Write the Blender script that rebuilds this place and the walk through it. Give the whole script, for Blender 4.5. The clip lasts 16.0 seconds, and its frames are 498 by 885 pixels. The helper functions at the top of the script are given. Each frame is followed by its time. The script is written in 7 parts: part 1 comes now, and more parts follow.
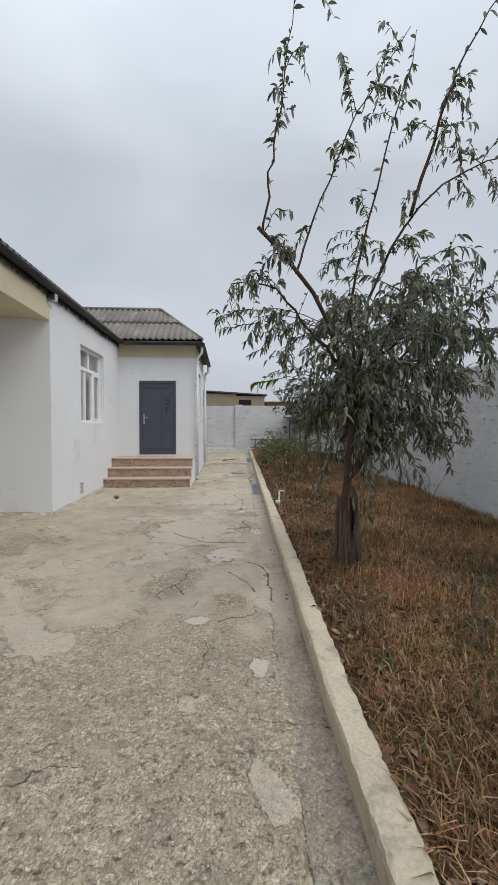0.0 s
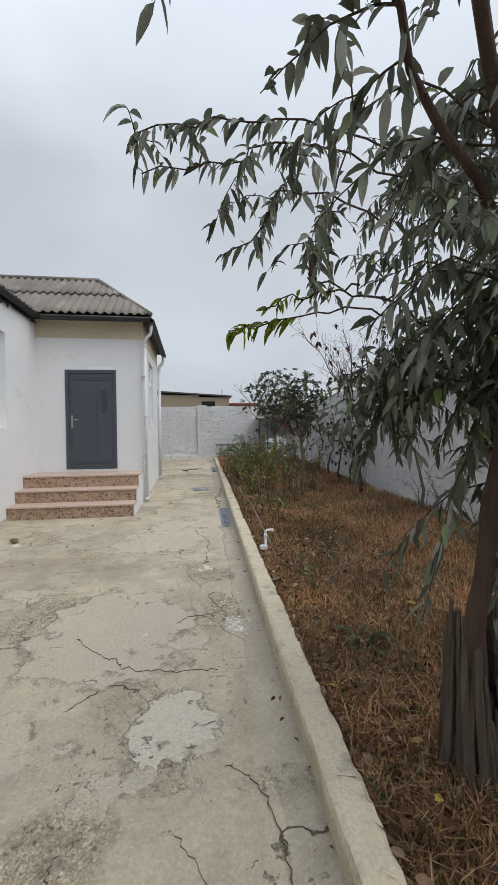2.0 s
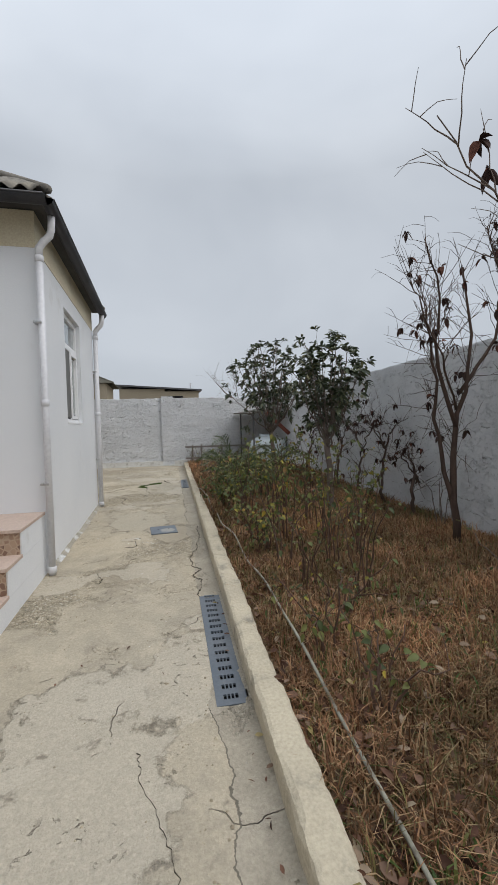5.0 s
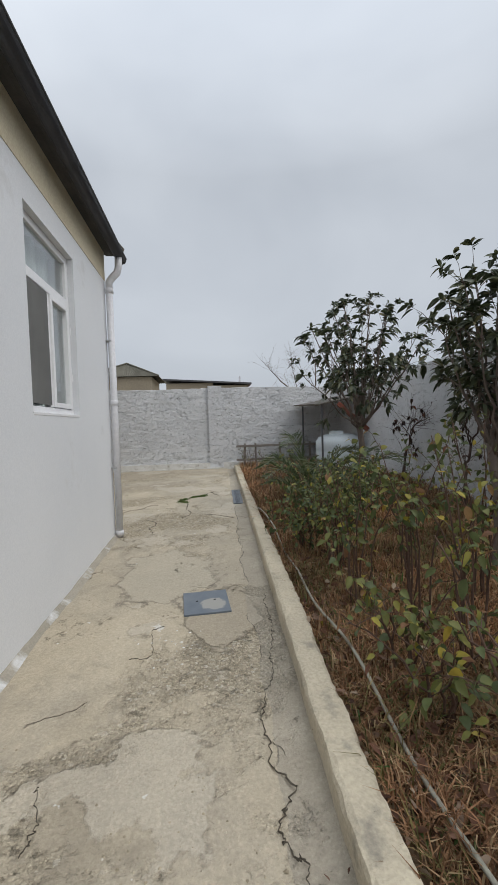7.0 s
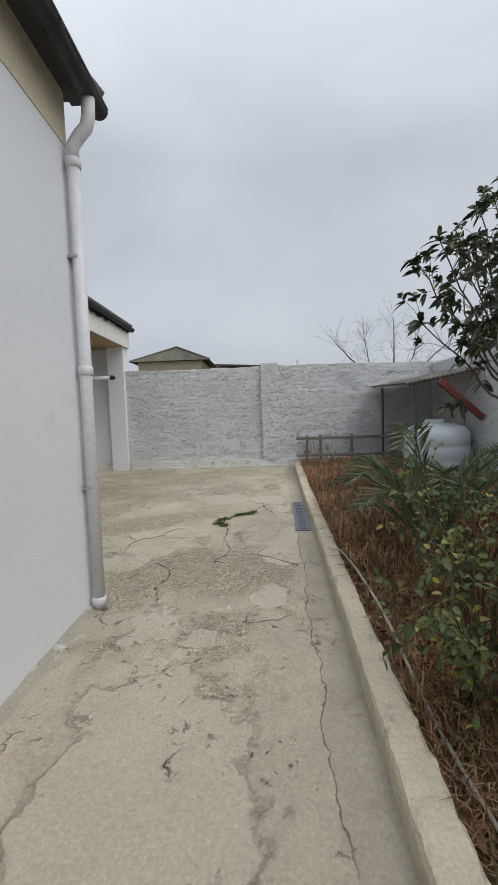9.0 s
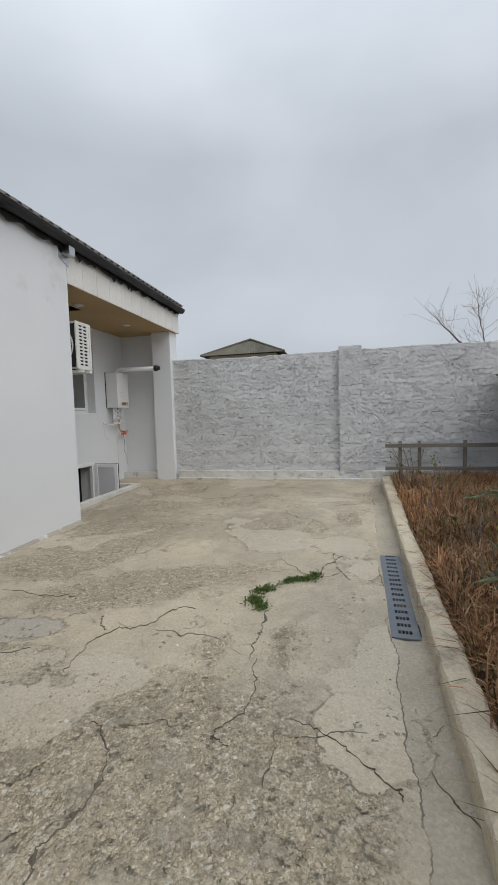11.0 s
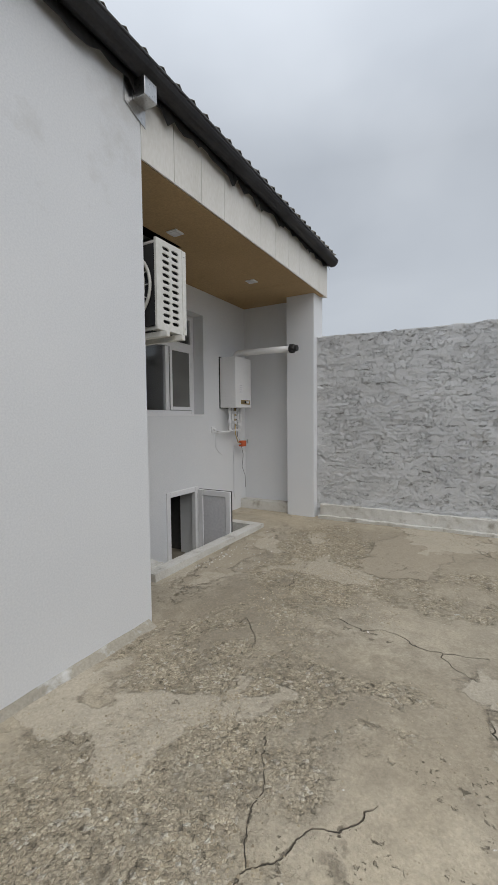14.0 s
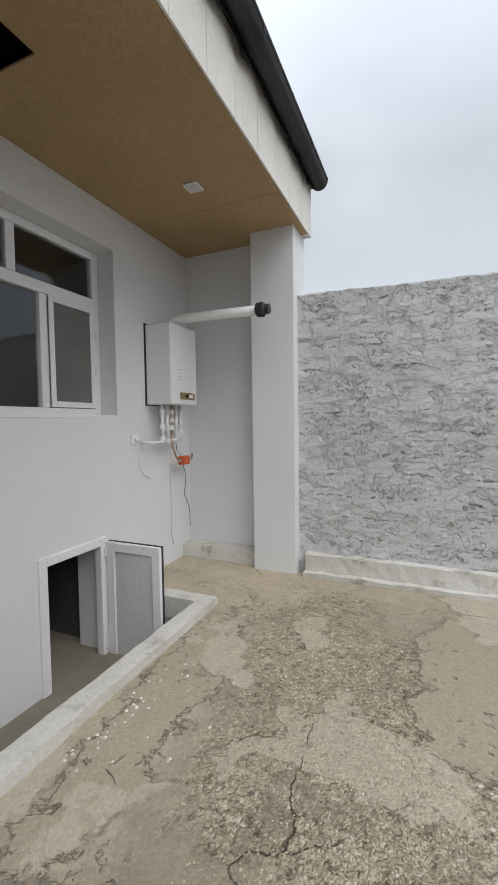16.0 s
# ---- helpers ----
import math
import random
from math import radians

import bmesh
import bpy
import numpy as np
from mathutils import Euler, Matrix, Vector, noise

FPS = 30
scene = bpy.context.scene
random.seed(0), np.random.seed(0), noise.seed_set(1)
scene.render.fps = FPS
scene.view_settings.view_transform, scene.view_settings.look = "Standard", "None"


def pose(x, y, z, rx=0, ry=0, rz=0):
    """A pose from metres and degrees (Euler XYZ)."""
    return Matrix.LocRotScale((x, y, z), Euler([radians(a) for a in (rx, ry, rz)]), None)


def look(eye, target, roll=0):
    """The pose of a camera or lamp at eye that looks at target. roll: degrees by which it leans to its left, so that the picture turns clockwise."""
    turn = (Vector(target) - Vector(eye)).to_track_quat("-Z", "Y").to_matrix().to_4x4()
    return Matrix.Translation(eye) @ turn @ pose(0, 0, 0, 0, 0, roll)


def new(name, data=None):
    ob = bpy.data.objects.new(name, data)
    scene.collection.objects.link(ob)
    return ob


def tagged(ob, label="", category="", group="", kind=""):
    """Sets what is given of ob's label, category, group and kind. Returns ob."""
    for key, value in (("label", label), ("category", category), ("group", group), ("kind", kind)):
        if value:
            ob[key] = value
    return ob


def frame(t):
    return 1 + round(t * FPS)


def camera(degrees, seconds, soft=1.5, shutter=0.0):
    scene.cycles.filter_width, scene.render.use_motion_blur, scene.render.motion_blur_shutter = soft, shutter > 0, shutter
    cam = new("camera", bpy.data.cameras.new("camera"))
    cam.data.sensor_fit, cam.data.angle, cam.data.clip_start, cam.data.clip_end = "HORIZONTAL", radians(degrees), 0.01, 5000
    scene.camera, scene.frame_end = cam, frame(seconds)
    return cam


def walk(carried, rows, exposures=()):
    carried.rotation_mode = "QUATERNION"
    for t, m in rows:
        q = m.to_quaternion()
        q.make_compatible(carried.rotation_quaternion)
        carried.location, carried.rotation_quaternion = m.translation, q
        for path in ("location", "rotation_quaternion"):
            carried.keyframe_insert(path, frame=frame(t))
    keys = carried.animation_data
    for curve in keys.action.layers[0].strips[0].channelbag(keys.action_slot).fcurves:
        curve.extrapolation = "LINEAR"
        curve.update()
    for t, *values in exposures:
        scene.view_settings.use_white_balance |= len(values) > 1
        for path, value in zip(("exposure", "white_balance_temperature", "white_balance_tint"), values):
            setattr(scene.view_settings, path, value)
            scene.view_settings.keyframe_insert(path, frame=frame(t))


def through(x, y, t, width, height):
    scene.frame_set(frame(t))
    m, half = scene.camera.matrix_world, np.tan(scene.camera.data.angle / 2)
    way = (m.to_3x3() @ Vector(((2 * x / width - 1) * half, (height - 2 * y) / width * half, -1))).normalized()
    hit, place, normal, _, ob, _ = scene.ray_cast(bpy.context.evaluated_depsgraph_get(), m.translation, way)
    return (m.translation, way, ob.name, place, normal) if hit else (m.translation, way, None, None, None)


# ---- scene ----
cam = camera(62.0, 16.0)
METRES, EYE, TILT, LEAN, TURN = 20.5, 1.5, 0.0, 0.0, -2.9
ROWS = [
    (0.0, 0.0, 0.0, 0.0, 0.0, -2.01, -0.09),
    (0.5, 0.0, 0.032, 0.0011, -2.15, -2.05, 0.39),
    (1.0, -0.0013, 0.0672, 0.0017, -3.23, -2.0, 0.42),
    (1.5, -0.004, 0.1016, 0.0013, -4.09, -1.83, 0.49),
    (2.0, -0.0028, 0.1372, 0.0012, -5.04, -1.63, 0.51),
    (2.5, -0.0038, 0.1742, 0.0011, -5.71, -1.59, 0.68),
    (3.0, -0.0012, 0.211, 0.0021, -6.01, -1.65, 0.8),
    (3.5, -0.0033, 0.2468, 0.0029, -6.08, -1.85, 0.99),
    (6.0, -0.0028, 0.4207, 0.0022, -10.98, -2.2, 1.5),
    (6.5, -0.0036, 0.4561, 0.0021, -8.38, -2.31, 1.59),
    (7.0, -0.0065, 0.4891, 0.0018, -2.79, -2.52, 1.75),
    (7.5, -0.0074, 0.525, 0.001, 3.76, -2.99, 1.91),
    (8.0, -0.009, 0.5583, 0.0008, 5.97, -3.58, 2.05),
    (10.5, -0.0091, 0.7042, 0.0014, 2.96, -4.18, 1.74),
    (11.0, -0.0109, 0.7316, 0.0021, 16.02, -4.05, 1.7),
    (11.5, -0.0193, 0.7545, 0.0022, 26.89, -3.9, 1.61),
    (12.0, -0.0271, 0.7767, 0.0015, 34.22, -3.71, 1.33),
    (12.5, -0.0423, 0.7986, 0.0004, 37.01, -3.61, 1.01),
    (13.0, -0.0594, 0.8191, 0.0015, 36.41, -3.52, 0.73),
    (13.5, -0.0752, 0.8429, 0.0029, 34.58, -3.38, 0.59),
    (14.0, -0.0927, 0.8653, 0.003, 32.68, -3.14, 0.57),
    (14.5, -0.1066, 0.8909, 0.003, 31.34, -2.96, 0.72),
    (15.0, -0.1223, 0.9146, 0.0029, 30.47, -2.96, 0.73),
    (15.5, -0.136, 0.9376, 0.0027, 29.43, -2.95, 0.71),
    (16.0, -0.148, 0.9589, 0.0032, 26.19, -2.77, 0.8),
]
walk(cam, [(t, pose(0, 0, EYE, TILT, LEAN, TURN) @ pose(METRES * x, METRES * y, METRES * z, 90 + pitch, roll, yaw)) for t, x, y, z, yaw, pitch, roll in ROWS],
     exposures=[(0.0, -0.05), (1.5, 0.0), (2.5, 0.03), (3.5, -0.06), (6.0, -0.10), (8.0, -0.12), (10.5, -0.06), (11.5, -0.17), (13.0, -0.23), (14.5, -0.18), (15.5, 0.02), (16.0, 0.17)])

# ---- world and light ----
SUN_EL, SUN_AZ = 50.0, 122.0          # the bright side of the overcast, over the garden wall
world = bpy.data.worlds.new("overcast")
scene.world = world
world.use_nodes = True
wn, wl = world.node_tree.nodes, world.node_tree.links
wn.clear()
w_out, w_bg = wn.new("ShaderNodeOutputWorld"), wn.new("ShaderNodeBackground")
w_sky = wn.new("ShaderNodeTexSky")
w_sky.sky_type, w_sky.sun_disc = "NISHITA", False
w_sky.sun_elevation, w_sky.sun_rotation = radians(SUN_EL), radians(SUN_AZ)
w_sky.air_density, w_sky.dust_density = 1.0, 4.0
w_scale = wn.new("ShaderNodeMixRGB")
w_scale.blend_type, w_scale.inputs[0].default_value, w_scale.inputs[2].default_value = "MULTIPLY", 1.0, (0.09, 0.09, 0.09, 1)
wl.new(w_sky.outputs[0], w_scale.inputs[1])
w_tc, w_map = wn.new("ShaderNodeTexCoord"), wn.new("ShaderNodeMapping")
w_map.inputs["Scale"].default_value = (1.0, 1.0, 1.9)
wl.new(w_tc.outputs["Generated"], w_map.inputs["Vector"])
w_noise = wn.new("ShaderNodeTexNoise")
w_noise.inputs["Scale"].default_value, w_noise.inputs["Detail"].default_value, w_noise.inputs["Roughness"].default_value = 1.6, 4.0, 0.45
w_noise.inputs["Distortion"].default_value = 0.35
wl.new(w_map.outputs[0], w_noise.inputs["Vector"])
w_ramp = wn.new("ShaderNodeValToRGB")
w_ramp.color_ramp.elements[0].position, w_ramp.color_ramp.elements[0].color = 0.30, (0.48, 0.525, 0.59, 1)
w_ramp.color_ramp.elements[1].position, w_ramp.color_ramp.elements[1].color = 0.70, (0.665, 0.712, 0.775, 1)
wl.new(w_noise.outputs["Fac"], w_ramp.inputs[0])
w_sep = wn.new("ShaderNodeSeparateXYZ")
wl.new(w_tc.outputs["Generated"], w_sep.inputs[0])
w_zen = wn.new("ShaderNodeMapRange")
w_zen.inputs["From Min"].default_value, w_zen.inputs["From Max"].default_value = 0.5, 1.0
w_zen.inputs["To Min"].default_value, w_zen.inputs["To Max"].default_value = 1.0, 2.3
wl.new(w_sep.outputs["Z"], w_zen.inputs["Value"])
w_mul = wn.new("ShaderNodeVectorMath")
w_mul.operation = "SCALE"
wl.new(w_ramp.outputs[0], w_mul.inputs[0])
wl.new(w_zen.outputs[0], w_mul.inputs["Scale"])
w_mix = wn.new("ShaderNodeMixRGB")
w_mix.inputs[0].default_value = 0.9
wl.new(w_scale.outputs[0], w_mix.inputs[1])
wl.new(w_mul.outputs[0], w_mix.inputs[2])
wl.new(w_mix.outputs[0], w_bg.inputs["Color"])
wl.new(w_bg.outputs[0], w_out.inputs["Surface"])

sun = new("sun", bpy.data.lights.new("sun", "SUN"))
sun.data.energy, sun.data.angle, sun.data.color = 1.5, radians(60), (1.0, 0.97, 0.93)
sun.matrix_world = look((0, 0, 30), (-math.sin(radians(SUN_AZ)) * 30, -math.cos(radians(SUN_AZ)) * 30, 30 - 30 * math.tan(radians(SUN_EL))))


# ---- materials ----
def nodes_of(name):
    m = bpy.data.materials.new(name)
    m.use_nodes = True
    nt = m.node_tree
    return m, nt, nt.nodes["Principled BSDF"]


def noise_node(nt, vec, scale, detail=4.0, rough=0.55, distort=0.0):
    n = nt.nodes.new("ShaderNodeTexNoise")
    n.inputs["Scale"].default_value, n.inputs["Detail"].default_value = scale, detail
    n.inputs["Roughness"].default_value, n.inputs["Distortion"].default_value = rough, distort
    nt.links.new(vec, n.inputs["Vector"])
    return n.outputs["Fac"]


def ramp(nt, fac, stops):
    n = nt.nodes.new("ShaderNodeValToRGB")
    e = n.color_ramp.elements
    while len(e) < len(stops):
        e.new(0.5)
    for k, (p, c) in enumerate(stops):
        e[k].position, e[k].color = p, (*c, 1) if len(c) == 3 else c
    nt.links.new(fac, n.inputs[0])
    return n.outputs[0]


def grey(nt, fac, lo, hi):
    return ramp(nt, fac, [(lo, (0, 0, 0)), (hi, (1, 1, 1))])


def mix(nt, fac, a, b, mode="MIX"):
    n = nt.nodes.new("ShaderNodeMixRGB")
    n.blend_type = mode
    for k, v in enumerate((fac, a, b)):
        if isinstance(v, (int, float)):
            n.inputs[k].default_value = v if k == 0 else (v, v, v, 1)
        elif isinstance(v, tuple):
            n.inputs[k].default_value = (*v, 1)
        else:
            nt.links.new(v, n.inputs[k])
    return n.outputs[0]


def maths(nt, op, a, b=0.0):
    n = nt.nodes.new("ShaderNodeMath")
    n.operation = op
    for k, v in enumerate((a, b)):
        if isinstance(v, (int, float)):
            n.inputs[k].default_value = v
        else:
            nt.links.new(v, n.inputs[k])
    return n.outputs[0]


def bump(nt, bsdf, height, strength, dist):
    b = nt.nodes.new("ShaderNodeBump")
    b.inputs["Strength"].default_value, b.inputs["Distance"].default_value = strength, dist
    nt.links.new(height, b.inputs["Height"])
    nt.links.new(b.outputs[0], bsdf.inputs["Normal"])


def coords(nt, stretch=None):
    tc = nt.nodes.new("ShaderNodeTexCoord")
    if stretch is None:
        return tc.outputs["Object"]
    mp = nt.nodes.new("ShaderNodeMapping")
    mp.inputs["Scale"].default_value = stretch
    nt.links.new(tc.outputs["Object"], mp.inputs["Vector"])
    return mp.outputs[0]


def surf(name, c1, c2, big=1.5, fine=40.0, rough=0.8, relief=0.3, dist=0.004, metal=0.0, stretch=None, dirt=None, dirt_at=0.62, dirt_scale=3.0, island=0.0, spec=0.3):
    """A surface of two tones at a large and a fine scale, fine relief, and stains."""
    m, nt, b = nodes_of(name)
    v = coords(nt, stretch)
    n1, n2 = noise_node(nt, v, big, 5), noise_node(nt, v, fine, 3)
    col = mix(nt, grey(nt, n1, 0.3, 0.7), c1, c2)
    col = mix(nt, 0.22, col, ramp(nt, n2, [(0.3, (0.25, 0.25, 0.25)), (0.7, (0.85, 0.85, 0.85))]), "OVERLAY")
    if dirt:
        col = mix(nt, grey(nt, noise_node(nt, v, dirt_scale, 7, 0.65), dirt_at, dirt_at + 0.16), col, dirt)
    if island:
        g = nt.nodes.new("ShaderNodeNewGeometry")
        col = mix(nt, island, col, ramp(nt, g.outputs["Random Per Island"], [(0, (0.1, 0.1, 0.1)), (1, (0.9, 0.9, 0.9))]), "OVERLAY")
    nt.links.new(col, b.inputs["Base Color"])
    nt.links.new(ramp(nt, n2, [(0, (rough - 0.08,) * 3), (1, (min(1, rough + 0.08),) * 3)]), b.inputs["Roughness"])
    b.inputs["Metallic"].default_value = metal
    b.inputs["Specular IOR Level"].default_value = spec
    bump(nt, b, mix(nt, 0.5, n1, n2), relief, dist)
    return m


def leafy(name, stops, rough=0.5, through=0.25, gloss=0.4, patchy=0.0):
    """Leaves and blades: a colour for each island, light coming through."""
    m, nt, b = nodes_of(name)
    g = nt.nodes.new("ShaderNodeNewGeometry")
    col = ramp(nt, g.outputs["Random Per Island"], stops)
    v = coords(nt)
    col = mix(nt, 0.35, col, ramp(nt, noise_node(nt, v, 25, 3), [(0.3, (0.3, 0.3, 0.3)), (0.7, (0.75, 0.75, 0.75))]), "OVERLAY")
    if patchy:
        col = mix(nt, patchy, col, ramp(nt, noise_node(nt, v, 0.9, 6, 0.6), [(0.32, (0.22, 0.25, 0.22)), (0.5, (0.5, 0.5, 0.5)), (0.68, (0.82, 0.76, 0.70))]), "OVERLAY")
    nt.links.new(col, b.inputs["Base Color"])
    b.inputs["Roughness"].default_value, b.inputs["Specular IOR Level"].default_value = rough, gloss
    tr, ms = nt.nodes.new("ShaderNodeBsdfTranslucent"), nt.nodes.new("ShaderNodeMixShader")
    nt.links.new(col, tr.inputs["Color"])
    ms.inputs[0].default_value = through
    nt.links.new(b.outputs[0], ms.inputs[1])
    nt.links.new(tr.outputs[0], ms.inputs[2])
    nt.links.new(ms.outputs[0], nt.nodes["Material Output"].inputs["Surface"])
    return m


KERB_A, KERB_B = 0.475, 0.0305          # the kerb's face: x = A + B * y


# worn and repaired places on the yard: x, y, half-width, half-length, turn
ROUGH = ((-0.3, 2.1, 1.7, 1.25, 0), (-0.1, 16.5, 0.8, 0.62, 0), (0.0, 3.65, 0.17, 0.20, 0), (-2.45, 21.9, 0.62, 1.5, 18), (-2.2, 18.9, 0.6, 0.9, -20), (0.32, 7.25, 0.24, 0.20, 0), (0.33, 6.35, 0.16, 0.36, 0), (-0.55, 4.2, 0.24, 0.55, -15), (-1.7, 16.9, 0.5, 0.3, 0), (-0.9, 16.2, 0.5, 0.6, 0), (-1.2, 18.2, 1.2, 0.35, 30))
SKINS = ((-0.03, 5.03, 0.21, 0.29, 0, (0.55, 0.505, 0.425)), (0.2, 2.65, 0.065, 0.11, 0, (0.55, 0.50, 0.42)), (-0.26, 3.31, 0.10, 0.09, 0, (0.54, 0.49, 0.41)),
         (0.64, 16.86, 0.29, 0.27, 20, (0.49, 0.43, 0.33)), (-1.85, 17.33, 0.40, 0.20, 20, (0.40, 0.37, 0.315)), (0.42, 13.30, 0.31, 0.52, 0, (0.36, 0.31, 0.235)),
         (-1.70, 22.3, 0.40, 0.75, 0, (0.36, 0.31, 0.235)), (-3.30, 21.6, 0.20, 1.1, 3, (0.38, 0.33, 0.25)), (-0.55, 6.15, 0.62, 0.75, 10, (0.47, 0.42, 0.335)), (-0.15, 9.0, 0.45, 1.0, 0, (0.47, 0.42, 0.335)), (-0.1, 14.3, 0.5, 0.7, 0, (0.45, 0.40, 0.31)))
STAINS = ((-0.78, 7.55, 0.42, 0.32, 15), (0.32, 7.27, 0.26, 0.20, 0), (-0.36, 5.30, 0.15, 0.30, 0), (0.38, 5.08, 0.11, 0.36, 0), (0.02, 3.62, 0.20, 0.26, 0), (0.3, 6.4, 0.14, 0.42, 0), (-2.1, 19.9, 0.75, 0.55, 25), (-0.12, 16.75, 0.10, 0.25, 20), (-0.55, 4.05, 0.2, 0.5, -20), (-2.7, 20.4, 0.35, 0.9, -25), (-1.6, 7.9, 0.9, 0.35, 0), (-0.2, 11.7, 0.2, 0.5, 10), (-1.7, 22.2, 1.9, 1.5, 0), (-2.6, 20.6, 0.8, 1.2, -15), (-0.9, 20.0, 1.2, 0.6, 20))


def concrete_yard():
    m, nt, b = nodes_of("weathered_concrete")
    v = coords(nt)
    ragged, frayed = noise_node(nt, v, 2.6, 9, 0.66, 0.2), noise_node(nt, v, 7.0, 8, 0.7, 0.3)

    def blob(x, y, rx, ry, turn, lo, hi, rough=0.9, edge=None):
        mp, ln = nt.nodes.new("ShaderNodeMapping"), nt.nodes.new("ShaderNodeVectorMath")
        mp.vector_type, ln.operation = "TEXTURE", "LENGTH"
        mp.inputs["Location"].default_value, mp.inputs["Rotation"].default_value = (x, y, 0), (0, 0, radians(turn))
        mp.inputs["Scale"].default_value = (rx, ry, 1)
        nt.links.new(v, mp.inputs["Vector"])
        nt.links.new(mp.outputs[0], ln.inputs[0])
        far = maths(nt, "ADD", ln.outputs["Value"], maths(nt, "MULTIPLY", maths(nt, "SUBTRACT", edge or ragged, 0.5), rough * 2))
        return maths(nt, "SUBTRACT", 1.0, grey(nt, maths(nt, "MULTIPLY", far, 0.5), lo * 0.5, hi * 0.5))

    n_big, n_mid = noise_node(nt, v, 0.45, 5, 0.55, 0.6), noise_node(nt, v, 2.2, 7, 0.62, 0.3)
    n_fine, n_grit = noise_node(nt, v, 55, 4, 0.7), noise_node(nt, v, 160, 2)
    base = mix(nt, grey(nt, n_big, 0.35, 0.65), (0.475, 0.408, 0.300), (0.395, 0.350, 0.272))
    base = mix(nt, grey(nt, n_mid, 0.45, 0.75), base, (0.55, 0.478, 0.362))
    # cloudy grey and brown dirt
    base = mix(nt, maths(nt, "MULTIPLY", grey(nt, noise_node(nt, v, 1.1, 9, 0.68, 0.4), 0.47, 0.66), 0.50), base, (0.275, 0.245, 0.195))
    base = mix(nt, maths(nt, "MULTIPLY", grey(nt, noise_node(nt, v, 3.4, 8, 0.72, 0.5), 0.52, 0.68), 0.45), base, (0.23, 0.20, 0.155))
    # zones where the skin has worn off
    worn = grey(nt, noise_node(nt, v, 0.62, 9, 0.66, 0.4), 0.545, 0.60)
    for r in ROUGH:
        worn = maths(nt, "MAXIMUM", worn, blob(*r, 0.75, 1.05))
    plates = grey(nt, noise_node(nt, v, 4.2, 8, 0.7, 0.2), 0.34, 0.46)
    worn = maths(nt, "MULTIPLY", worn, plates)
    for k in STAINS:
        base = mix(nt, maths(nt, "MULTIPLY", blob(*k, 0.5, 1.25, 1.1, frayed), 0.45), base, (0.24, 0.205, 0.152))
    # repair skins and smooth screeds with sharp edges
    skin = 0.0
    for x, y, rx, ry, turn, tone in SKINS:
        soft, wear = (1.3, frayed) if rx < 0.25 else (0.9, ragged)
        one = blob(x, y, rx, ry, turn, 0.92, 1.0, soft, wear)
        rim = maths(nt, "MULTIPLY", maths(nt, "SUBTRACT", blob(x, y, rx, ry, turn, 1.02, 1.07, soft, wear), one), grey(nt, frayed, 0.45, 0.55))
        base = mix(nt, maths(nt, "MULTIPLY", rim, 0.6), base, (0.17, 0.15, 0.12))
        base = mix(nt, maths(nt, "MULTIPLY", one, 0.78), base, tone)
        skin = maths(nt, "MAXIMUM", one, skin)
    f1 = noise_node(nt, v, 0.8, 9, 0.56, 0.12)
    film = grey(nt, f1, 0.575, 0.585)
    rim = maths(nt, "MULTIPLY", maths(nt, "SUBTRACT", grey(nt, f1, 0.56, 0.57), film), grey(nt, frayed, 0.5, 0.6))
    base = mix(nt, maths(nt, "MULTIPLY", film, 0.55), base, (0.50, 0.448, 0.36))
    base = mix(nt, maths(nt, "MULTIPLY", rim, 0.65), base, (0.15, 0.128, 0.095))
    skin = maths(nt, "MAXIMUM", skin, maths(nt, "MULTIPLY", film, 0.8))
    worn = maths(nt, "MULTIPLY", worn, maths(nt, "SUBTRACT", 1.0, maths(nt, "MULTIPLY", skin, 0.9)))
    # bared aggregate
    wob, wsc = nt.nodes.new("ShaderNodeTexNoise"), nt.nodes.new("ShaderNodeVectorMath")
    wob.inputs["Scale"].default_value, wsc.operation = 45, "MULTIPLY_ADD"
    wsc.inputs[1].default_value = (0.024, 0.024, 0.024)
    nt.links.new(v, wob.inputs["Vector"])
    nt.links.new(wob.outputs["Color"], wsc.inputs[0])
    nt.links.new(v, wsc.inputs[2])

    def cells(scale):
        c, sp = nt.nodes.new("ShaderNodeTexVoronoi"), nt.nodes.new("ShaderNodeSeparateColor")
        c.inputs["Scale"].default_value = scale
        nt.links.new(wsc.outputs[0], c.inputs["Vector"])
        nt.links.new(c.outputs["Color"], sp.inputs[0])
        return c.outputs["Distance"], sp.outputs[0], sp.outputs[1]
    d1, t1, _ = cells(46)
    d2, _, t2 = cells(105)
    pebble = ramp(nt, t1, [(0.0, (0.35, 0.294, 0.208)), (0.5, (0.47, 0.402, 0.29)), (0.88, (0.56, 0.486, 0.36)), (0.975, (0.66, 0.60, 0.49))])
    gap = maths(nt, "MULTIPLY", grey(nt, d1, 0.42, 0.72), grey(nt, noise_node(nt, v, 11, 6, 0.75), 0.46, 0.60))
    pebble = mix(nt, maths(nt, "MULTIPLY", gap, 0.6), pebble, (0.16, 0.135, 0.10))
    base = mix(nt, maths(nt, "MULTIPLY", worn, 0.78), base, pebble)
    # chips knocked out of the skin
    spall = maths(nt, "MULTIPLY", grey(nt, noise_node(nt, v, 22, 6, 0.68, 0.4), 0.60, 0.635), maths(nt, "MAXIMUM", worn, grey(nt, noise_node(nt, v, 1.4, 6, 0.65), 0.55, 0.62)))
    base = mix(nt, maths(nt, "MULTIPLY", spall, 0.55), base, (0.165, 0.142, 0.108))
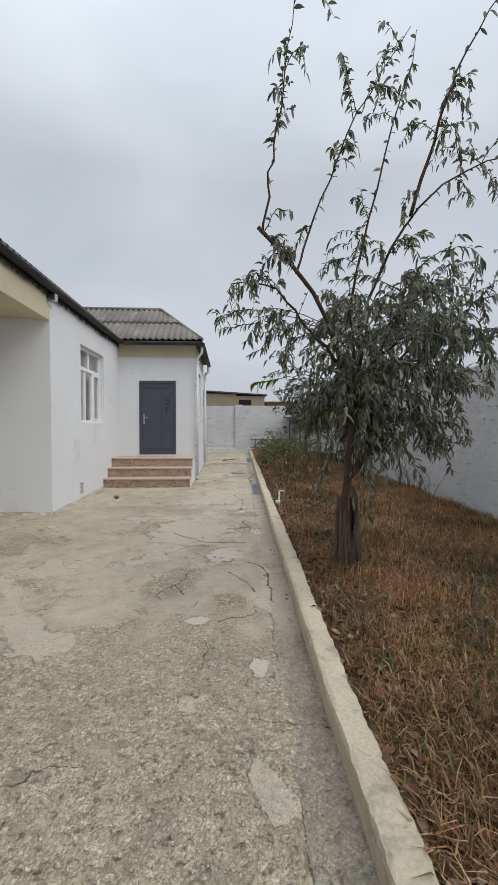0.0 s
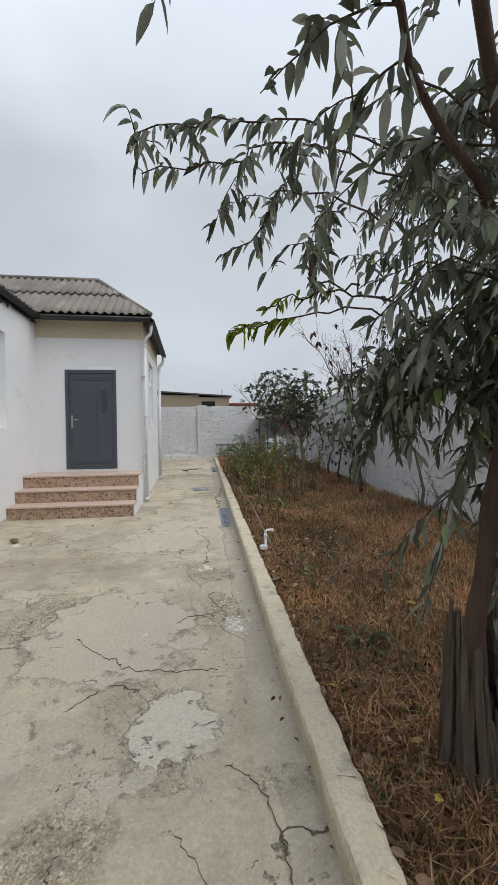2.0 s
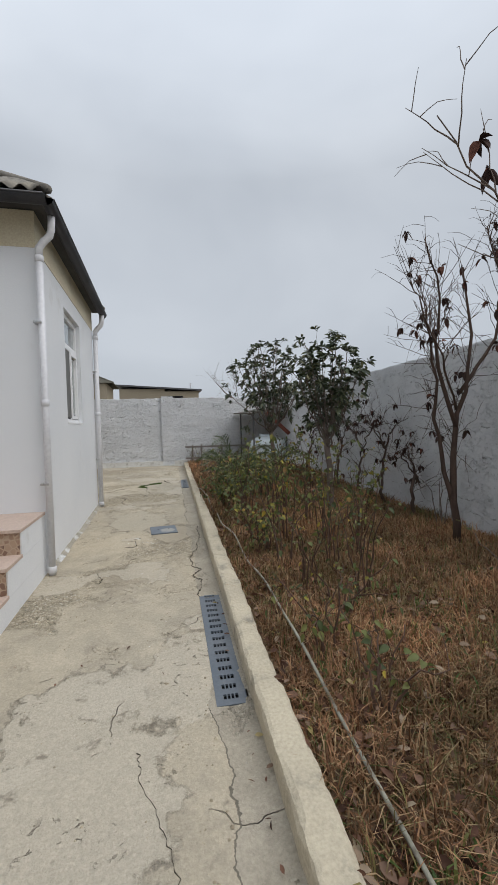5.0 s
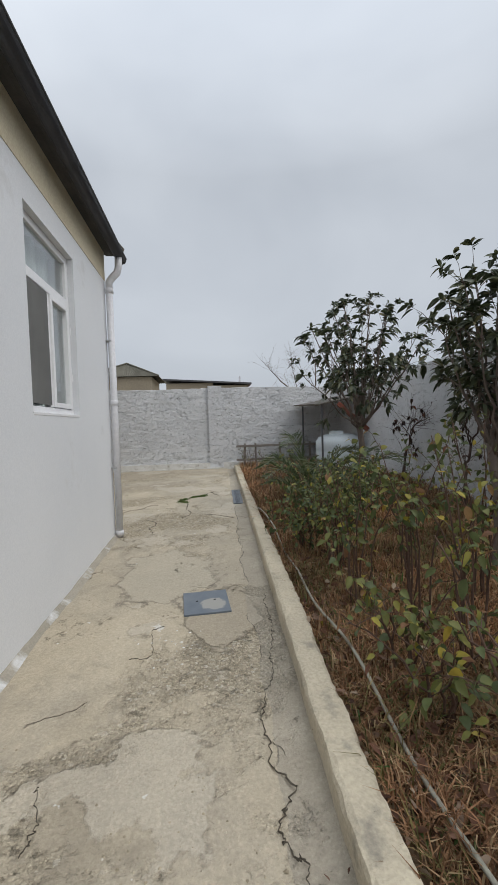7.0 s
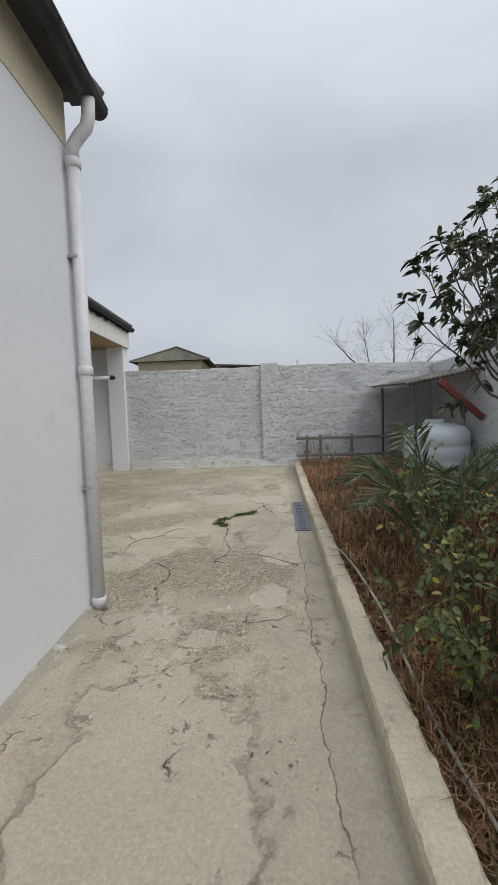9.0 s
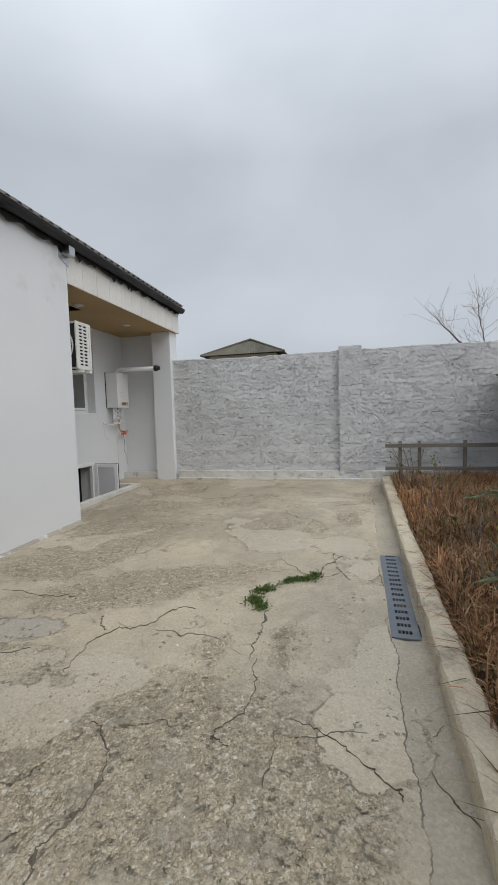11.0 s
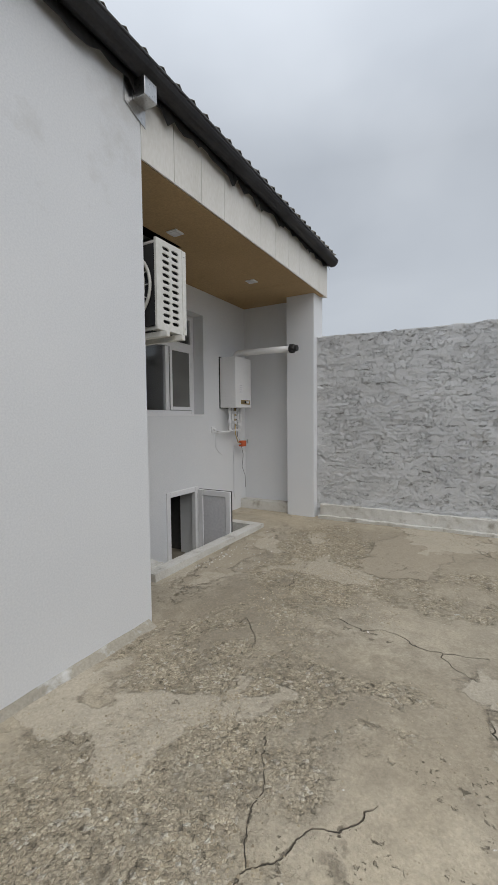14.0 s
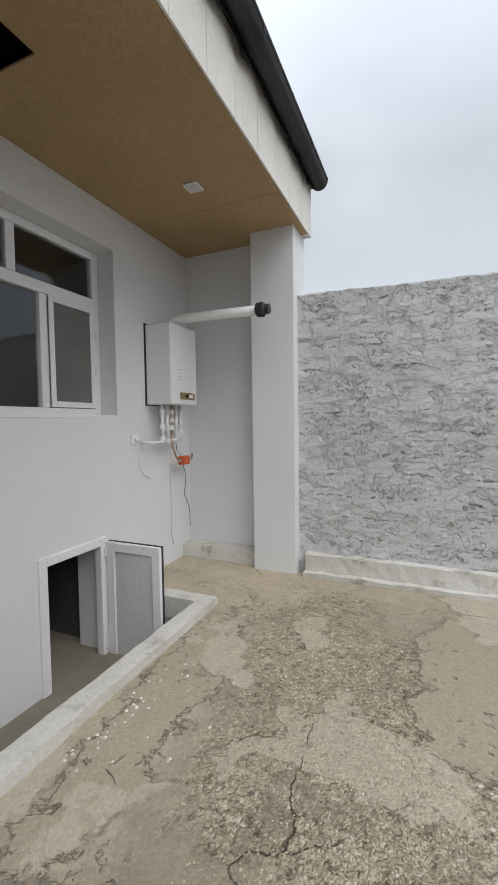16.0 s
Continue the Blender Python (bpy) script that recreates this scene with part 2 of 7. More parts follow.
    # splashes of lime
    lime = grey(nt, noise_node(nt, v, 9, 4, 0.5, 0.3), 0.745, 0.755)
    for x, y, rx in ((0.42, 6.12, 0.13), (0.25, 7.5, 0.08), (0.16, 7.42, 0.05), (-1.9, 17.05, 0.07), (-0.05, 13.12, 0.05), (-2.3, 8.8, 0.07)):
        lime = maths(nt, "MAXIMUM", lime, blob(x, y, rx, rx * 1.2, 0, 0.62, 0.68, 2.2, noise_node(nt, v, 13, 8, 0.75, 0.3)))
    base = mix(nt, maths(nt, "MULTIPLY", lime, 0.85), base, (0.66, 0.645, 0.59))
    # the smooth cement strip along the kerb
    sx = nt.nodes.new("ShaderNodeSeparateXYZ")
    nt.links.new(v, sx.inputs[0])
    off = maths(nt, "SUBTRACT", maths(nt, "ADD", maths(nt, "MULTIPLY", sx.outputs[1], KERB_B), KERB_A), sx.outputs[0])
    off = maths(nt, "ADD", off, maths(nt, "MULTIPLY", maths(nt, "SUBTRACT", noise_node(nt, v, 1.3, 9, 0.62), 0.5), 0.30))
    strip = maths(nt, "LESS_THAN", off, 0.21)
    base = mix(nt, maths(nt, "MULTIPLY", strip, 0.75), base, mix(nt, grey(nt, n_mid, 0.35, 0.7), (0.315, 0.28, 0.222), (0.41, 0.368, 0.295)))
    # hairline cracks
    wv, nz, sc = nt.nodes.new("ShaderNodeVectorMath"), nt.nodes.new("ShaderNodeTexNoise"), nt.nodes.new("ShaderNodeVectorMath")
    nz.inputs["Scale"].default_value, nz.inputs["Detail"].default_value = 1.9, 6
    wv.operation, sc.operation = "ADD", "SCALE"
    sc.inputs["Scale"].default_value = 0.6
    nt.links.new(v, nz.inputs["Vector"])
    nt.links.new(nz.outputs["Color"], sc.inputs[0])
    nt.links.new(v, wv.inputs[0])
    nt.links.new(sc.outputs[0], wv.inputs[1])
    vc = nt.nodes.new("ShaderNodeTexVoronoi")
    vc.feature = "DISTANCE_TO_EDGE"
    vc.inputs["Scale"].default_value = 0.75
    nt.links.new(wv.outputs[0], vc.inputs["Vector"])
    line = maths(nt, "SUBTRACT", 1.0, grey(nt, vc.outputs["Distance"], 0.0008, 0.0035))
    crack = maths(nt, "MULTIPLY", line, grey(nt, noise_node(nt, v, 1.3, 5, 0.65), 0.52, 0.60))
    edge = maths(nt, "MULTIPLY", maths(nt, "LESS_THAN", maths(nt, "ABSOLUTE", maths(nt, "SUBTRACT", off, 0.21)), 0.0035), grey(nt, noise_node(nt, v, 0.9, 3), 0.50, 0.53))
    crack = maths(nt, "MAXIMUM", crack, edge)
    base = mix(nt, maths(nt, "MULTIPLY", crack, 0.75), base, (0.085, 0.075, 0.06))
    base = mix(nt, 0.22, base, ramp(nt, n_fine, [(0.3, (0.22, 0.22, 0.22)), (0.7, (0.85, 0.85, 0.85))]), "OVERLAY")
    base = mix(nt, maths(nt, "ADD", 0.10, maths(nt, "MULTIPLY", worn, 0.28)), base, ramp(nt, t2, [(0.0, (0.12, 0.12, 0.12)), (0.25, (0.42, 0.42, 0.42)), (0.8, (0.58, 0.58, 0.58)), (1.0, (0.95, 0.95, 0.95))]), "OVERLAY")
    nt.links.new(base, b.inputs["Base Color"])
    b.inputs["Roughness"].default_value, b.inputs["Specular IOR Level"].default_value = 0.88, 0.25
    h = maths(nt, "ADD", maths(nt, "MULTIPLY", n_fine, 0.22), maths(nt, "MULTIPLY", n_grit, 0.22))
    h = maths(nt, "ADD", h, maths(nt, "MULTIPLY", maths(nt, "MULTIPLY", maths(nt, "ADD", d1, maths(nt, "MULTIPLY", d2, 0.5)), worn), -1.1))
    h = maths(nt, "ADD", h, maths(nt, "MULTIPLY", skin, 0.4))
    h = maths(nt, "SUBTRACT", h, maths(nt, "MAXIMUM", maths(nt, "MULTIPLY", crack, 1.6), maths(nt, "MULTIPLY", spall, 0.8)))
    bump(nt, b, h, 1.0, 0.016)
    return m


M_YARD = concrete_yard()
M_KERB = surf("kerb_concrete", (0.56, 0.49, 0.365), (0.44, 0.385, 0.29), 2.5, 60, 0.9, 1.0, 0.012, dirt=(0.24, 0.22, 0.18), dirt_at=0.56, dirt_scale=5)
M_PAINT = surf("white_wall_paint", (0.745, 0.755, 0.768), (0.69, 0.705, 0.725), 0.7, 90, 0.85, 0.12, 0.002, dirt=(0.565, 0.56, 0.545), dirt_at=0.60, dirt_scale=1.1)


def whitewash():
    """Thick lime wash over trowelled mortar: ragged ledges, pits with shade and dirt coloured in, and grey weathering.
    """
    m, nt, b = nodes_of("whitewash_over_block")
    v, vs = coords(nt), coords(nt, (1.0, 1.0, 2.0))
    n1, n2 = noise_node(nt, v, 1.1, 6, 0.6), noise_node(nt, v, 70, 3)
    l1, l2, l3 = noise_node(nt, vs, 2.2, 9, 0.6, 0.25), noise_node(nt, vs, 5.5, 8, 0.62, 0.25), noise_node(nt, v, 9, 7, 0.6, 0.6)
    step1, step2, step3 = grey(nt, l1, 0.50, 0.515), grey(nt, l2, 0.55, 0.575), grey(nt, l3, 0.58, 0.63)
    col = mix(nt, grey(nt, n1, 0.3, 0.7), (0.70, 0.705, 0.71), (0.60, 0.607, 0.615))
    col = mix(nt, maths(nt, "MULTIPLY", grey(nt, noise_node(nt, vs, 3.0, 8, 0.7), 0.55, 0.75), 0.6), col, (0.45, 0.445, 0.43))
    sz = nt.nodes.new("ShaderNodeSeparateXYZ")
    nt.links.new(v, sz.inputs[0])
    level = maths(nt, "ADD", maths(nt, "MULTIPLY", sz.outputs[2], 5.128), maths(nt, "MULTIPLY", maths(nt, "SUBTRACT", noise_node(nt, v, 2.2, 9, 0.7), 0.5), 0.9))
    near = maths(nt, "ABSOLUTE", maths(nt, "SUBTRACT", maths(nt, "FRACT", level), 0.5))
    dash = maths(nt, "MULTIPLY", maths(nt, "LESS_THAN", near, 0.045), grey(nt, noise_node(nt, v, 8.0, 7, 0.75, 0.3), 0.545, 0.575))
    rim = maths(nt, "SUBTRACT", grey(nt, l1, 0.485, 0.50), step1)
    rim2 = maths(nt, "SUBTRACT", grey(nt, l2, 0.54, 0.555), step2)
    pit = maths(nt, "MULTIPLY", rim2, grey(nt, noise_node(nt, v, 7.0, 6, 0.7), 0.53, 0.58))
    pit = maths(nt, "MAXIMUM", pit, dash)
    scab = maths(nt, "MULTIPLY", grey(nt, noise_node(nt, vs, 2.6, 7, 0.7), 0.52, 0.60), grey(nt, noise_node(nt, v, 30, 5, 0.7, 0.4), 0.57, 0.61))
    pit = maths(nt, "MAXIMUM", pit, maths(nt, "MULTIPLY", scab, 0.75))
    # dark colour along ledges and in pits: painted crevice shadow as well as dirt
    col = mix(nt, maths(nt, "MULTIPLY", pit, 0.7), col, (0.24, 0.23, 0.215))
    nt.links.new(mix(nt, 0.2, col, ramp(nt, n2, [(0.3, (0.25, 0.25, 0.25)), (0.7, (0.85, 0.85, 0.85))]), "OVERLAY"), b.inputs["Base Color"])
    b.inputs["Roughness"].default_value, b.inputs["Specular IOR Level"].default_value = 0.92, 0.2
    h = maths(nt, "ADD", maths(nt, "MULTIPLY", step1, 0.12), maths(nt, "MULTIPLY", step2, 0.28))
    h = maths(nt, "ADD", h, maths(nt, "ADD", maths(nt, "MULTIPLY", step3, 0.35), maths(nt, "ADD", maths(nt, "MULTIPLY", n2, 0.2), maths(nt, "MULTIPLY", noise_node(nt, v, 26, 6, 0.75), 0.5))))
    h = maths(nt, "SUBTRACT", h, maths(nt, "MAXIMUM", maths(nt, "MULTIPLY", dash, 0.7), maths(nt, "MULTIPLY", scab, 0.45)))
    bump(nt, b, h, 1.0, 0.030)
    return m


M_WHITEWASH = whitewash()
M_PLINTH = surf("whitewashed_plinth", (0.70, 0.69, 0.66), (0.55, 0.53, 0.48), 2.0, 60, 0.92, 0.6, 0.006, dirt=(0.33, 0.30, 0.25), dirt_at=0.55, dirt_scale=6)
M_CREAM = surf("cream_band_paint", (0.62, 0.55, 0.40), (0.55, 0.48, 0.34), 1.2, 60, 0.85, 0.15, 0.002, dirt=(0.40, 0.35, 0.26), dirt_at=0.62, dirt_scale=2)
M_OCHRE = surf("ochre_panel_soffit", (0.43, 0.30, 0.16), (0.37, 0.255, 0.132), 1.0, 60, 0.75, 0.1, 0.002, dirt=(0.28, 0.19, 0.08), dirt_at=0.62, dirt_scale=1.5)
M_LINING = surf("white_marbled_panel", (0.78, 0.76, 0.72), (0.70, 0.68, 0.63), 2.4, 50, 0.55, 0.06, 0.001, stretch=(1, 1, 0.4))
M_PVC = surf("white_pvc", (0.82, 0.82, 0.83), (0.78, 0.78, 0.79), 1.0, 30, 0.35, 0.03, 0.001, spec=0.5)
M_PIPE = surf("grey_white_pipe", (0.68, 0.68, 0.70), (0.60, 0.60, 0.62), 1.5, 30, 0.45, 0.06, 0.001, dirt=(0.45, 0.43, 0.40), dirt_at=0.65, spec=0.5)
M_GUTTER = surf("dark_grey_gutter", (0.055, 0.055, 0.060), (0.085, 0.085, 0.09), 2.0, 50, 0.45, 0.1, 0.002, dirt=(0.14, 0.13, 0.12), dirt_at=0.62, spec=0.5)
M_UNDERLAY = surf("torn_black_underlay", (0.05, 0.05, 0.05), (0.09, 0.085, 0.08), 3, 40, 0.8, 0.4, 0.004)
M_ROOF = surf("weathered_fibre_cement", (0.235, 0.215, 0.185), (0.15, 0.14, 0.125), 1.3, 25, 0.92, 0.4, 0.004, stretch=(1, 0.35, 1), dirt=(0.34, 0.31, 0.25), dirt_at=0.56, dirt_scale=2.4)
M_TILE_RED = surf("reddish_step_nosing", (0.49, 0.375, 0.31), (0.55, 0.43, 0.36), 4, 50, 0.6, 0.2, 0.002)
M_DOOR = surf("slate_blue_door", (0.052, 0.064, 0.082), (0.062, 0.074, 0.092), 1.0, 40, 0.42, 0.05, 0.001, spec=0.5)
M_METAL = surf("brushed_metal", (0.55, 0.55, 0.55), (0.45, 0.45, 0.45), 3, 60, 0.3, 0.05, 0.001, metal=1.0)
M_IRON = surf("painted_grey_iron", (0.105, 0.125, 0.15), (0.14, 0.155, 0.17), 3, 50, 0.5, 0.15, 0.002, spec=0.5, dirt=(0.22, 0.21, 0.19), dirt_at=0.6, dirt_scale=6)
# near black: the shade of hollows and openings is put into the colour
M_DARK = surf("painted_dark_inside", (0.012, 0.012, 0.012), (0.02, 0.02, 0.02), 3, 40, 0.9, 0.1, 0.002)
M_ROOM = surf("plain_room_plaster", (0.45, 0.44, 0.42), (0.4, 0.39, 0.37), 1, 40, 0.9, 0.1, 0.002)
M_CURTAIN = surf("pale_curtain", (0.62, 0.60, 0.60), (0.52, 0.49, 0.50), 3, 120, 0.9, 0.1, 0.001)
M_SHEER = surf("sheer_green_grey_curtain", (0.62, 0.66, 0.65), (0.50, 0.55, 0.53), 2, 120, 0.9, 0.1, 0.001)
M_SOIL = surf("dry_brown_soil", (0.13, 0.085, 0.05), (0.19, 0.13, 0.08), 2.0, 40, 0.95, 0.9, 0.02, dirt=(0.08, 0.05, 0.03), dirt_at=0.58)
M_EARTH = surf("bare_earth", (0.26, 0.23, 0.18), (0.2, 0.18, 0.14), 0.2, 3, 0.95, 0.5, 0.02)


def glass_mat():
    m, nt, b = nodes_of("window_glass")
    b.inputs["Base Color"].default_value = (0.86, 0.9, 0.9, 1)
    b.inputs["Transmission Weight"].default_value = 1.0
    b.inputs["Roughness"].default_value, b.inputs["IOR"].default_value = 0.02, 1.5
    return m


M_GLASS = glass_mat()


def stone_chip_mat():
    """The risers' mosaic of rust and buff stone chips."""
    m, nt, b = nodes_of("rust_stone_chip_riser")
    v = coords(nt)
    vo, ve = nt.nodes.new("ShaderNodeTexVoronoi"), nt.nodes.new("ShaderNodeTexVoronoi")
    ve.feature = "DISTANCE_TO_EDGE"
    for n in (vo, ve):
        n.inputs["Scale"].default_value = 21
        nt.links.new(v, n.inputs["Vector"])
    sp = nt.nodes.new("ShaderNodeSeparateColor")
    nt.links.new(vo.outputs["Color"], sp.inputs[0])
    col = ramp(nt, sp.outputs[0], [(0, (0.15, 0.085, 0.062)), (0.35, (0.245, 0.145, 0.098)), (0.7, (0.34, 0.225, 0.155)), (1, (0.43, 0.31, 0.22))])
    e = grey(nt, ve.outputs["Distance"], 0.04, 0.14)
    nt.links.new(mix(nt, e, (0.43, 0.32, 0.23), col), b.inputs["Base Color"])
    b.inputs["Roughness"].default_value = 0.6
    bump(nt, b, e, 0.4, 0.003)
    return m


M_CHIP = stone_chip_mat()


# ---- mesh helpers ----
def ground_z(y):
    return -0.05 + 0.18 * min(1.0, max(0.0, (y - 5.0) / 18.5))


def part(name, bm, mat, parent=None, label="", smooth=False):
    me = bpy.data.meshes.new(name)
    bm.normal_update()
    bm.to_mesh(me)
    bm.free()
    me.materials.append(mat)
    if smooth:
        me.polygons.foreach_set("use_smooth", [True] * len(me.polygons))
    ob = new(name, me)
    if parent is not None:
        ob.parent = parent
    if label:
        ob["label"] = label
    return ob


def empty(name, label, category, at=(0, 0, 0), group="", kind=""):
    ob = new(name)
    ob.location = at
    return tagged(ob, label, category, group, kind)


def under(child, parent):
    """Children are modelled in the world's coordinates; the thing's Empty stands at its base."""
    child.matrix_parent_inverse = Matrix.Translation(parent.location).inverted()
    return child


def box(bm, x0, x1, y0, y1, z0, z1, bevel=0.0, m=None):
    r = bmesh.ops.create_cube(bm, size=1.0)
    vs = r["verts"]
    bmesh.ops.scale(bm, vec=(x1 - x0, y1 - y0, z1 - z0), verts=vs)
    bmesh.ops.translate(bm, vec=((x0 + x1) / 2, (y0 + y1) / 2, (z0 + z1) / 2), verts=vs)
    if bevel:
        es = list({e for v in vs for e in v.link_edges})
        g = bmesh.ops.bevel(bm, geom=es, offset=bevel, segments=2, affect="EDGES", profile=0.5)
        vs = list({v for f in g["faces"] for v in f.verts} | {v for v in vs if v.is_valid})
    if m is not None:
        bmesh.ops.transform(bm, matrix=m, verts=[v for v in vs if v.is_valid])
    return vs


def boxes(*specs, bevel=0.0):
    bm = bmesh.new()
    for s in specs:
        box(bm, *s, bevel=bevel)
    return bm


def tube(bm, pts, radii, seg=8, cap=True):
    """A round tube through points, with a radius at each."""
    if isinstance(radii, (int, float)):
        radii = [radii] * len(pts)
    pts = [Vector(p) for p in pts]
    rings, side = [], None
    for k, p in enumerate(pts):
        d = (pts[min(k + 1, len(pts) - 1)] - pts[max(k - 1, 0)]).normalized()
        if side is None:
            side = d.orthogonal().normalized()
        side = (side - d * side.dot(d))
        side = side.normalized() if side.length > 1e-6 else d.orthogonal().normalized()
        up = d.cross(side)
        rings.append([bm.verts.new(p + (side * math.cos(a) + up * math.sin(a)) * radii[k]) for a in [math.tau * j / seg for j in range(seg)]])
    for a, b in zip(rings, rings[1:]):
        for j in range(seg):
            bm.faces.new((a[j], a[(j + 1) % seg], b[(j + 1) % seg], b[j]))
    if cap:
        bm.faces.new(rings[0][::-1])
        bm.faces.new(rings[-1])
    return bm


def grid_mesh(name, xs, ys, fn, mat, parent=None, smooth=True):
    """A sheet over the grid xs by ys; fn gives the arrays X, Y, Z."""
    U, V = np.meshgrid(np.asarray(xs, float), np.asarray(ys, float))
    X, Y, Z = fn(U, V)
    verts = np.stack([X, Y, Z], -1).reshape(-1, 3)
    nx, ny = len(xs), len(ys)
    i = (np.arange(ny - 1)[:, None] * nx + np.arange(nx - 1)[None, :]).reshape(-1)
    faces = np.stack([i, i + 1, i + nx + 1, i + nx], -1)
    return quads(name, verts, faces, mat, parent, smooth)


def quads(name, verts, faces, mat, parent=None, smooth=False):
    me = bpy.data.meshes.new(name)
    k = faces.shape[1]
    me.vertices.add(len(verts))
    me.vertices.foreach_set("co", np.asarray(verts, np.float32).ravel())
    me.loops.add(faces.size)
    me.loops.foreach_set("vertex_index", faces.astype(np.int32).ravel())
    me.polygons.add(len(faces))
    me.polygons.foreach_set("loop_start", np.arange(len(faces), dtype=np.int32) * k)
    me.polygons.foreach_set("use_smooth", np.full(len(faces), smooth))
    me.update(calc_edges=True)
    me.validate()
    me.materials.append(mat)
    ob = new(name, me)
    if parent is not None:
        ob.parent = parent
    return ob


def lattice(u, v, seed):
    """Smooth value noise over arrays, 0 to 1."""
    iu, iv = np.floor(u).astype(np.int64), np.floor(v).astype(np.int64)
    fu, fv = u - iu, v - iv
    fu, fv = fu * fu * (3 - 2 * fu), fv * fv * (3 - 2 * fv)

    def h(a, b):
        n = (a * 374761393 + b * 668265263 + seed * 974711) & 0xFFFFFFFF
        n = ((n ^ (n >> 13)) * 1274126177) & 0xFFFFFFFF
        return ((n ^ (n >> 16)) & 0xFFFF) / 65535.0
    return (h(iu, iv) * (1 - fu) + h(iu + 1, iv) * fu) * (1 - fv) + (h(iu, iv + 1) * (1 - fu) + h(iu + 1, iv + 1) * fu) * fv


def fractal(u, v, seed, octaves=4):
    s, a, t = 0, 1.0, 0
    for k in range(octaves):
        s, t, a, u, v = s + a * lattice(u, v, seed + k), t + a, a * 0.5, u * 2.03 + 7.1, v * 2.03 + 3.7
    return s / t


GZ = np.vectorize(ground_z)


def wall_x(face, back, y0, y1, z0, z1, holes=()):
    """A wall along y between x = back and x = face, with holes (y0, y1, z0, z1) through it."""
    bm = bmesh.new()
    cuts = sorted({y0, y1, *[h[0] for h in holes], *[h[1] for h in holes]})
    a, b = min(face, back), max(face, back)
    for p, q in zip(cuts, cuts[1:]):
        hs = sorted([h for h in holes if h[0] <= p + 1e-6 and h[1] >= q - 1e-6], key=lambda h: h[2])
        z = z0
        for h in hs:
            box(bm, a, b, p, q, z, h[2])
            z = h[3]
        box(bm, a, b, p, q, z, z1)
    bmesh.ops.remove_doubles(bm, verts=bm.verts, dist=1e-5)
    return bm


def wall_y(face, back, x0, x1, z0, z1, holes=()):
    bm = wall_x(face, back, x0, x1, z0, z1, holes)
    for v in bm.verts:
        v.co.x, v.co.y = v.co.y, v.co.x
    bmesh.ops.reverse_faces(bm, faces=bm.faces)
    return bm


def setting(name, bm, mat, label, category, smooth=False):
    return tagged(part(name, bm, mat, smooth=smooth), label, category, kind="structure")


# ---- ground, kerb, yard ----
def far_ground(U, V):
    return U, V, np.full_like(U, -0.32)


tagged(grid_mesh("ground", np.linspace(-1500, 1500, 31), np.linspace(-1500, 1500, 31), far_ground, M_EARTH), "bare pale earth reaching to the horizon", "ground", kind="structure")


def yard_sheet(U, V):
    """U runs from the house (0) to the kerb's foot (1)."""
    right = KERB_A + KERB_B * V + 0.02
    X = -6.0 + U * (right + 6.0)
    hollow = 0.020 * np.clip(1 - np.abs(right - 0.14 - X) / 0.16, 0, 1)
    rough = np.clip((fractal(X * 0.8, V * 0.8, 11, 5) - 0.48) * 9, 0, 1)
    Z = GZ(V) + 0.022 * (fractal(X * 0.6, V * 0.6, 3, 3) - 0.5) - hollow + rough * 0.009 * (fractal(X * 16, V * 16, 5, 2) - 0.5)
    return X, V, Z


PIT = (-4.47, -3.68, 20.78, 22.55)     # the light well of the basement hatch


def punch(ob, x0, x1, y0, y1):
    bm = bmesh.new()
    bm.from_mesh(ob.data)
    gone = [f for f in bm.faces if x0 < f.calc_center_median().x < x1 and y0 < f.calc_center_median().y < y1]
    bmesh.ops.delete(bm, geom=gone, context="FACES")
    bm.to_mesh(ob.data)
    bm.free()


yard = grid_mesh("pavement", np.linspace(0, 1, 190), np.linspace(-9, 23.6, 860), yard_sheet, M_YARD)
tagged(yard, "cracked weathered pale concrete yard with worn patches", "pavement", kind="structure")
punch(yard, PIT[0] - 0.02, PIT[1] - 0.02, PIT[2], PIT[3])
punch(yard, -7.0, -4.5, 19.5, 23.9)


def kerb_sheet(U, V):
    """U goes round the kerb's section: up its face, over the rounded edges, down into the soil."""
    prof = np.array([(0.0, -0.1), (0.0, 0.10), (0.008, 0.122), (0.026, 0.13), (0.134, 0.128), (0.152, 0.116), (0.160, 0.08), (0.163, -0.1)])
    k = np.clip(U.astype(int), 0, 7)
    ox, oz = prof[k, 0], prof[k, 1]
    wob = (fractal(V * 1.3, U * 0.2, 21, 4) - 0.5) * 0.035
    chip = np.where(k > 0, (fractal(V * 14, U * 1.7, 23, 3) - 0.5) * 0.034, 0)
    face = KERB_A + KERB_B * V
    wide = 1 + 0.25 * (fractal(V * 0.9, U * 0, 25, 3) - 0.5)
    return face + ox * wide + wob * 0.6 + chip * 0.6, V, GZ(V) + oz + np.where(k > 0, wob * 0.5, 0) + chip * 0.8


kerb = grid_mesh("kerb", np.arange(8), np.arange(-9, 23.3, 0.035), kerb_sheet, M_KERB, None, False)
tagged(kerb, "low rough cast-concrete kerb edging the garden bed", "kerb", kind="structure")


def garden_wall_x(y):
    return 4.0 + 0.035 * y


def soil_sheet(U, V):
    left, right = KERB_A + KERB_B * V + 0.10, garden_wall_x(V) + 0.05
    X = left + U * (right - left)
    return X, V, GZ(V) + 0.03 + 0.10 * (fractal(X * 1.1, V * 1.1, 31, 4) - 0.45) * np.clip(U * 6, 0.2, 1) + 0.05 * U


tagged(grid_mesh("garden_soil", np.linspace(0, 1, 70), np.arange(-9, 23.75, 0.07), soil_sheet, M_SOIL), "dry brown garden soil under withered grass", "ground", kind="structure")


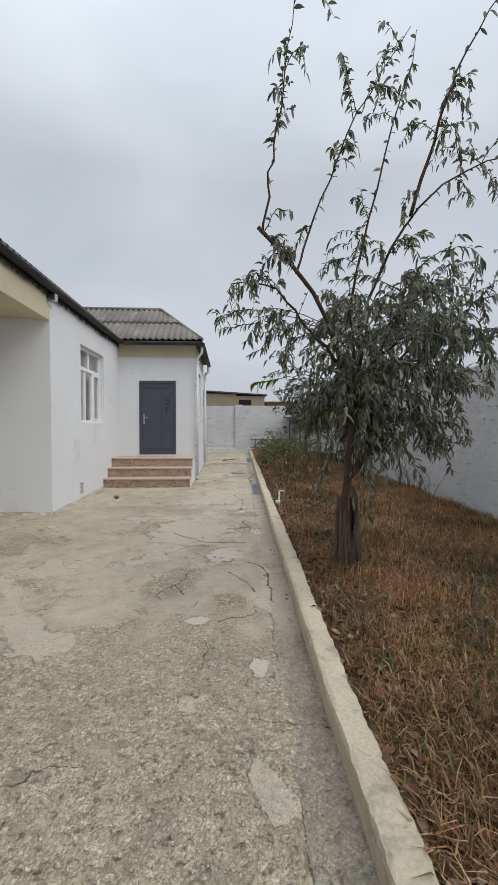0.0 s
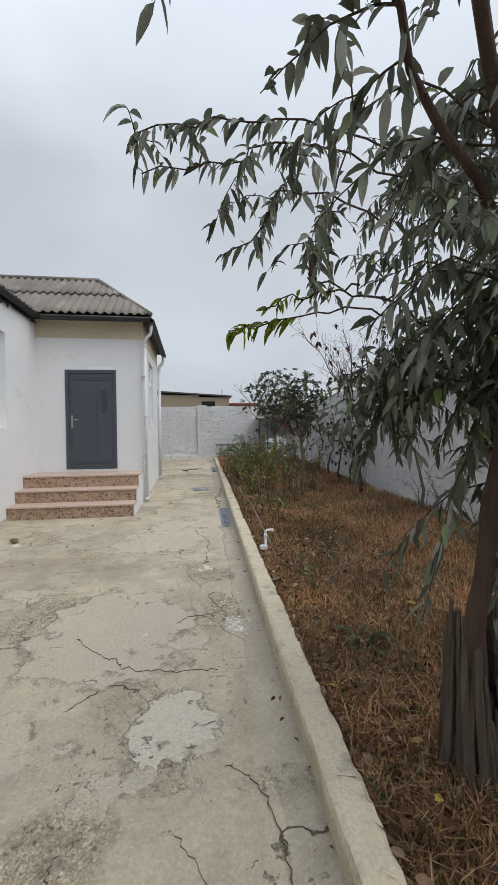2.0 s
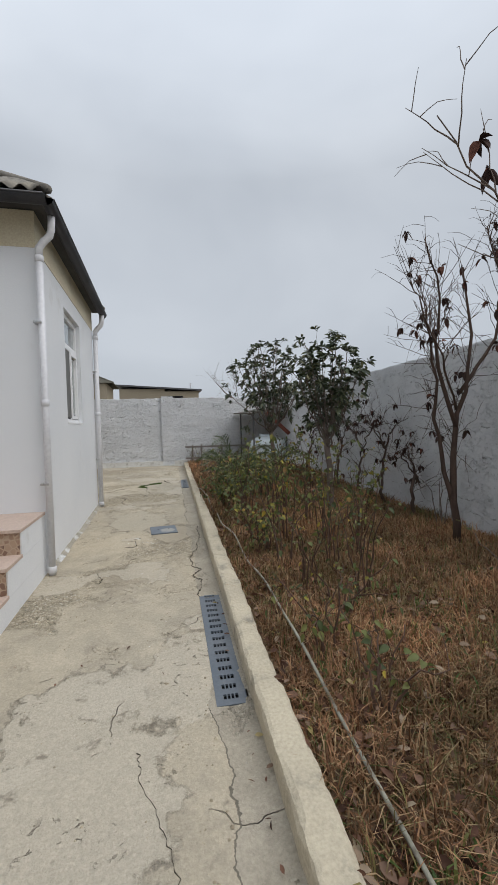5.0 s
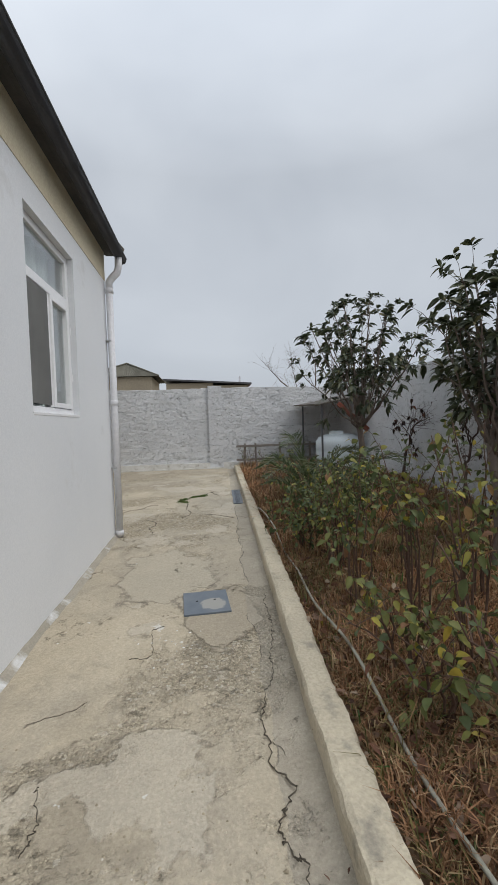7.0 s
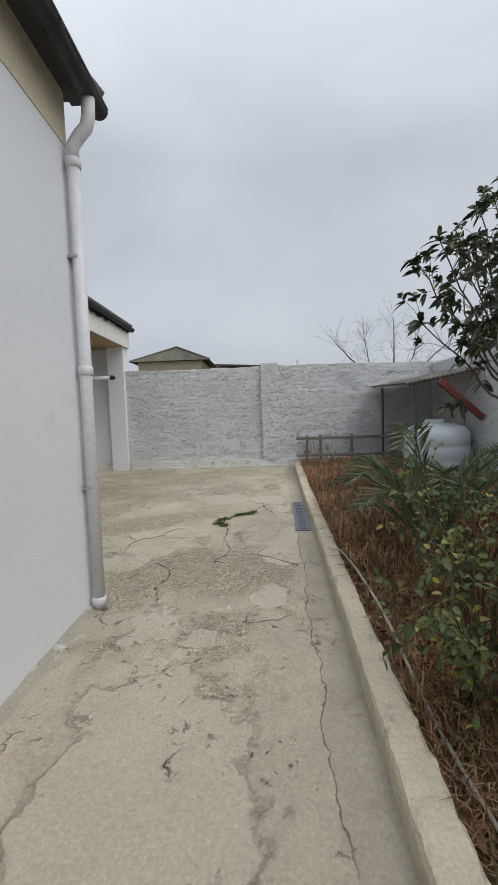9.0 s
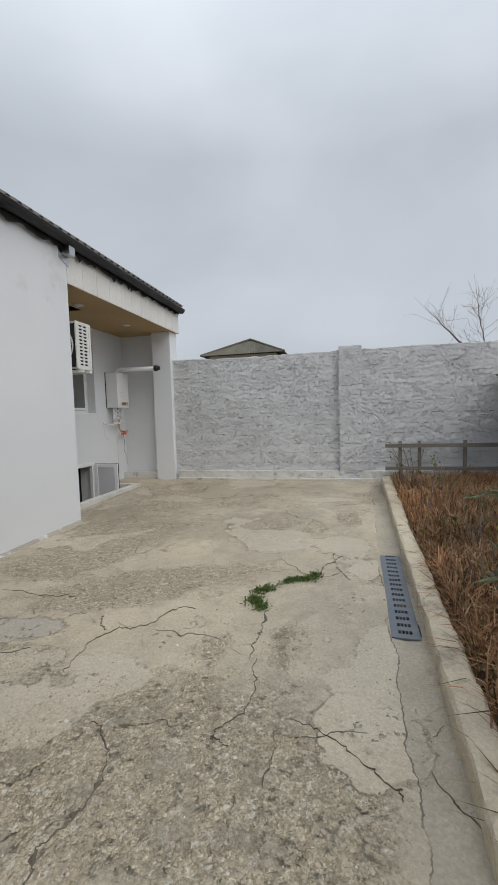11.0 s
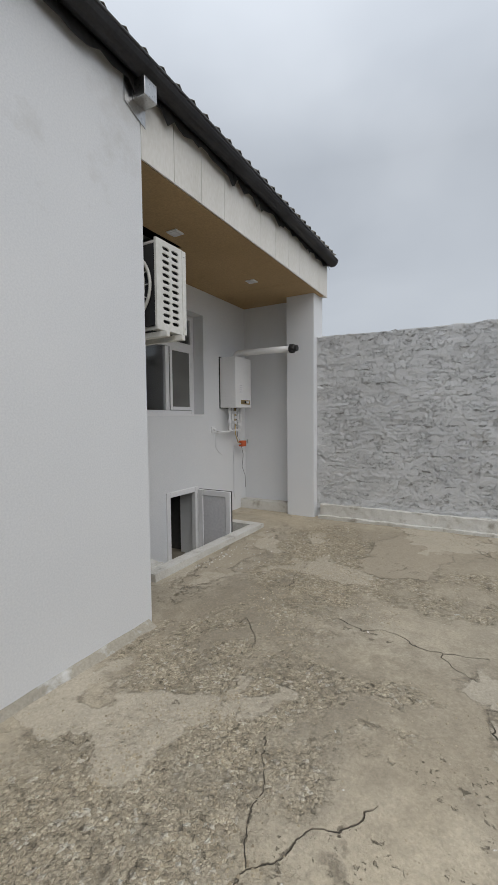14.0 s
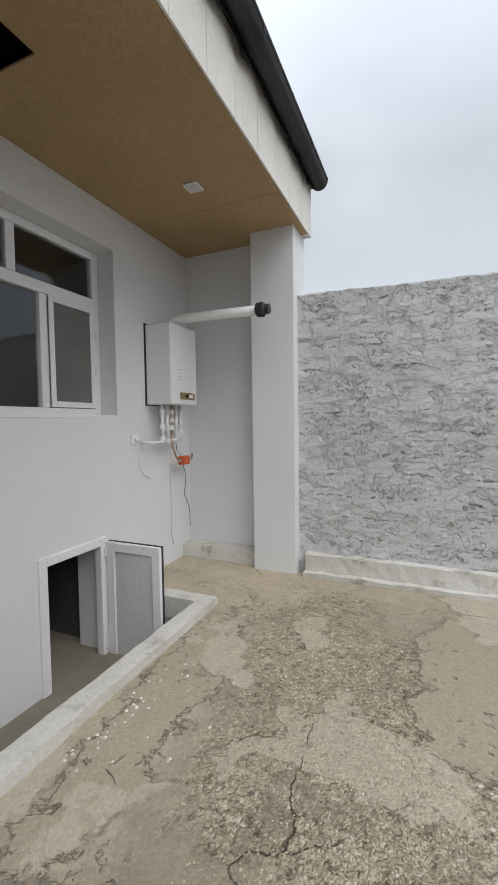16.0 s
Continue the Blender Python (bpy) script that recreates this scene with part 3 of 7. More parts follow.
# ---- boundary walls ----
def block_relief(S, Z, seed):
    """Courses of rough blocks smeared over with mortar and whitewash."""
    row = np.floor(Z / 0.195 + 0.35 * (fractal(S * 0.8, Z * 0.8, seed, 2) - 0.5))
    f = Z / 0.195 + 0.35 * (fractal(S * 0.8, Z * 0.8, seed, 2) - 0.5) - row
    g = S / 0.40 + 0.5 * (row % 2) + 0.2 * (lattice(row * 3.1, row * 0 + 1.0, seed + 9) - 0.5)
    g = g - np.floor(g)
    line = np.maximum(np.clip(1 - np.minimum(f, 1 - f) / 0.09, 0, 1), 0.55 * np.clip(1 - np.minimum(g, 1 - g) / 0.05, 0, 1))
    smear = fractal(S * 3.2, Z * 7.5, seed + 3, 4)
    ridge = np.where(smear > 0.46, 0.005, -0.005) * line * (0.4 + smear)
    edge = np.clip((fractal(S * 2.3, Z * 5.0, seed + 5, 4) - 0.51) * 24, 0, 1) * 0.004
    lump = (fractal(S * 1.6, Z * 2.4, seed + 4, 3) - 0.5) * 0.016 + (fractal(S * 22, Z * 26, seed + 6, 2) - 0.5) * 0.006
    plate = np.clip((fractal(S * 3.4 + 9, Z * 4.6, seed + 7, 5) - 0.5) * 30, 0, 1) * 0.008
    seam = np.clip(1 - np.abs(fractal(S * 2.1 + 4, Z * 4.4, seed + 8, 4) - 0.5) / 0.022, 0, 1) * (fractal(S * 1.7, Z * 2.1, seed + 11, 3) > 0.47) * 0.016
    return ridge * 1.2 + edge * 1.3 + lump * 1.1 + 0.75 * plate - 0.8 * seam


FAR_Y, FAR_TOP = 23.62, 2.74


def far_wall_sheet(U, V):
    """V runs up the face to the top (1), then over it and down the back (1 to 2)."""
    top = FAR_TOP + 0.07 * (fractal(U * 0.9, U * 0, 41, 4) - 0.5) + 0.02 * np.sin(U * 1.1)
    Z = np.where(V <= 1, -0.3 + V * (top + 0.3), np.where(V <= 1.5, top, top - (V - 1.5) * 2 * (top + 0.3)))
    Y = np.where(V <= 1, FAR_Y - block_relief(U, Z, 43), np.where(V <= 1.5, FAR_Y + (V - 1) * 0.5, FAR_Y + 0.25))
    return U, Y, Z + np.where((V > 0.97) & (V <= 1.5), (fractal(U * 9, V * 9, 47, 3) - 0.5) * 0.03, 0)


rows_v = np.concatenate([np.linspace(0, 1, 180), np.linspace(1.02, 1.5, 8), [1.75, 2.0]])
tagged(grid_mesh("wall_far", np.arange(-3.22, 5.4, 0.017), rows_v, far_wall_sheet, M_WHITEWASH), "rough block boundary wall under thick greyish whitewash", "wall", kind="structure")


def pier_relief(bm, seed, amount):
    for v in bm.verts:
        p = v.co
        n = noise.noise_vector(Vector((p.x * 9, p.y * 9, p.z * 9)) + Vector((seed, 0, 0))) * amount + noise.noise_vector(p * 30) * amount * 0.4
        v.co = p + n
    return bm


def cut_box(x0, x1, y0, y1, z0, z1, step):
    """A closed box with faces cut into a grid, to be roughened."""
    bm = bmesh.new()
    box(bm, x0, x1, y0, y1, z0, z1)
    for ax, (a, b) in enumerate(((x0, x1), (y0, y1), (z0, z1))):
        n = int((b - a) / step)
        for k in range(1, n):
            co, no = [0, 0, 0], [0, 0, 0]
            co[ax], no[ax] = a + (b - a) * k / n, 1
            bmesh.ops.bisect_plane(bm, geom=bm.verts[:] + bm.edges[:] + bm.faces[:], plane_co=co, plane_no=no)
    return bm


setting("wall_pier", pier_relief(cut_box(0.41, 0.85, FAR_Y - 0.11, FAR_Y + 0.27, -0.2, FAR_TOP + 0.07, 0.05), 3, 0.008), M_WHITEWASH, "square whitewashed pier of the boundary wall", "wall")
setting("wall_plinth", pier_relief(cut_box(-3.09, 5.0, FAR_Y - 0.10, FAR_Y + 0.02, -0.2, 0.32, 0.06), 5, 0.012), M_PLINTH, "rough whitewashed plinth along the foot of the boundary wall", "plinth")
setting("wall_footing", pier_relief(cut_box(-3.09, 1.3, FAR_Y - 0.17, FAR_Y - 0.09, -0.2, 0.17, 0.06), 8, 0.010), M_PLINTH, "low pale cement footing along the boundary wall", "plinth")


def side_wall_sheet(U, V):
    top = 2.58 + 0.012 * (U - 8) * 0.5 + 0.10 * (fractal(U * 0.35, U * 0, 51, 3) - 0.5) + 0.03 * (fractal(U * 4, U * 0, 52, 3) - 0.5)
    Z = np.where(V <= 1, -0.3 + V * (top + 0.3), np.where(V <= 1.5, top, top - (V - 1.5) * 2 * (top + 0.3)))
    x = garden_wall_x(U)
    X = np.where(V <= 1, x - 0.4 * block_relief(U, Z, 53), np.where(V <= 1.5, x + (V - 1) * 0.5, x + 0.25))
    return X, U, Z


rows_v2 = np.concatenate([np.linspace(0, 1, 80), [1.1, 1.25, 1.5, 2.0]])
tagged(grid_mesh("wall_garden", np.arange(-9, 23.7, 0.045), rows_v2, side_wall_sheet, M_WHITEWASH), "long rough garden wall under patchy grey whitewash", "wall", kind="structure")
setting("wall_near", wall_y(-9.0, -9.25, -12, 4.2, -0.3, 2.6), M_WHITEWASH, "plain whitewashed wall closing the yard", "wall")


# ---- the house ----
EAVE = 3.86
WX, AX, RX = -3.10, -0.93, -4.47       # faces of the main wall, the annex and the porch's back wall
WIN_A, WIN_B = (8.95, 10.58, 1.60, 3.27), (13.30, 14.45, 1.67, 3.26)
WIN_C, WIN_D = (16.78, 18.41, 1.62, 3.28), (20.98, 22.60, 1.63, 3.02)
HATCH = (21.77, 22.40, -0.50, 0.64)
DOOR = (-2.53, -1.49, 0.74, 2.84)

setting("wall_front", wall_x(WX, WX - 0.3, 7.45, 12.0, -0.3, EAVE, [WIN_A, (8.80, 9.04, 0.08, 0.36)]), M_PAINT, "white painted rendered house wall with one window", "wall")
setting("wall_porch_side", wall_y(7.45, 7.75, -7.0, WX - 0.3, -0.3, EAVE), M_PAINT, "grey-white rendered side wall of the front porch", "wall")
setting("wall_porch_back", wall_x(-4.6, -4.9, -4.0, 7.45, -0.3, EAVE), M_PAINT, "plain white porch back wall", "wall")
setting("beam_front_porch", boxes((WX - 0.28, WX, -4.0, 7.45, 3.37, EAVE)), M_CREAM, "cream painted beam over the front porch", "beam")
setting("ceiling_front_porch", boxes((-4.6, WX - 0.28, -4.0, 7.45, 3.40, 3.46)), M_CREAM, "cream porch ceiling", "ceiling")
setting("wall_annex_front", wall_y(12.0, 12.3, WX, AX, -0.3, 3.50, [DOOR]), M_PAINT, "white rendered annex wall around the dark door", "wall")
setting("wall_annex_side", wall_x(AX, AX - 0.3, 12.3, 15.8, -0.3, 3.52, [WIN_B]), M_PAINT, "white rendered annex side wall with one window", "wall")
setting("wall_annex_back", wall_y(15.8, 15.5, WX, AX - 0.3, -0.3, 3.52), M_PAINT, "plain white annex back wall", "wall")
setting("trim_annex_front", boxes((WX, AX + 0.006, 11.994, 12.25, 3.50, EAVE + 0.02)), M_CREAM, "cream band under the annex eaves", "trim")
setting("trim_annex_side", boxes((AX - 0.25, AX + 0.006, 12.25, 15.8, 3.50, EAVE + 0.02)), M_CREAM, "cream band under the annex side eaves", "trim")
setting("wall_rear", wall_x(WX, WX - 0.3, 15.8, 20.02, -0.3, EAVE, [WIN_C, (17.62, 17.80, 0.12, 0.41)]), M_PAINT, "pale grey rendered house wall with one window", "wall")
setting("wall_recess_side", wall_y(19.72, 19.42, RX, WX - 0.3, -0.3, EAVE), M_PAINT, "plain rendered side wall of the rear porch", "wall")
WIN_D_CUTS = [(WIN_D[0], HATCH[0], *WIN_D[2:]), (HATCH[0], HATCH[1], *WIN_D[2:]), (HATCH[1], WIN_D[1], *WIN_D[2:])]
setting("wall_recess_back", wall_x(RX, RX - 0.3, 19.42, 23.9, -0.9, EAVE, [HATCH, *WIN_D_CUTS]), M_PAINT, "pale grey rendered porch wall with window and basement hatch", "wall")
setting("wall_recess_end", wall_y(23.75, 23.9, RX, -3.60, -0.3, EAVE), M_PAINT, "grey rendered end wall of the rear porch", "wall")
setting("porch_column", boxes((-3.60, WX - 0.07, 23.50, 23.86, -0.3, 3.37), bevel=0.008), M_PAINT, "square white rendered porch column", "column")
setting("plinth_recess", pier_relief(cut_box(RX, -3.60, 23.58, 23.75, -0.1, 0.27, 0.06), 12, 0.006), M_PLINTH, "rough cement ledge at the porch wall's foot", "plinth")

# porch beam, lined with pale panels
setting("beam_rear_porch", boxes((WX - 0.28, WX - 0.012, 20.02, 23.86, 3.37, EAVE)), M_PAINT, "rendered beam over the rear porch", "beam")
lining = empty("beam_lining", "white marbled panels lining the porch beam, thin seams", "panelling", (WX, 20.02, 3.37), kind="structure")
n_panel = 11
for k in range(n_panel):
    a = 20.02 + (23.86 - 20.02) * k / n_panel
    under(part("panel", boxes((WX - 0.010, WX + 0.004, a + 0.003, a + (23.86 - 20.02) / n_panel - 0.003, 3.365, EAVE - 0.01), bevel=0.002), M_LINING, lining), lining)
# soffit with the open panel
sof = bmesh.new()
OPEN = (-4.20, -3.79, 20.72, 21.31)
for s in ((RX, WX - 0.3, 19.72, 20.02), (RX, WX - 0.012, 20.02, OPEN[2]), (RX, WX - 0.012, OPEN[3], 22.94), (RX, WX - 0.012, 22.945, 23.75), (RX, OPEN[0], OPEN[2], OPEN[3]), (OPEN[1], WX - 0.012, OPEN[2], OPEN[3])):
    box(sof, *s, 3.36, 3.372)
setting("ceiling_rear_porch", sof, M_OCHRE, "ochre panelled porch ceiling with one panel missing", "ceiling")
# a near-black sheet stands for the shade above the opening
setting("ceiling_void", boxes((RX, WX - 0.3, 20.02, 23.75, 3.70, 3.74)), M_DARK, "near-black sheet standing for the shaded void above the missing ceiling panel", "ceiling")

# rooms behind the windows
room = bmesh.new()
for x0, x1, y0, y1 in ((-8.0, WX - 0.3, 7.75, 15.5), (-8.0, WX - 0.3, 15.5, 19.72), (-8.0, RX - 0.3, 20.02, 23.9)):
    box(room, x0, x1, y0, y1, 3.60, 3.66)
    box(room, x0, x1, y0, y1, 0.66, 0.70)
box(room, -8.2, -8.0, 7.75, 23.9, -0.3, 3.86)
box(room, -8.0, WX - 0.3, 15.45, 15.50, 0.7, 3.6)
box(room, -8.0, RX - 0.3, 20.02, 20.07, 0.7, 3.6)
box(room, -8.0, RX - 0.3, 23.85, 23.9, -0.9, 3.6)
setting("room_shell", room, M_ROOM, "plain plastered rooms behind the windows", "wall")
# The unlit cellar's shade is put into the plaster's dark colour.
M_CELLAR = surf("shade_dark_cellar_plaster", (0.10, 0.10, 0.10), (0.06, 0.06, 0.06), 2, 40, 0.9, 0.3, 0.004)
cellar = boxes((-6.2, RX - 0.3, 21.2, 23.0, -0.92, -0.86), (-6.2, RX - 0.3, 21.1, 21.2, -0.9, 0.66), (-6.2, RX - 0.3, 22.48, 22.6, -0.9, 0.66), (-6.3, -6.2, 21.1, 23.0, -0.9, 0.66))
setting("cellar_shell", cellar, M_CELLAR, "cellar behind the open basement hatch, its shade put into dark plaster", "wall")
setting("wall_house_back", boxes((-12.0, -11.7, -4.0, 24.0, -0.3, EAVE), (-11.7, -8.2, 23.7, 23.9, -0.3, EAVE), (-11.7, -4.9, -4.0, -3.7, -0.3, EAVE)), M_PAINT, "plain white outer walls of the house", "wall")


def corrugated(name, label, p_left, p_right, q_left, q_right, pitch=0.17, amp=0.026, rows=2):
    """A corrugated roof face between its eave (p) and its ridge (q), laid in overlapping rows of sheets."""
    p0, p1, q0, q1 = (Vector(p) for p in (p_left, p_right, q_left, q_right))
    along = (p1 - p0).normalized()
    length = (p1 - p0).length
    up0 = q0 - p0
    slope_dir = (up0 - along * up0.dot(along)).normalized()
    height = up0.dot(slope_dir)
    nrm = along.cross(slope_dir)
    nrm = nrm if nrm.z > 0 else -nrm
    a0, a1 = up0.dot(along), (q1 - p0).dot(along)
    roof = empty(name, label, "roof", p0, kind="structure")
    us = np.arange(min(0, a0), max(length, a1) + pitch / 6, pitch / 6)
    for r in range(rows):
        v0, v1 = r / rows, min(1.0, (r + 1) / rows + 0.03)
        verts, faces = [], []
        vs = np.linspace(v0, v1, 5)
        for v in vs:
            lo, hi = a0 * v, length + (a1 - length) * v
            for u in us:
                uu = min(max(u, lo), hi)
                lift = amp * math.cos(uu / pitch * math.tau) + 0.035 + 0.030 * (1 - (v - v0) / (v1 - v0)) * (1 if r else 0.2)
                verts.append(p0 + along * uu + slope_dir * (v * height) + nrm * lift)
        n = len(us)
        for j in range(4):
            for i in range(n - 1):
                f = [j * n + i, j * n + i + 1, (j + 1) * n + i + 1, (j + 1) * n + i]
                if (verts[f[0]] - verts[f[1]]).length > 1e-4 or (verts[f[2]] - verts[f[3]]).length > 1e-4:
                    faces.append(f)
        me = bpy.data.meshes.new("sheet_row")
        me.from_pydata([tuple(v) for v in verts], [], faces)
        me.materials.append(M_ROOF)
        bm = bmesh.new()
        bm.from_mesh(me)
        bmesh.ops.remove_doubles(bm, verts=bm.verts, dist=1e-4)
        bmesh.ops.solidify(bm, geom=bm.faces[:], thickness=0.007)
        for f in bm.faces:
            f.smooth = True
        bm.to_mesh(me)
        bm.free()
        ob = new("sheet_row", me)
        ob.parent = roof
        under(ob, roof)
    return roof


RIDGE = 5.34
S = (RIDGE - 3.93) / 2.2
corrugated("roof_main", "long weathered grey corrugated main roof slope", (-2.99, 23.84, 3.90), (-2.99, -4.2, 3.90), (-7.3, 23.84, 3.92 + 4.44 * S), (-7.3, -4.2, 3.92 + 4.44 * S), rows=3)
setting("roof_back", boxes((-7.34, -7.26, -4.2, 24.0, 6.60, 6.74)), M_ROOF, "ridge cap of the main roof", "roof")
corrugated("roof_main_rear", "weathered corrugated rear roof slope", (-12.2, -4.2, 3.92), (-12.2, 24.0, 3.92), (-7.3, -4.2, 3.92 + 4.44 * S), (-7.3, 24.0, 3.92 + 4.44 * S), rows=3)
corrugated("roof_annex_front", "weathered corrugated front slope of the annex hip roof", (-3.0, 11.72, 3.93), (-0.76, 11.72, 3.93), (-5.2, 13.92, RIDGE), (-2.20, 13.92, RIDGE))
corrugated("roof_annex_side", "weathered corrugated hip end of the annex roof", (-0.76, 11.72, 3.93), (-0.76, 15.93, 3.93), (-2.20, 13.87, RIDGE), (-2.20, 13.92, RIDGE))
corrugated("roof_annex_rear", "weathered corrugated rear slope of the annex roof", (-0.76, 15.95, 3.93), (-3.0, 16.08, 3.93), (-2.20, 13.92, RIDGE), (-5.2, 13.92, RIDGE))
caps = bmesh.new()
tube(caps, [(-5.2, 13.92, RIDGE + 0.05), (-2.2, 13.92, RIDGE + 0.05)], 0.055, 8)
tube(caps, [(-2.2, 13.92, RIDGE + 0.05), (-0.72, 11.74, 3.98)], 0.045, 8)
tube(caps, [(-2.2, 13.92, RIDGE + 0.05), (-0.72, 16.0, 3.98)], 0.045, 8)
setting("roof_ridge_cap", caps, M_ROOF, "rounded ridge and hip caps of the annex roof", "roof", True)
setting("roof_void", boxes((-2.9, -0.86, 12.0, 15.9, 3.885, 3.905), (-11.9, -3.0, -4.0, 23.95, 3.88, 3.90)), M_UNDERLAY, "dark roof boarding above the walls", "roof")


def gutter(name, pts, label, radius=0.075):
    """A half-round gutter with rolled lip, collars at its joints and end caps."""
    g = empty(name, label, "gutter", pts[0], kind="structure")
    bm = bmesh.new()
    pts = [Vector(p) for p in pts]
    for a, b in zip(pts, pts[1:]):
        d = (b - a).normalized()
        side = d.cross(Vector((0, 0, 1))).normalized()
        rings = []
        for p in (a - d * 0.02, b + d * 0.02):
            rings.append([bm.verts.new(p + side * math.cos(t) * radius + Vector((0, 0, math.sin(t) * radius))) for t in [math.pi + math.pi * j / 10 for j in range(11)]])
        for j in range(10):
            bm.faces.new((rings[0][j], rings[0][j + 1], rings[1][j + 1], rings[1][j]))
        bm.faces.new(rings[0])
        bm.faces.new(rings[1][::-1])
    bmesh.ops.solidify(bm, geom=bm.faces[:], thickness=0.006)
    under(part("trough", bm, M_GUTTER, g, smooth=False), g)
    for a, b in zip(pts, pts[1:]):
        d = (b - a).normalized()
        n = max(2, int((b - a).length / 1.1))
        side = d.cross(Vector((0, 0, 1))).normalized()
        lip = tube(bmesh.new(), [a + side * radius, b + side * radius], 0.010, 6)
        tube(lip, [a - side * radius, b - side * radius], 0.010, 6)
        under(part("lip", lip, M_GUTTER, g, smooth=True), g)
        for k in range(n):
            p = a + (b - a) * ((k + 0.5) / n)
            c = bmesh.new()
            rings = []
            for e in (-0.022, 0.022):
                rings.append([c.verts.new(p + d * e + side * math.cos(t) * (radius + 0.007) + Vector((0, 0, math.sin(t) * (radius + 0.007)))) for t in [math.pi + math.pi * j / 10 for j in range(11)]])
            for j in range(10):
                c.faces.new((rings[0][j], rings[0][j + 1], rings[1][j + 1], rings[1][j]))
            bmesh.ops.solidify(c, geom=c.faces[:], thickness=0.004)
            under(part("collar", c, M_GUTTER, g), g)
    return g


gutter("gutter_front", [(-3.005, -4.0, 3.90), (-3.005, 11.66, 3.90)], "dark grey half-round gutter along the front eaves", 0.07)
gutter("gutter_annex", [(-2.84, 11.66, 3.86), (-0.735, 11.66, 3.86)], "dark grey gutter across the annex front")
gutter("gutter_annex_side", [(-0.725, 11.70, 3.86), (-0.725, 15.95, 3.85)], "dark grey gutter along the annex side", 0.065)
gutter("gutter_rear", [(-3.01, 16.1, 3.925), (-3.01, 23.84, 3.875)], "dark grey half-round gutter along the rear eaves", 0.08)


def torn_edge(name, x, y0, y1, z):
    """The underlay that hangs torn below the eaves."""
    bm = bmesh.new()
    rng = random.Random(5)
    prev, y = None, y0
    while y < y1:
        drop = 0.07 + 0.05 * rng.random() + (0.05 if rng.random() < 0.15 else 0)
        a = bm.verts.new((x + 0.012 * rng.random(), y, z))
        b = bm.verts.new((x + 0.02 + 0.02 * rng.random(), y, z - drop))
        if prev:
            bm.faces.new((prev[0], a, b, prev[1]))
        prev = (a, b)
        y += 0.03 + 0.08 * rng.random()
    bmesh.ops.solidify(bm, geom=bm.faces[:], thickness=0.004)
    setting(name, bm, M_UNDERLAY, "torn black roofing underlay below the eaves", "trim")


torn_edge("trim_underlay_rear", WX + 0.016, 15.9, 23.85, 3.86)
torn_edge("trim_underlay_front", WX + 0.016, -4.0, 11.95, 3.86)
setting("soffit_eaves", boxes((WX, -3.0, -4.0, 11.6, 3.862, 3.877), (WX, -3.0, 16.1, 23.84, 3.862, 3.877), (AX, -0.75, 11.7, 15.95, 3.89, 3.905), (WX, AX, 11.7, 12.0, 3.895, 3.91)), M_UNDERLAY, "dark boarding under the eaves", "trim")


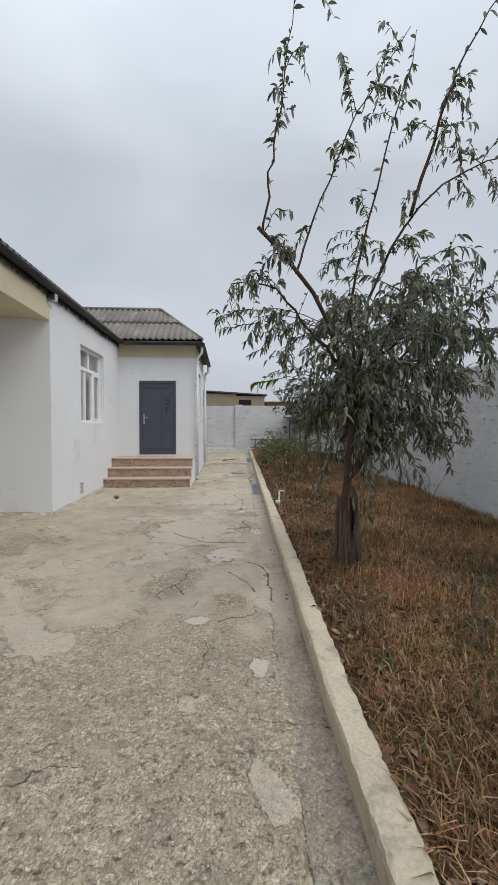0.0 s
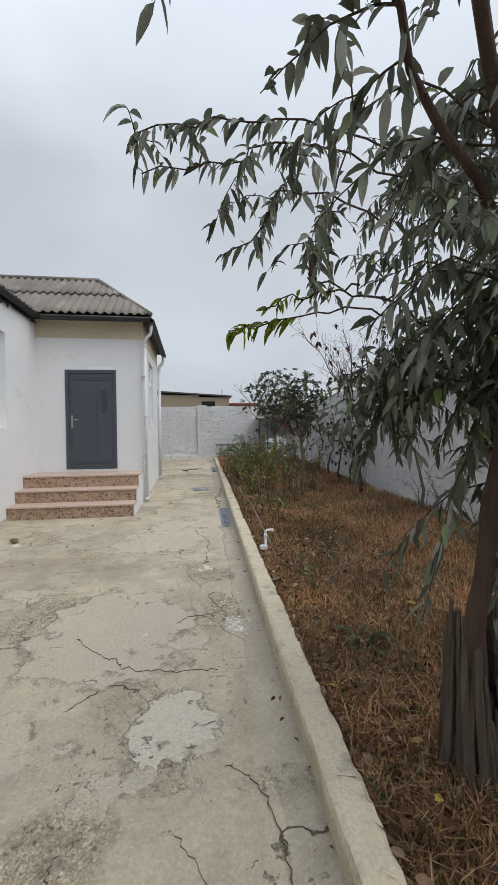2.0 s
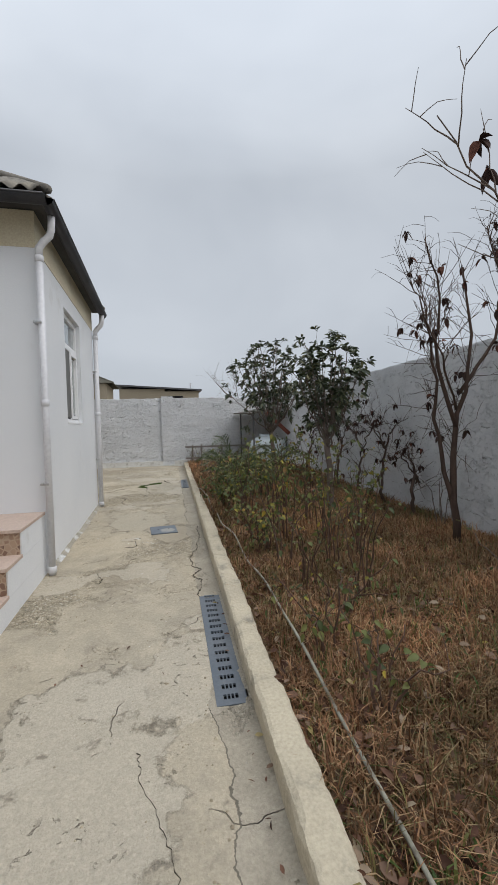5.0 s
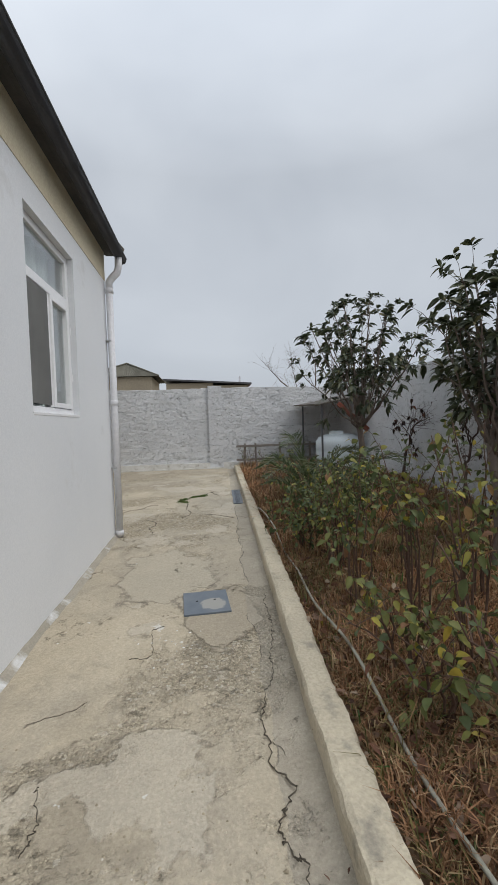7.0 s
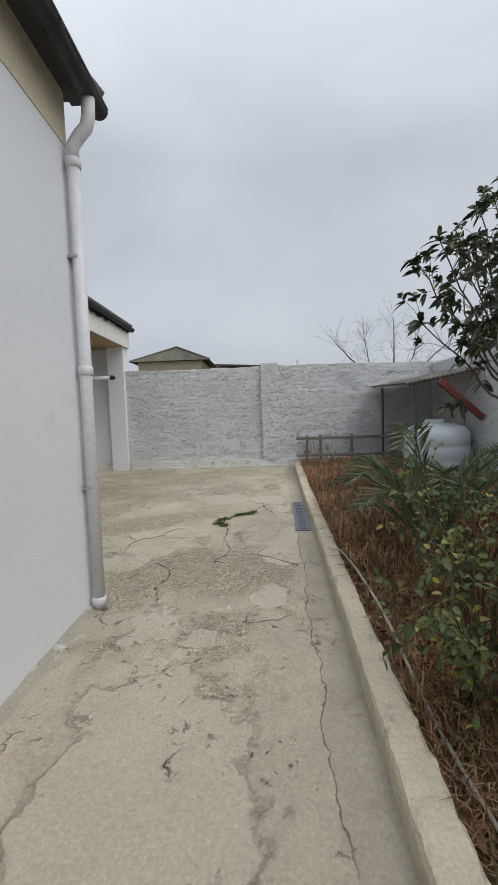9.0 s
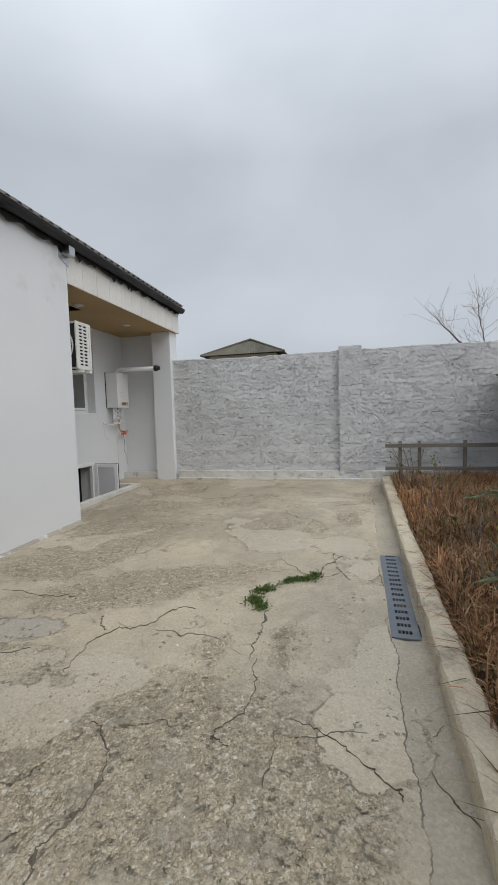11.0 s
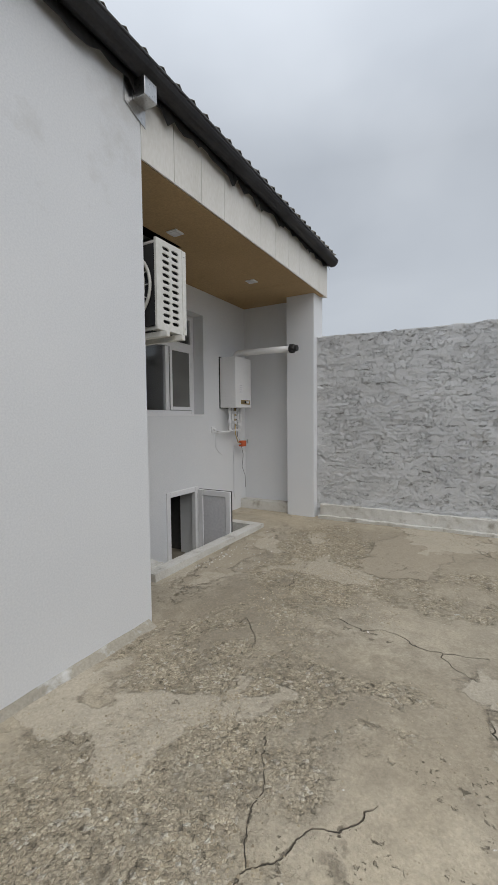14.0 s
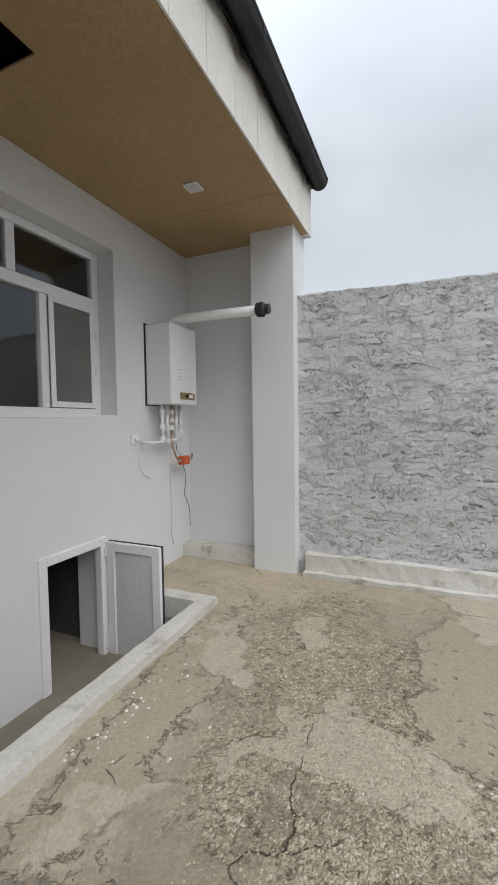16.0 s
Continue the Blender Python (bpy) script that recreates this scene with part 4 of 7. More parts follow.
def window_x(name, face, y0, y1, z0, z1, label, inset=0.12, split=0.46, curtain=None, top=2, low=3, screen=None):
    """A white plastic window in a wall that faces +x: frame, transom, mullions, sashes, panes, sill, curtain behind."""
    w = empty(name, label, "window", (face, (y0 + y1) / 2, z0), kind="structure")
    x1, x0 = face - inset, face - inset - 0.06
    fr = 0.068
    zt = z1 - split

    def add(nm, bm, mat, lab=""):
        return under(part(nm, bm, mat, w, lab), w)
    e = 0.002
    add("window_frame", boxes((x0, x1, y0 + e, y0 + fr, z0 + e, z1 - e), (x0, x1, y1 - fr, y1 - e, z0 + e, z1 - e), (x0, x1, y0 + fr, y1 - fr, z0 + e, z0 + fr), (x0, x1, y0 + fr, y1 - fr, z1 - fr, z1 - e), bevel=0.006), M_PVC)
    add("transom", boxes((x0, x1 + 0.004, y0 + fr, y1 - fr, zt - 0.042, zt + 0.042), bevel=0.006), M_PVC)
    for k in range(1, top):
        y = y0 + (y1 - y0) * k / top
        add("mullion", boxes((x0, x1 - 0.003, y - 0.035, y + 0.035, zt + 0.043, z1 - fr - 0.001), bevel=0.005), M_PVC)
    ys = [y0 + fr + (y1 - y0 - 2 * fr) * k / low for k in range(low + 1)]
    for k in range(1, low):
        add("mullion", boxes((x0, x1 - 0.003, ys[k] - 0.034, ys[k] + 0.034, z0 + fr + 0.001, zt - 0.043), bevel=0.005), M_PVC)
    a, b = ys[-2] + 0.036, ys[-1] - 0.004
    s = 0.045
    sash = add("sash", boxes((x0 + 0.01, x1 + 0.014, a, a + s, z0 + fr + 0.004, zt - 0.04), (x0 + 0.01, x1 + 0.014, b - s, b, z0 + fr + 0.004, zt - 0.04), (x0 + 0.01, x1 + 0.014, a + s, b - s, z0 + fr + 0.004, z0 + fr + 0.05), (x0 + 0.01, x1 + 0.014, a + s, b - s, zt - 0.085, zt - 0.04), bevel=0.006), M_PVC)
    for hz in (z0 + 0.35, zt - 0.3):
        part("hinge", tube(bmesh.new(), [(x1 + 0.022, b + 0.004, hz), (x1 + 0.022, b + 0.004, hz + 0.07)], 0.008, 8), M_PVC, sash)
    panes = [(ys[k] + 0.01, ys[k + 1] - 0.01, z0 + fr, zt - 0.03) for k in range(low)] + [(y0 + (y1 - y0) * k / top + 0.02, y0 + (y1 - y0) * (k + 1) / top - 0.02, zt + 0.03, z1 - fr) for k in range(top)]
    for p in panes:
        g = add("pane", boxes((x0 + 0.022, x0 + 0.032, *p)), M_GLASS)
        g.visible_shadow = False
    if screen is not None:
        p = panes[screen]
        add("insect_screen", boxes((x1 + 0.002, x1 + 0.006, p[0] + 0.02, p[1] - 0.02, p[2] + 0.02, p[3] - 0.02)), M_SCREEN, "dark grey insect screen")
    add("window_sill", boxes((x1 - 0.01, face + 0.004, y0 + 0.002, y1 - 0.002, z0 - 0.012, z0 + 0.014), bevel=0.004), M_PVC)
    if curtain:
        bm = bmesh.new()
        n, rng = 90, random.Random(int(y0 * 10))
        prev = None
        for k in range(n + 1):
            y = y0 - 0.1 + (y1 - y0 + 0.2) * k / n
            xx = x0 - 0.13 + 0.03 * math.sin(k * 0.9) + 0.015 * math.sin(k * 0.37 + 1) + 0.01 * rng.random()
            cur = [bm.verts.new((xx + 0.012 * math.sin(z * 3 + k), y, z)) for z in (z0 - 0.05, z0 + 0.5, z0 + 1.1, z1 + 0.05)]
            if prev:
                for j in range(3):
                    bm.faces.new((prev[j], cur[j], cur[j + 1], prev[j + 1]))
            prev = cur
        c = part("curtain", bm, curtain, smooth=True)
        tagged(c, "pale folded curtain hanging behind the window", "curtain")
    return w


M_SCREEN = surf("grey_mesh_screen", (0.13, 0.13, 0.125), (0.17, 0.17, 0.16), 3, 400, 0.8, 0.2, 0.001)
window_x("window_1", WX, *WIN_A, "white plastic window with pale curtains behind", 0.10, 0.47, M_CURTAIN)
window_x("window_2", AX, *WIN_B, "white plastic window in the annex wall", 0.06, 0.47, M_SHEER, 1, 2, 0)
window_x("window_3", WX, *WIN_C, "white plastic window with a sheer curtain", 0.07, 0.47, M_SHEER, 2, 2)
window_x("window_4", RX, *WIN_D, "white plastic window in the porch wall, one sash screened", 0.17, 0.44, None, 2, 3, 2)


M_TANPANEL = surf("grey_tan_panel", (0.42, 0.38, 0.33), (0.36, 0.33, 0.29), 3, 60, 0.8, 0.2, 0.002)


def vent_grille(name, y0, y1, z0, z1, frame_mat, label):
    g = empty(name, label, "vent", (WX, y0, z0), kind="structure")
    under(part("grille_frame", boxes((WX - 0.05, WX + 0.010, y0, y0 + 0.02, z0, z1), (WX - 0.05, WX + 0.010, y1 - 0.02, y1, z0, z1), (WX - 0.05, WX + 0.010, y0 + 0.02, y1 - 0.02, z0, z0 + 0.02), (WX - 0.05, WX + 0.010, y0 + 0.02, y1 - 0.02, z1 - 0.02, z1), bevel=0.003), frame_mat, g), g)
    n = 9
    for k in range(n):
        z = z0 + 0.03 + (z1 - z0 - 0.06) * k / (n - 1)
        under(part("slat", boxes((WX - 0.03, WX + 0.002, y0 + 0.02, y1 - 0.02, z - 0.006, z + 0.006)), M_PIPE, g), g)
    under(part("backing", boxes((WX - 0.08, WX - 0.05, y0, y1, z0, z1)), M_DARK, g), g)


vent_grille("wall_vent", 8.80, 9.04, 0.08, 0.36, M_PIPE, "small grey slatted floor vent low in the wall")
hatch_panel = empty("wall_hatch_rear", "small white framed hatch with a plain grey-tan panel low in the rear wall", "hatch", (WX, 17.55, 0.12), kind="structure")
under(part("panel", boxes((WX - 0.04, WX + 0.006, 17.50, 17.78, 0.14, 0.39), bevel=0.002), M_TANPANEL, hatch_panel), hatch_panel)
under(part("hatch_frame", boxes((WX - 0.01, WX + 0.016, 17.78, 17.80, 0.12, 0.41), (WX - 0.01, WX + 0.016, 17.48, 17.50, 0.12, 0.41), (WX - 0.01, WX + 0.016, 17.50, 17.78, 0.39, 0.41), (WX - 0.01, WX + 0.016, 17.50, 17.78, 0.12, 0.14), bevel=0.003), M_PVC, hatch_panel), hatch_panel)


def wall_fillet(name, axis, face, a, b, seed):
    """A ragged cement fillet along a wall's foot."""
    def sheet(U, V):
        wide = 0.03 + 0.11 * fractal(V * 1.2, V * 0, seed, 4)
        tall = 0.015 + 0.04 * fractal(V * 2.1, V * 0, seed + 1, 4)
        out = face + 0.001 + U * wide
        if axis == "x":
            return out, V, GZ(V) - 0.012 + tall * (1 - U) ** 1.6 + 0.012 * (1 - U)
        return V, face - 0.001 - U * wide, GZ(np.full_like(V, face)) - 0.012 + tall * (1 - U) ** 1.6 + 0.012 * (1 - U)
    tagged(grid_mesh(name, np.linspace(0, 1, 7), np.arange(a, b, 0.03), sheet, M_FILLET), "ragged cement fillet along the wall's foot", "skirting", kind="structure")


M_FILLET = surf("cement_fillet", (0.38, 0.345, 0.28), (0.30, 0.275, 0.225), 3, 60, 0.92, 0.5, 0.006, dirt=(0.66, 0.66, 0.65), dirt_at=0.50, dirt_scale=4)
wall_fillet("skirting_front", "x", WX, 7.47, 10.44, 61)
wall_fillet("skirting_annex", "x", AX, 12.0, 15.8, 63)
wall_fillet("skirting_rear", "x", WX, 15.82, 20.0, 65)
wall_fillet("skirting_porch", "y", 7.45, -6.0, WX, 67)


# ---- door and steps ----
def front_door():
    x0, x1, z0, z1 = DOOR
    d = empty("door_1", "dark slate-blue metal entrance door, closed, with a steel handle", "door", ((x0 + x1) / 2, 12.02, z0), kind="structure")

    def add(nm, bm, mat, lab=""):
        return under(part(nm, bm, mat, d, lab), d)
    f = 0.07
    add("door_frame", boxes((x0, x0 + f, 11.985, 12.10, z0, z1), (x1 - f, x1, 11.985, 12.10, z0, z1), (x0 + f, x1 - f, 11.985, 12.10, z1 - f, z1), (x0 + f, x1 - f, 11.985, 12.10, z0, z0 + 0.04), bevel=0.006), M_DOOR)
    add("door_leaf", boxes((x0 + f, x1 - f, 12.005, 12.06, z0 + 0.04, z1 - f), bevel=0.004), M_DOOR)
    for z in (z1 - 0.16, z1 - 0.21, z0 + 0.13, z0 + 0.18):
        add("moulding", boxes((x0 + f + 0.06, x1 - f - 0.06, 11.992, 12.006, z - 0.012, z + 0.012), bevel=0.004), M_DOOR)
    for x in (x0 + f + 0.05, x1 - f - 0.33):
        add("moulding", boxes((x - 0.009, x + 0.009, 11.996, 12.006, z0 + 0.30, z1 - 0.32), bevel=0.003), M_DOOR)
    for k in range(12):
        z = z1 - 0.42 - k * 0.042
        add("louvre", boxes((x1 - f - 0.24, x1 - f - 0.11, 11.990, 12.006, z - 0.008, z + 0.008), bevel=0.003), M_DOOR)
    plate = add("lock_plate", boxes((x0 + f + 0.045, x0 + f + 0.085, 11.992, 12.006, z0 + 0.87, z0 + 1.14), bevel=0.004), M_METAL, "steel lock plate")
    h = tube(bmesh.new(), [(x0 + f + 0.065, 11.995, z0 + 1.05), (x0 + f + 0.065, 11.955, z0 + 1.05), (x0 + f + 0.085, 11.945, z0 + 1.05), (x0 + f + 0.185, 11.945, z0 + 1.045)], [0.010, 0.010, 0.010, 0.008], 8)
    part("door_handle", h, M_METAL, plate, "steel lever handle", True)


front_door()
setting("wall_behind_door", boxes((DOOR[0] - 0.1, DOOR[1] + 0.1, 12.31, 12.36, 0.6, 2.95)), M_DARK, "dark board closing the doorway behind the door", "wall")
setting("door_patch", boxes((DOOR[0] + 0.45, DOOR[1] - 0.05, 11.990, 12.0, DOOR[3] + 0.004, DOOR[3] + 0.075), bevel=0.004), M_PVC, "brighter fresh plaster patch above the door", "wall patch")


def entrance_steps():
    s = empty("entrance_steps", "three steps with rust stone-chip risers and pinkish treads", "steps", (-2.0, 11.2, 0.0), kind="structure")
    tops, fronts = (0.235, 0.465, 0.695), (10.45, 10.83, 11.20, 12.0)

    def add(nm, bm, mat, lab=""):
        return under(part(nm, bm, mat, s, lab), s)
    x0, x1 = WX + 0.001, -0.96
    core = bmesh.new()
    for k in range(3):
        box(core, x0, x1 + 0.012, fronts[k] + 0.02, 11.999, -0.2 if k == 0 else tops[k - 1] - 0.03, tops[k] - 0.032)
    add("core", core, M_PAINT, "white rendered cheek of the steps")
    for k in range(3):
        add("riser", boxes((x0, x1, fronts[k], fronts[k] + 0.018, (-0.06 if k == 0 else tops[k - 1] + 0.001), tops[k] - 0.034)), M_CHIP)
        n = 4
        for j in range(n):
            a, b = x0 + (x1 + 0.02 - x0) * j / n, x0 + (x1 + 0.02 - x0) * (j + 1) / n
            add("tread", boxes((a + 0.001, b - 0.001, fronts[k] - 0.025, fronts[k + 1] + (0.0 if k == 2 else 0.015), tops[k] - 0.032, tops[k]), bevel=0.004), M_TILE_RED)


entrance_steps()


# ---- downpipes ----
def downpipe(name, x, y, top, label, r=0.042):
    p = empty(name, label, "downpipe", (x, y, ground_z(y)), group="downpipes")
    g = ground_z(y)
    under(part("pipe", tube(bmesh.new(), [(x, y, g + 0.005), (x, y, top - 0.42)], r, 14), M_PIPE, p, smooth=True), p)
    under(part("elbow", tube(bmesh.new(), [(x, y, top - 0.43), (x, y, top - 0.33), (x + 0.05, y, top - 0.26), (x + 0.11, y, top - 0.20), (x + 0.13, y, top - 0.13), (x + 0.135, y, top)], r * 1.05, 14), M_PIPE, p, smooth=True), p)
    for z in (g + 0.06, 0.5 * (g + top) - 0.05, top - 0.44):
        under(part("socket", tube(bmesh.new(), [(x, y, z - 0.035), (x, y, z - 0.03), (x, y, z + 0.03), (x, y, z + 0.035)], [r, r * 1.22, r * 1.22, r], 14), M_PIPE, p, smooth=True), p)
    for z in (1.0, 2.7):
        under(part("clip", boxes((x - 0.075, x + 0.01, y - 0.05, y + 0.05, z - 0.012, z + 0.012), bevel=0.004), M_METAL, p), p)
    return p


downpipe("downpipe", AX + 0.055, 11.93, 3.80, "slim grey-white plastic downpipe at the annex's front corner", 0.036)
downpipe("downpipe", AX + 0.065, 15.76, 3.80, "grey-white plastic downpipe at the annex's rear corner", 0.045)


def flashing(y):
    bm = bmesh.new()
    box(bm, WX + 0.004, WX + 0.010, y - 0.13, y + 0.06, 3.58, 3.82)
    for v in bm.verts:
        if v.co.z < 3.6 and v.co.y < y:
            v.co.z += 0.08
    box(bm, WX + 0.010, WX + 0.12, y - 0.06, y + 0.06, 3.70, 3.82, 0.004)
    tagged(part("eaves_flashing", bm, M_METAL), "bent dull sheet-metal flashing under the gutter", "flashing")


flashing(20.0)
flashing(7.45)


# ---- rear porch: air conditioner, boiler, hatch ----
M_ACWHITE = surf("aged_white_enamel", (0.70, 0.69, 0.65), (0.64, 0.63, 0.58), 2, 40, 0.4, 0.04, 0.001, spec=0.5, dirt=(0.5, 0.48, 0.43), dirt_at=0.66)
M_BOILER = surf("white_enamel", (0.80, 0.80, 0.80), (0.77, 0.77, 0.77), 2, 40, 0.35, 0.03, 0.001, spec=0.5)
M_BLACK = surf("black_plastic", (0.03, 0.03, 0.032), (0.04, 0.04, 0.042), 4, 50, 0.5, 0.1, 0.001)
M_ORANGE = surf("orange_plastic", (0.62, 0.13, 0.05), (0.55, 0.12, 0.05), 4, 50, 0.45, 0.05, 0.001)
M_COPPER = surf("brass", (0.55, 0.42, 0.22), (0.5, 0.38, 0.2), 4, 50, 0.35, 0.05, 0.001, metal=1.0)
M_CEMENT = surf("pale_cement", (0.64, 0.63, 0.59), (0.53, 0.51, 0.47), 3, 60, 0.92, 0.6, 0.006, dirt=(0.34, 0.32, 0.28), dirt_at=0.58, dirt_scale=6)


def slotted_panel(x, y0, y1, z0, z1, cols, rows):
    """A panel facing +x, pierced by rounded slots."""
    bm = bmesh.new()
    cw, ch = (y1 - y0) / cols, (z1 - z0) / rows

    def reach(dy, dz, a, r):
        lo, hi = 0.0, a + r + 0.01
        for _ in range(24):
            t = (lo + hi) / 2
            py, pz = dy * t, dz * t
            q = min(max(py, -a), a)
            if math.hypot(py - q, pz) < r:
                lo = t
            else:
                hi = t
        return lo
    for i in range(cols):
        for j in range(rows):
            cy, cz = y0 + (i + 0.5) * cw, z0 + (j + 0.5) * ch
            r = ch * 0.27
            a = cw * 0.41 - r
            rect = []
            for s in range(6):
                rect.append((-cw / 2 + cw * s / 6, -ch / 2))
            for s in range(2):
                rect.append((cw / 2, -ch / 2 + ch * s / 2))
            for s in range(6):
                rect.append((cw / 2 - cw * s / 6, ch / 2))
            for s in range(2):
                rect.append((-cw / 2, ch / 2 - ch * s / 2))
            outer, inner, deep = [], [], []
            for p in rect:
                d = math.hypot(*p)
                t = reach(p[0] / d, p[1] / d, a, r)
                iy, iz = p[0] / d * t, p[1] / d * t
                outer.append(bm.verts.new((x, cy + p[0], cz + p[1])))
                inner.append(bm.verts.new((x, cy + iy, cz + iz)))
                deep.append(bm.verts.new((x - 0.012, cy + iy, cz + iz)))
            n = len(rect)
            for k in range(n):
                m = (k + 1) % n
                bm.faces.new((outer[k], outer[m], inner[m], inner[k]))
                bm.faces.new((inner[k], inner[m], deep[m], deep[k]))
    bmesh.ops.remove_doubles(bm, verts=bm.verts, dist=1e-5)
    return bm


def air_conditioner():
    x1, x0, y0, y1, z0, z1 = -3.11, -3.93, 20.16, 20.50, 2.24, 2.90
    ac = empty("air_conditioner", "aged white outdoor air-conditioner unit on wall brackets", "air conditioner", (-3.5, 20.3, 2.24))

    def add(nm, bm, mat, lab="", smooth=False):
        return under(part(nm, bm, mat, ac, lab, smooth), ac)
    add("casing", boxes((x0, x1 - 0.02, y0 + 0.03, y1, z1 - 0.03, z1), (x0, x1 - 0.02, y0 + 0.03, y1, z0, z0 + 0.03), (x0, x0 + 0.03, y0 + 0.03, y1, z0 + 0.03, z1 - 0.03), (x0 + 0.03, x1 - 0.02, y1 - 0.03, y1 - 0.003, z0 + 0.03, z1 - 0.03), bevel=0.008), M_ACWHITE)
    add("side_panel", slotted_panel(x1, y0 + 0.055, y1 - 0.075, z0 + 0.04, z1 - 0.03, 2, 12), M_ACWHITE, "white side panel with two columns of rounded slots")
    add("side_frame", boxes((x1 - 0.02, x1, y0, y0 + 0.055, z0, z1), (x1 - 0.02, x1, y1 - 0.075, y1 - 0.045, z0, z1), (x1 - 0.02, x1 + 0.003, y1 - 0.043, y1, z0 + 0.004, z1 - 0.004), (x1 - 0.02, x1, y0 + 0.055, y1 - 0.075, z0, z0 + 0.04), (x1 - 0.02, x1, y0 + 0.055, y1 - 0.075, z1 - 0.03, z1)), M_ACWHITE)
    add("coil", boxes((x1 - 0.06, x1 - 0.03, y0 + 0.05, y1 - 0.04, z0 + 0.03, z1 - 0.03)), M_BLACK, "dark condenser coil behind the slots")
    for z in (z0 + 0.05, z1 - 0.05):
        add("screw", tube(bmesh.new(), [(x1 + 0.001, y1 - 0.022, z), (x1 + 0.007, y1 - 0.022, z)], 0.006, 8), M_METAL)
    add("front_panel", boxes((x0 + 0.03, x1 - 0.02, y0 + 0.02, y0 + 0.03, z0 + 0.03, z1 - 0.03)), M_BLACK, "dark fan opening")
    cx, cz, R = (x0 + x1) / 2 + 0.08, (z0 + z1) / 2, 0.27
    ring = [(cx + R * math.cos(a), y0 - 0.005, cz + R * math.sin(a)) for a in [math.tau * k / 40 for k in range(41)]]
    grille = add("fan_grille", tube(bmesh.new(), ring, 0.012, 8, False), M_ACWHITE, "round fan grille", True)
    for rr in (0.07, 0.12, 0.17, 0.22):
        part("grille_ring", tube(bmesh.new(), [(cx + rr * math.cos(a), y0 - 0.005, cz + rr * math.sin(a)) for a in [math.tau * k / 28 for k in range(29)]], 0.003, 5, False), M_ACWHITE, grille)
    for k in range(16):
        a = math.tau * k / 16
        part("grille_spoke", tube(bmesh.new(), [(cx + 0.05 * math.cos(a), y0 - 0.003, cz + 0.05 * math.sin(a)), (cx + R * math.cos(a), y0 - 0.004, cz + R * math.sin(a))], 0.004, 5), M_ACWHITE, grille)
    for y in (y0 + 0.06, y1 - 0.10):
        add("bracket", boxes((RX, x1 + 0.05, y - 0.02, y + 0.02, z0 - 0.055, z0 - 0.012), (RX, RX + 0.03, y - 0.02, y + 0.02, z0 - 0.45, z0 - 0.055), bevel=0.004), M_ACWHITE, "white steel wall bracket")
        add("foot", boxes((x1 - 0.16, x1 - 0.08, y - 0.025, y + 0.025, z0 - 0.012, z0)), M_BLACK)
    hose = [(x0 + 0.5, y0 - 0.03, z1 - 0.02), (x0 + 0.45, y0 - 0.06, z1 - 0.2), (x0 + 0.52, y0 - 0.06, z0 + 0.2), (x0 + 0.35, y0 - 0.04, z0 - 0.02), (x0 + 0.1, y0 - 0.02, z0 - 0.1), (RX + 0.02, y0 - 0.02, z0 - 0.1)]
    add("hose", tube(bmesh.new(), hose, 0.016, 8), M_PIPE, "insulated pipe loop", True)


air_conditioner()


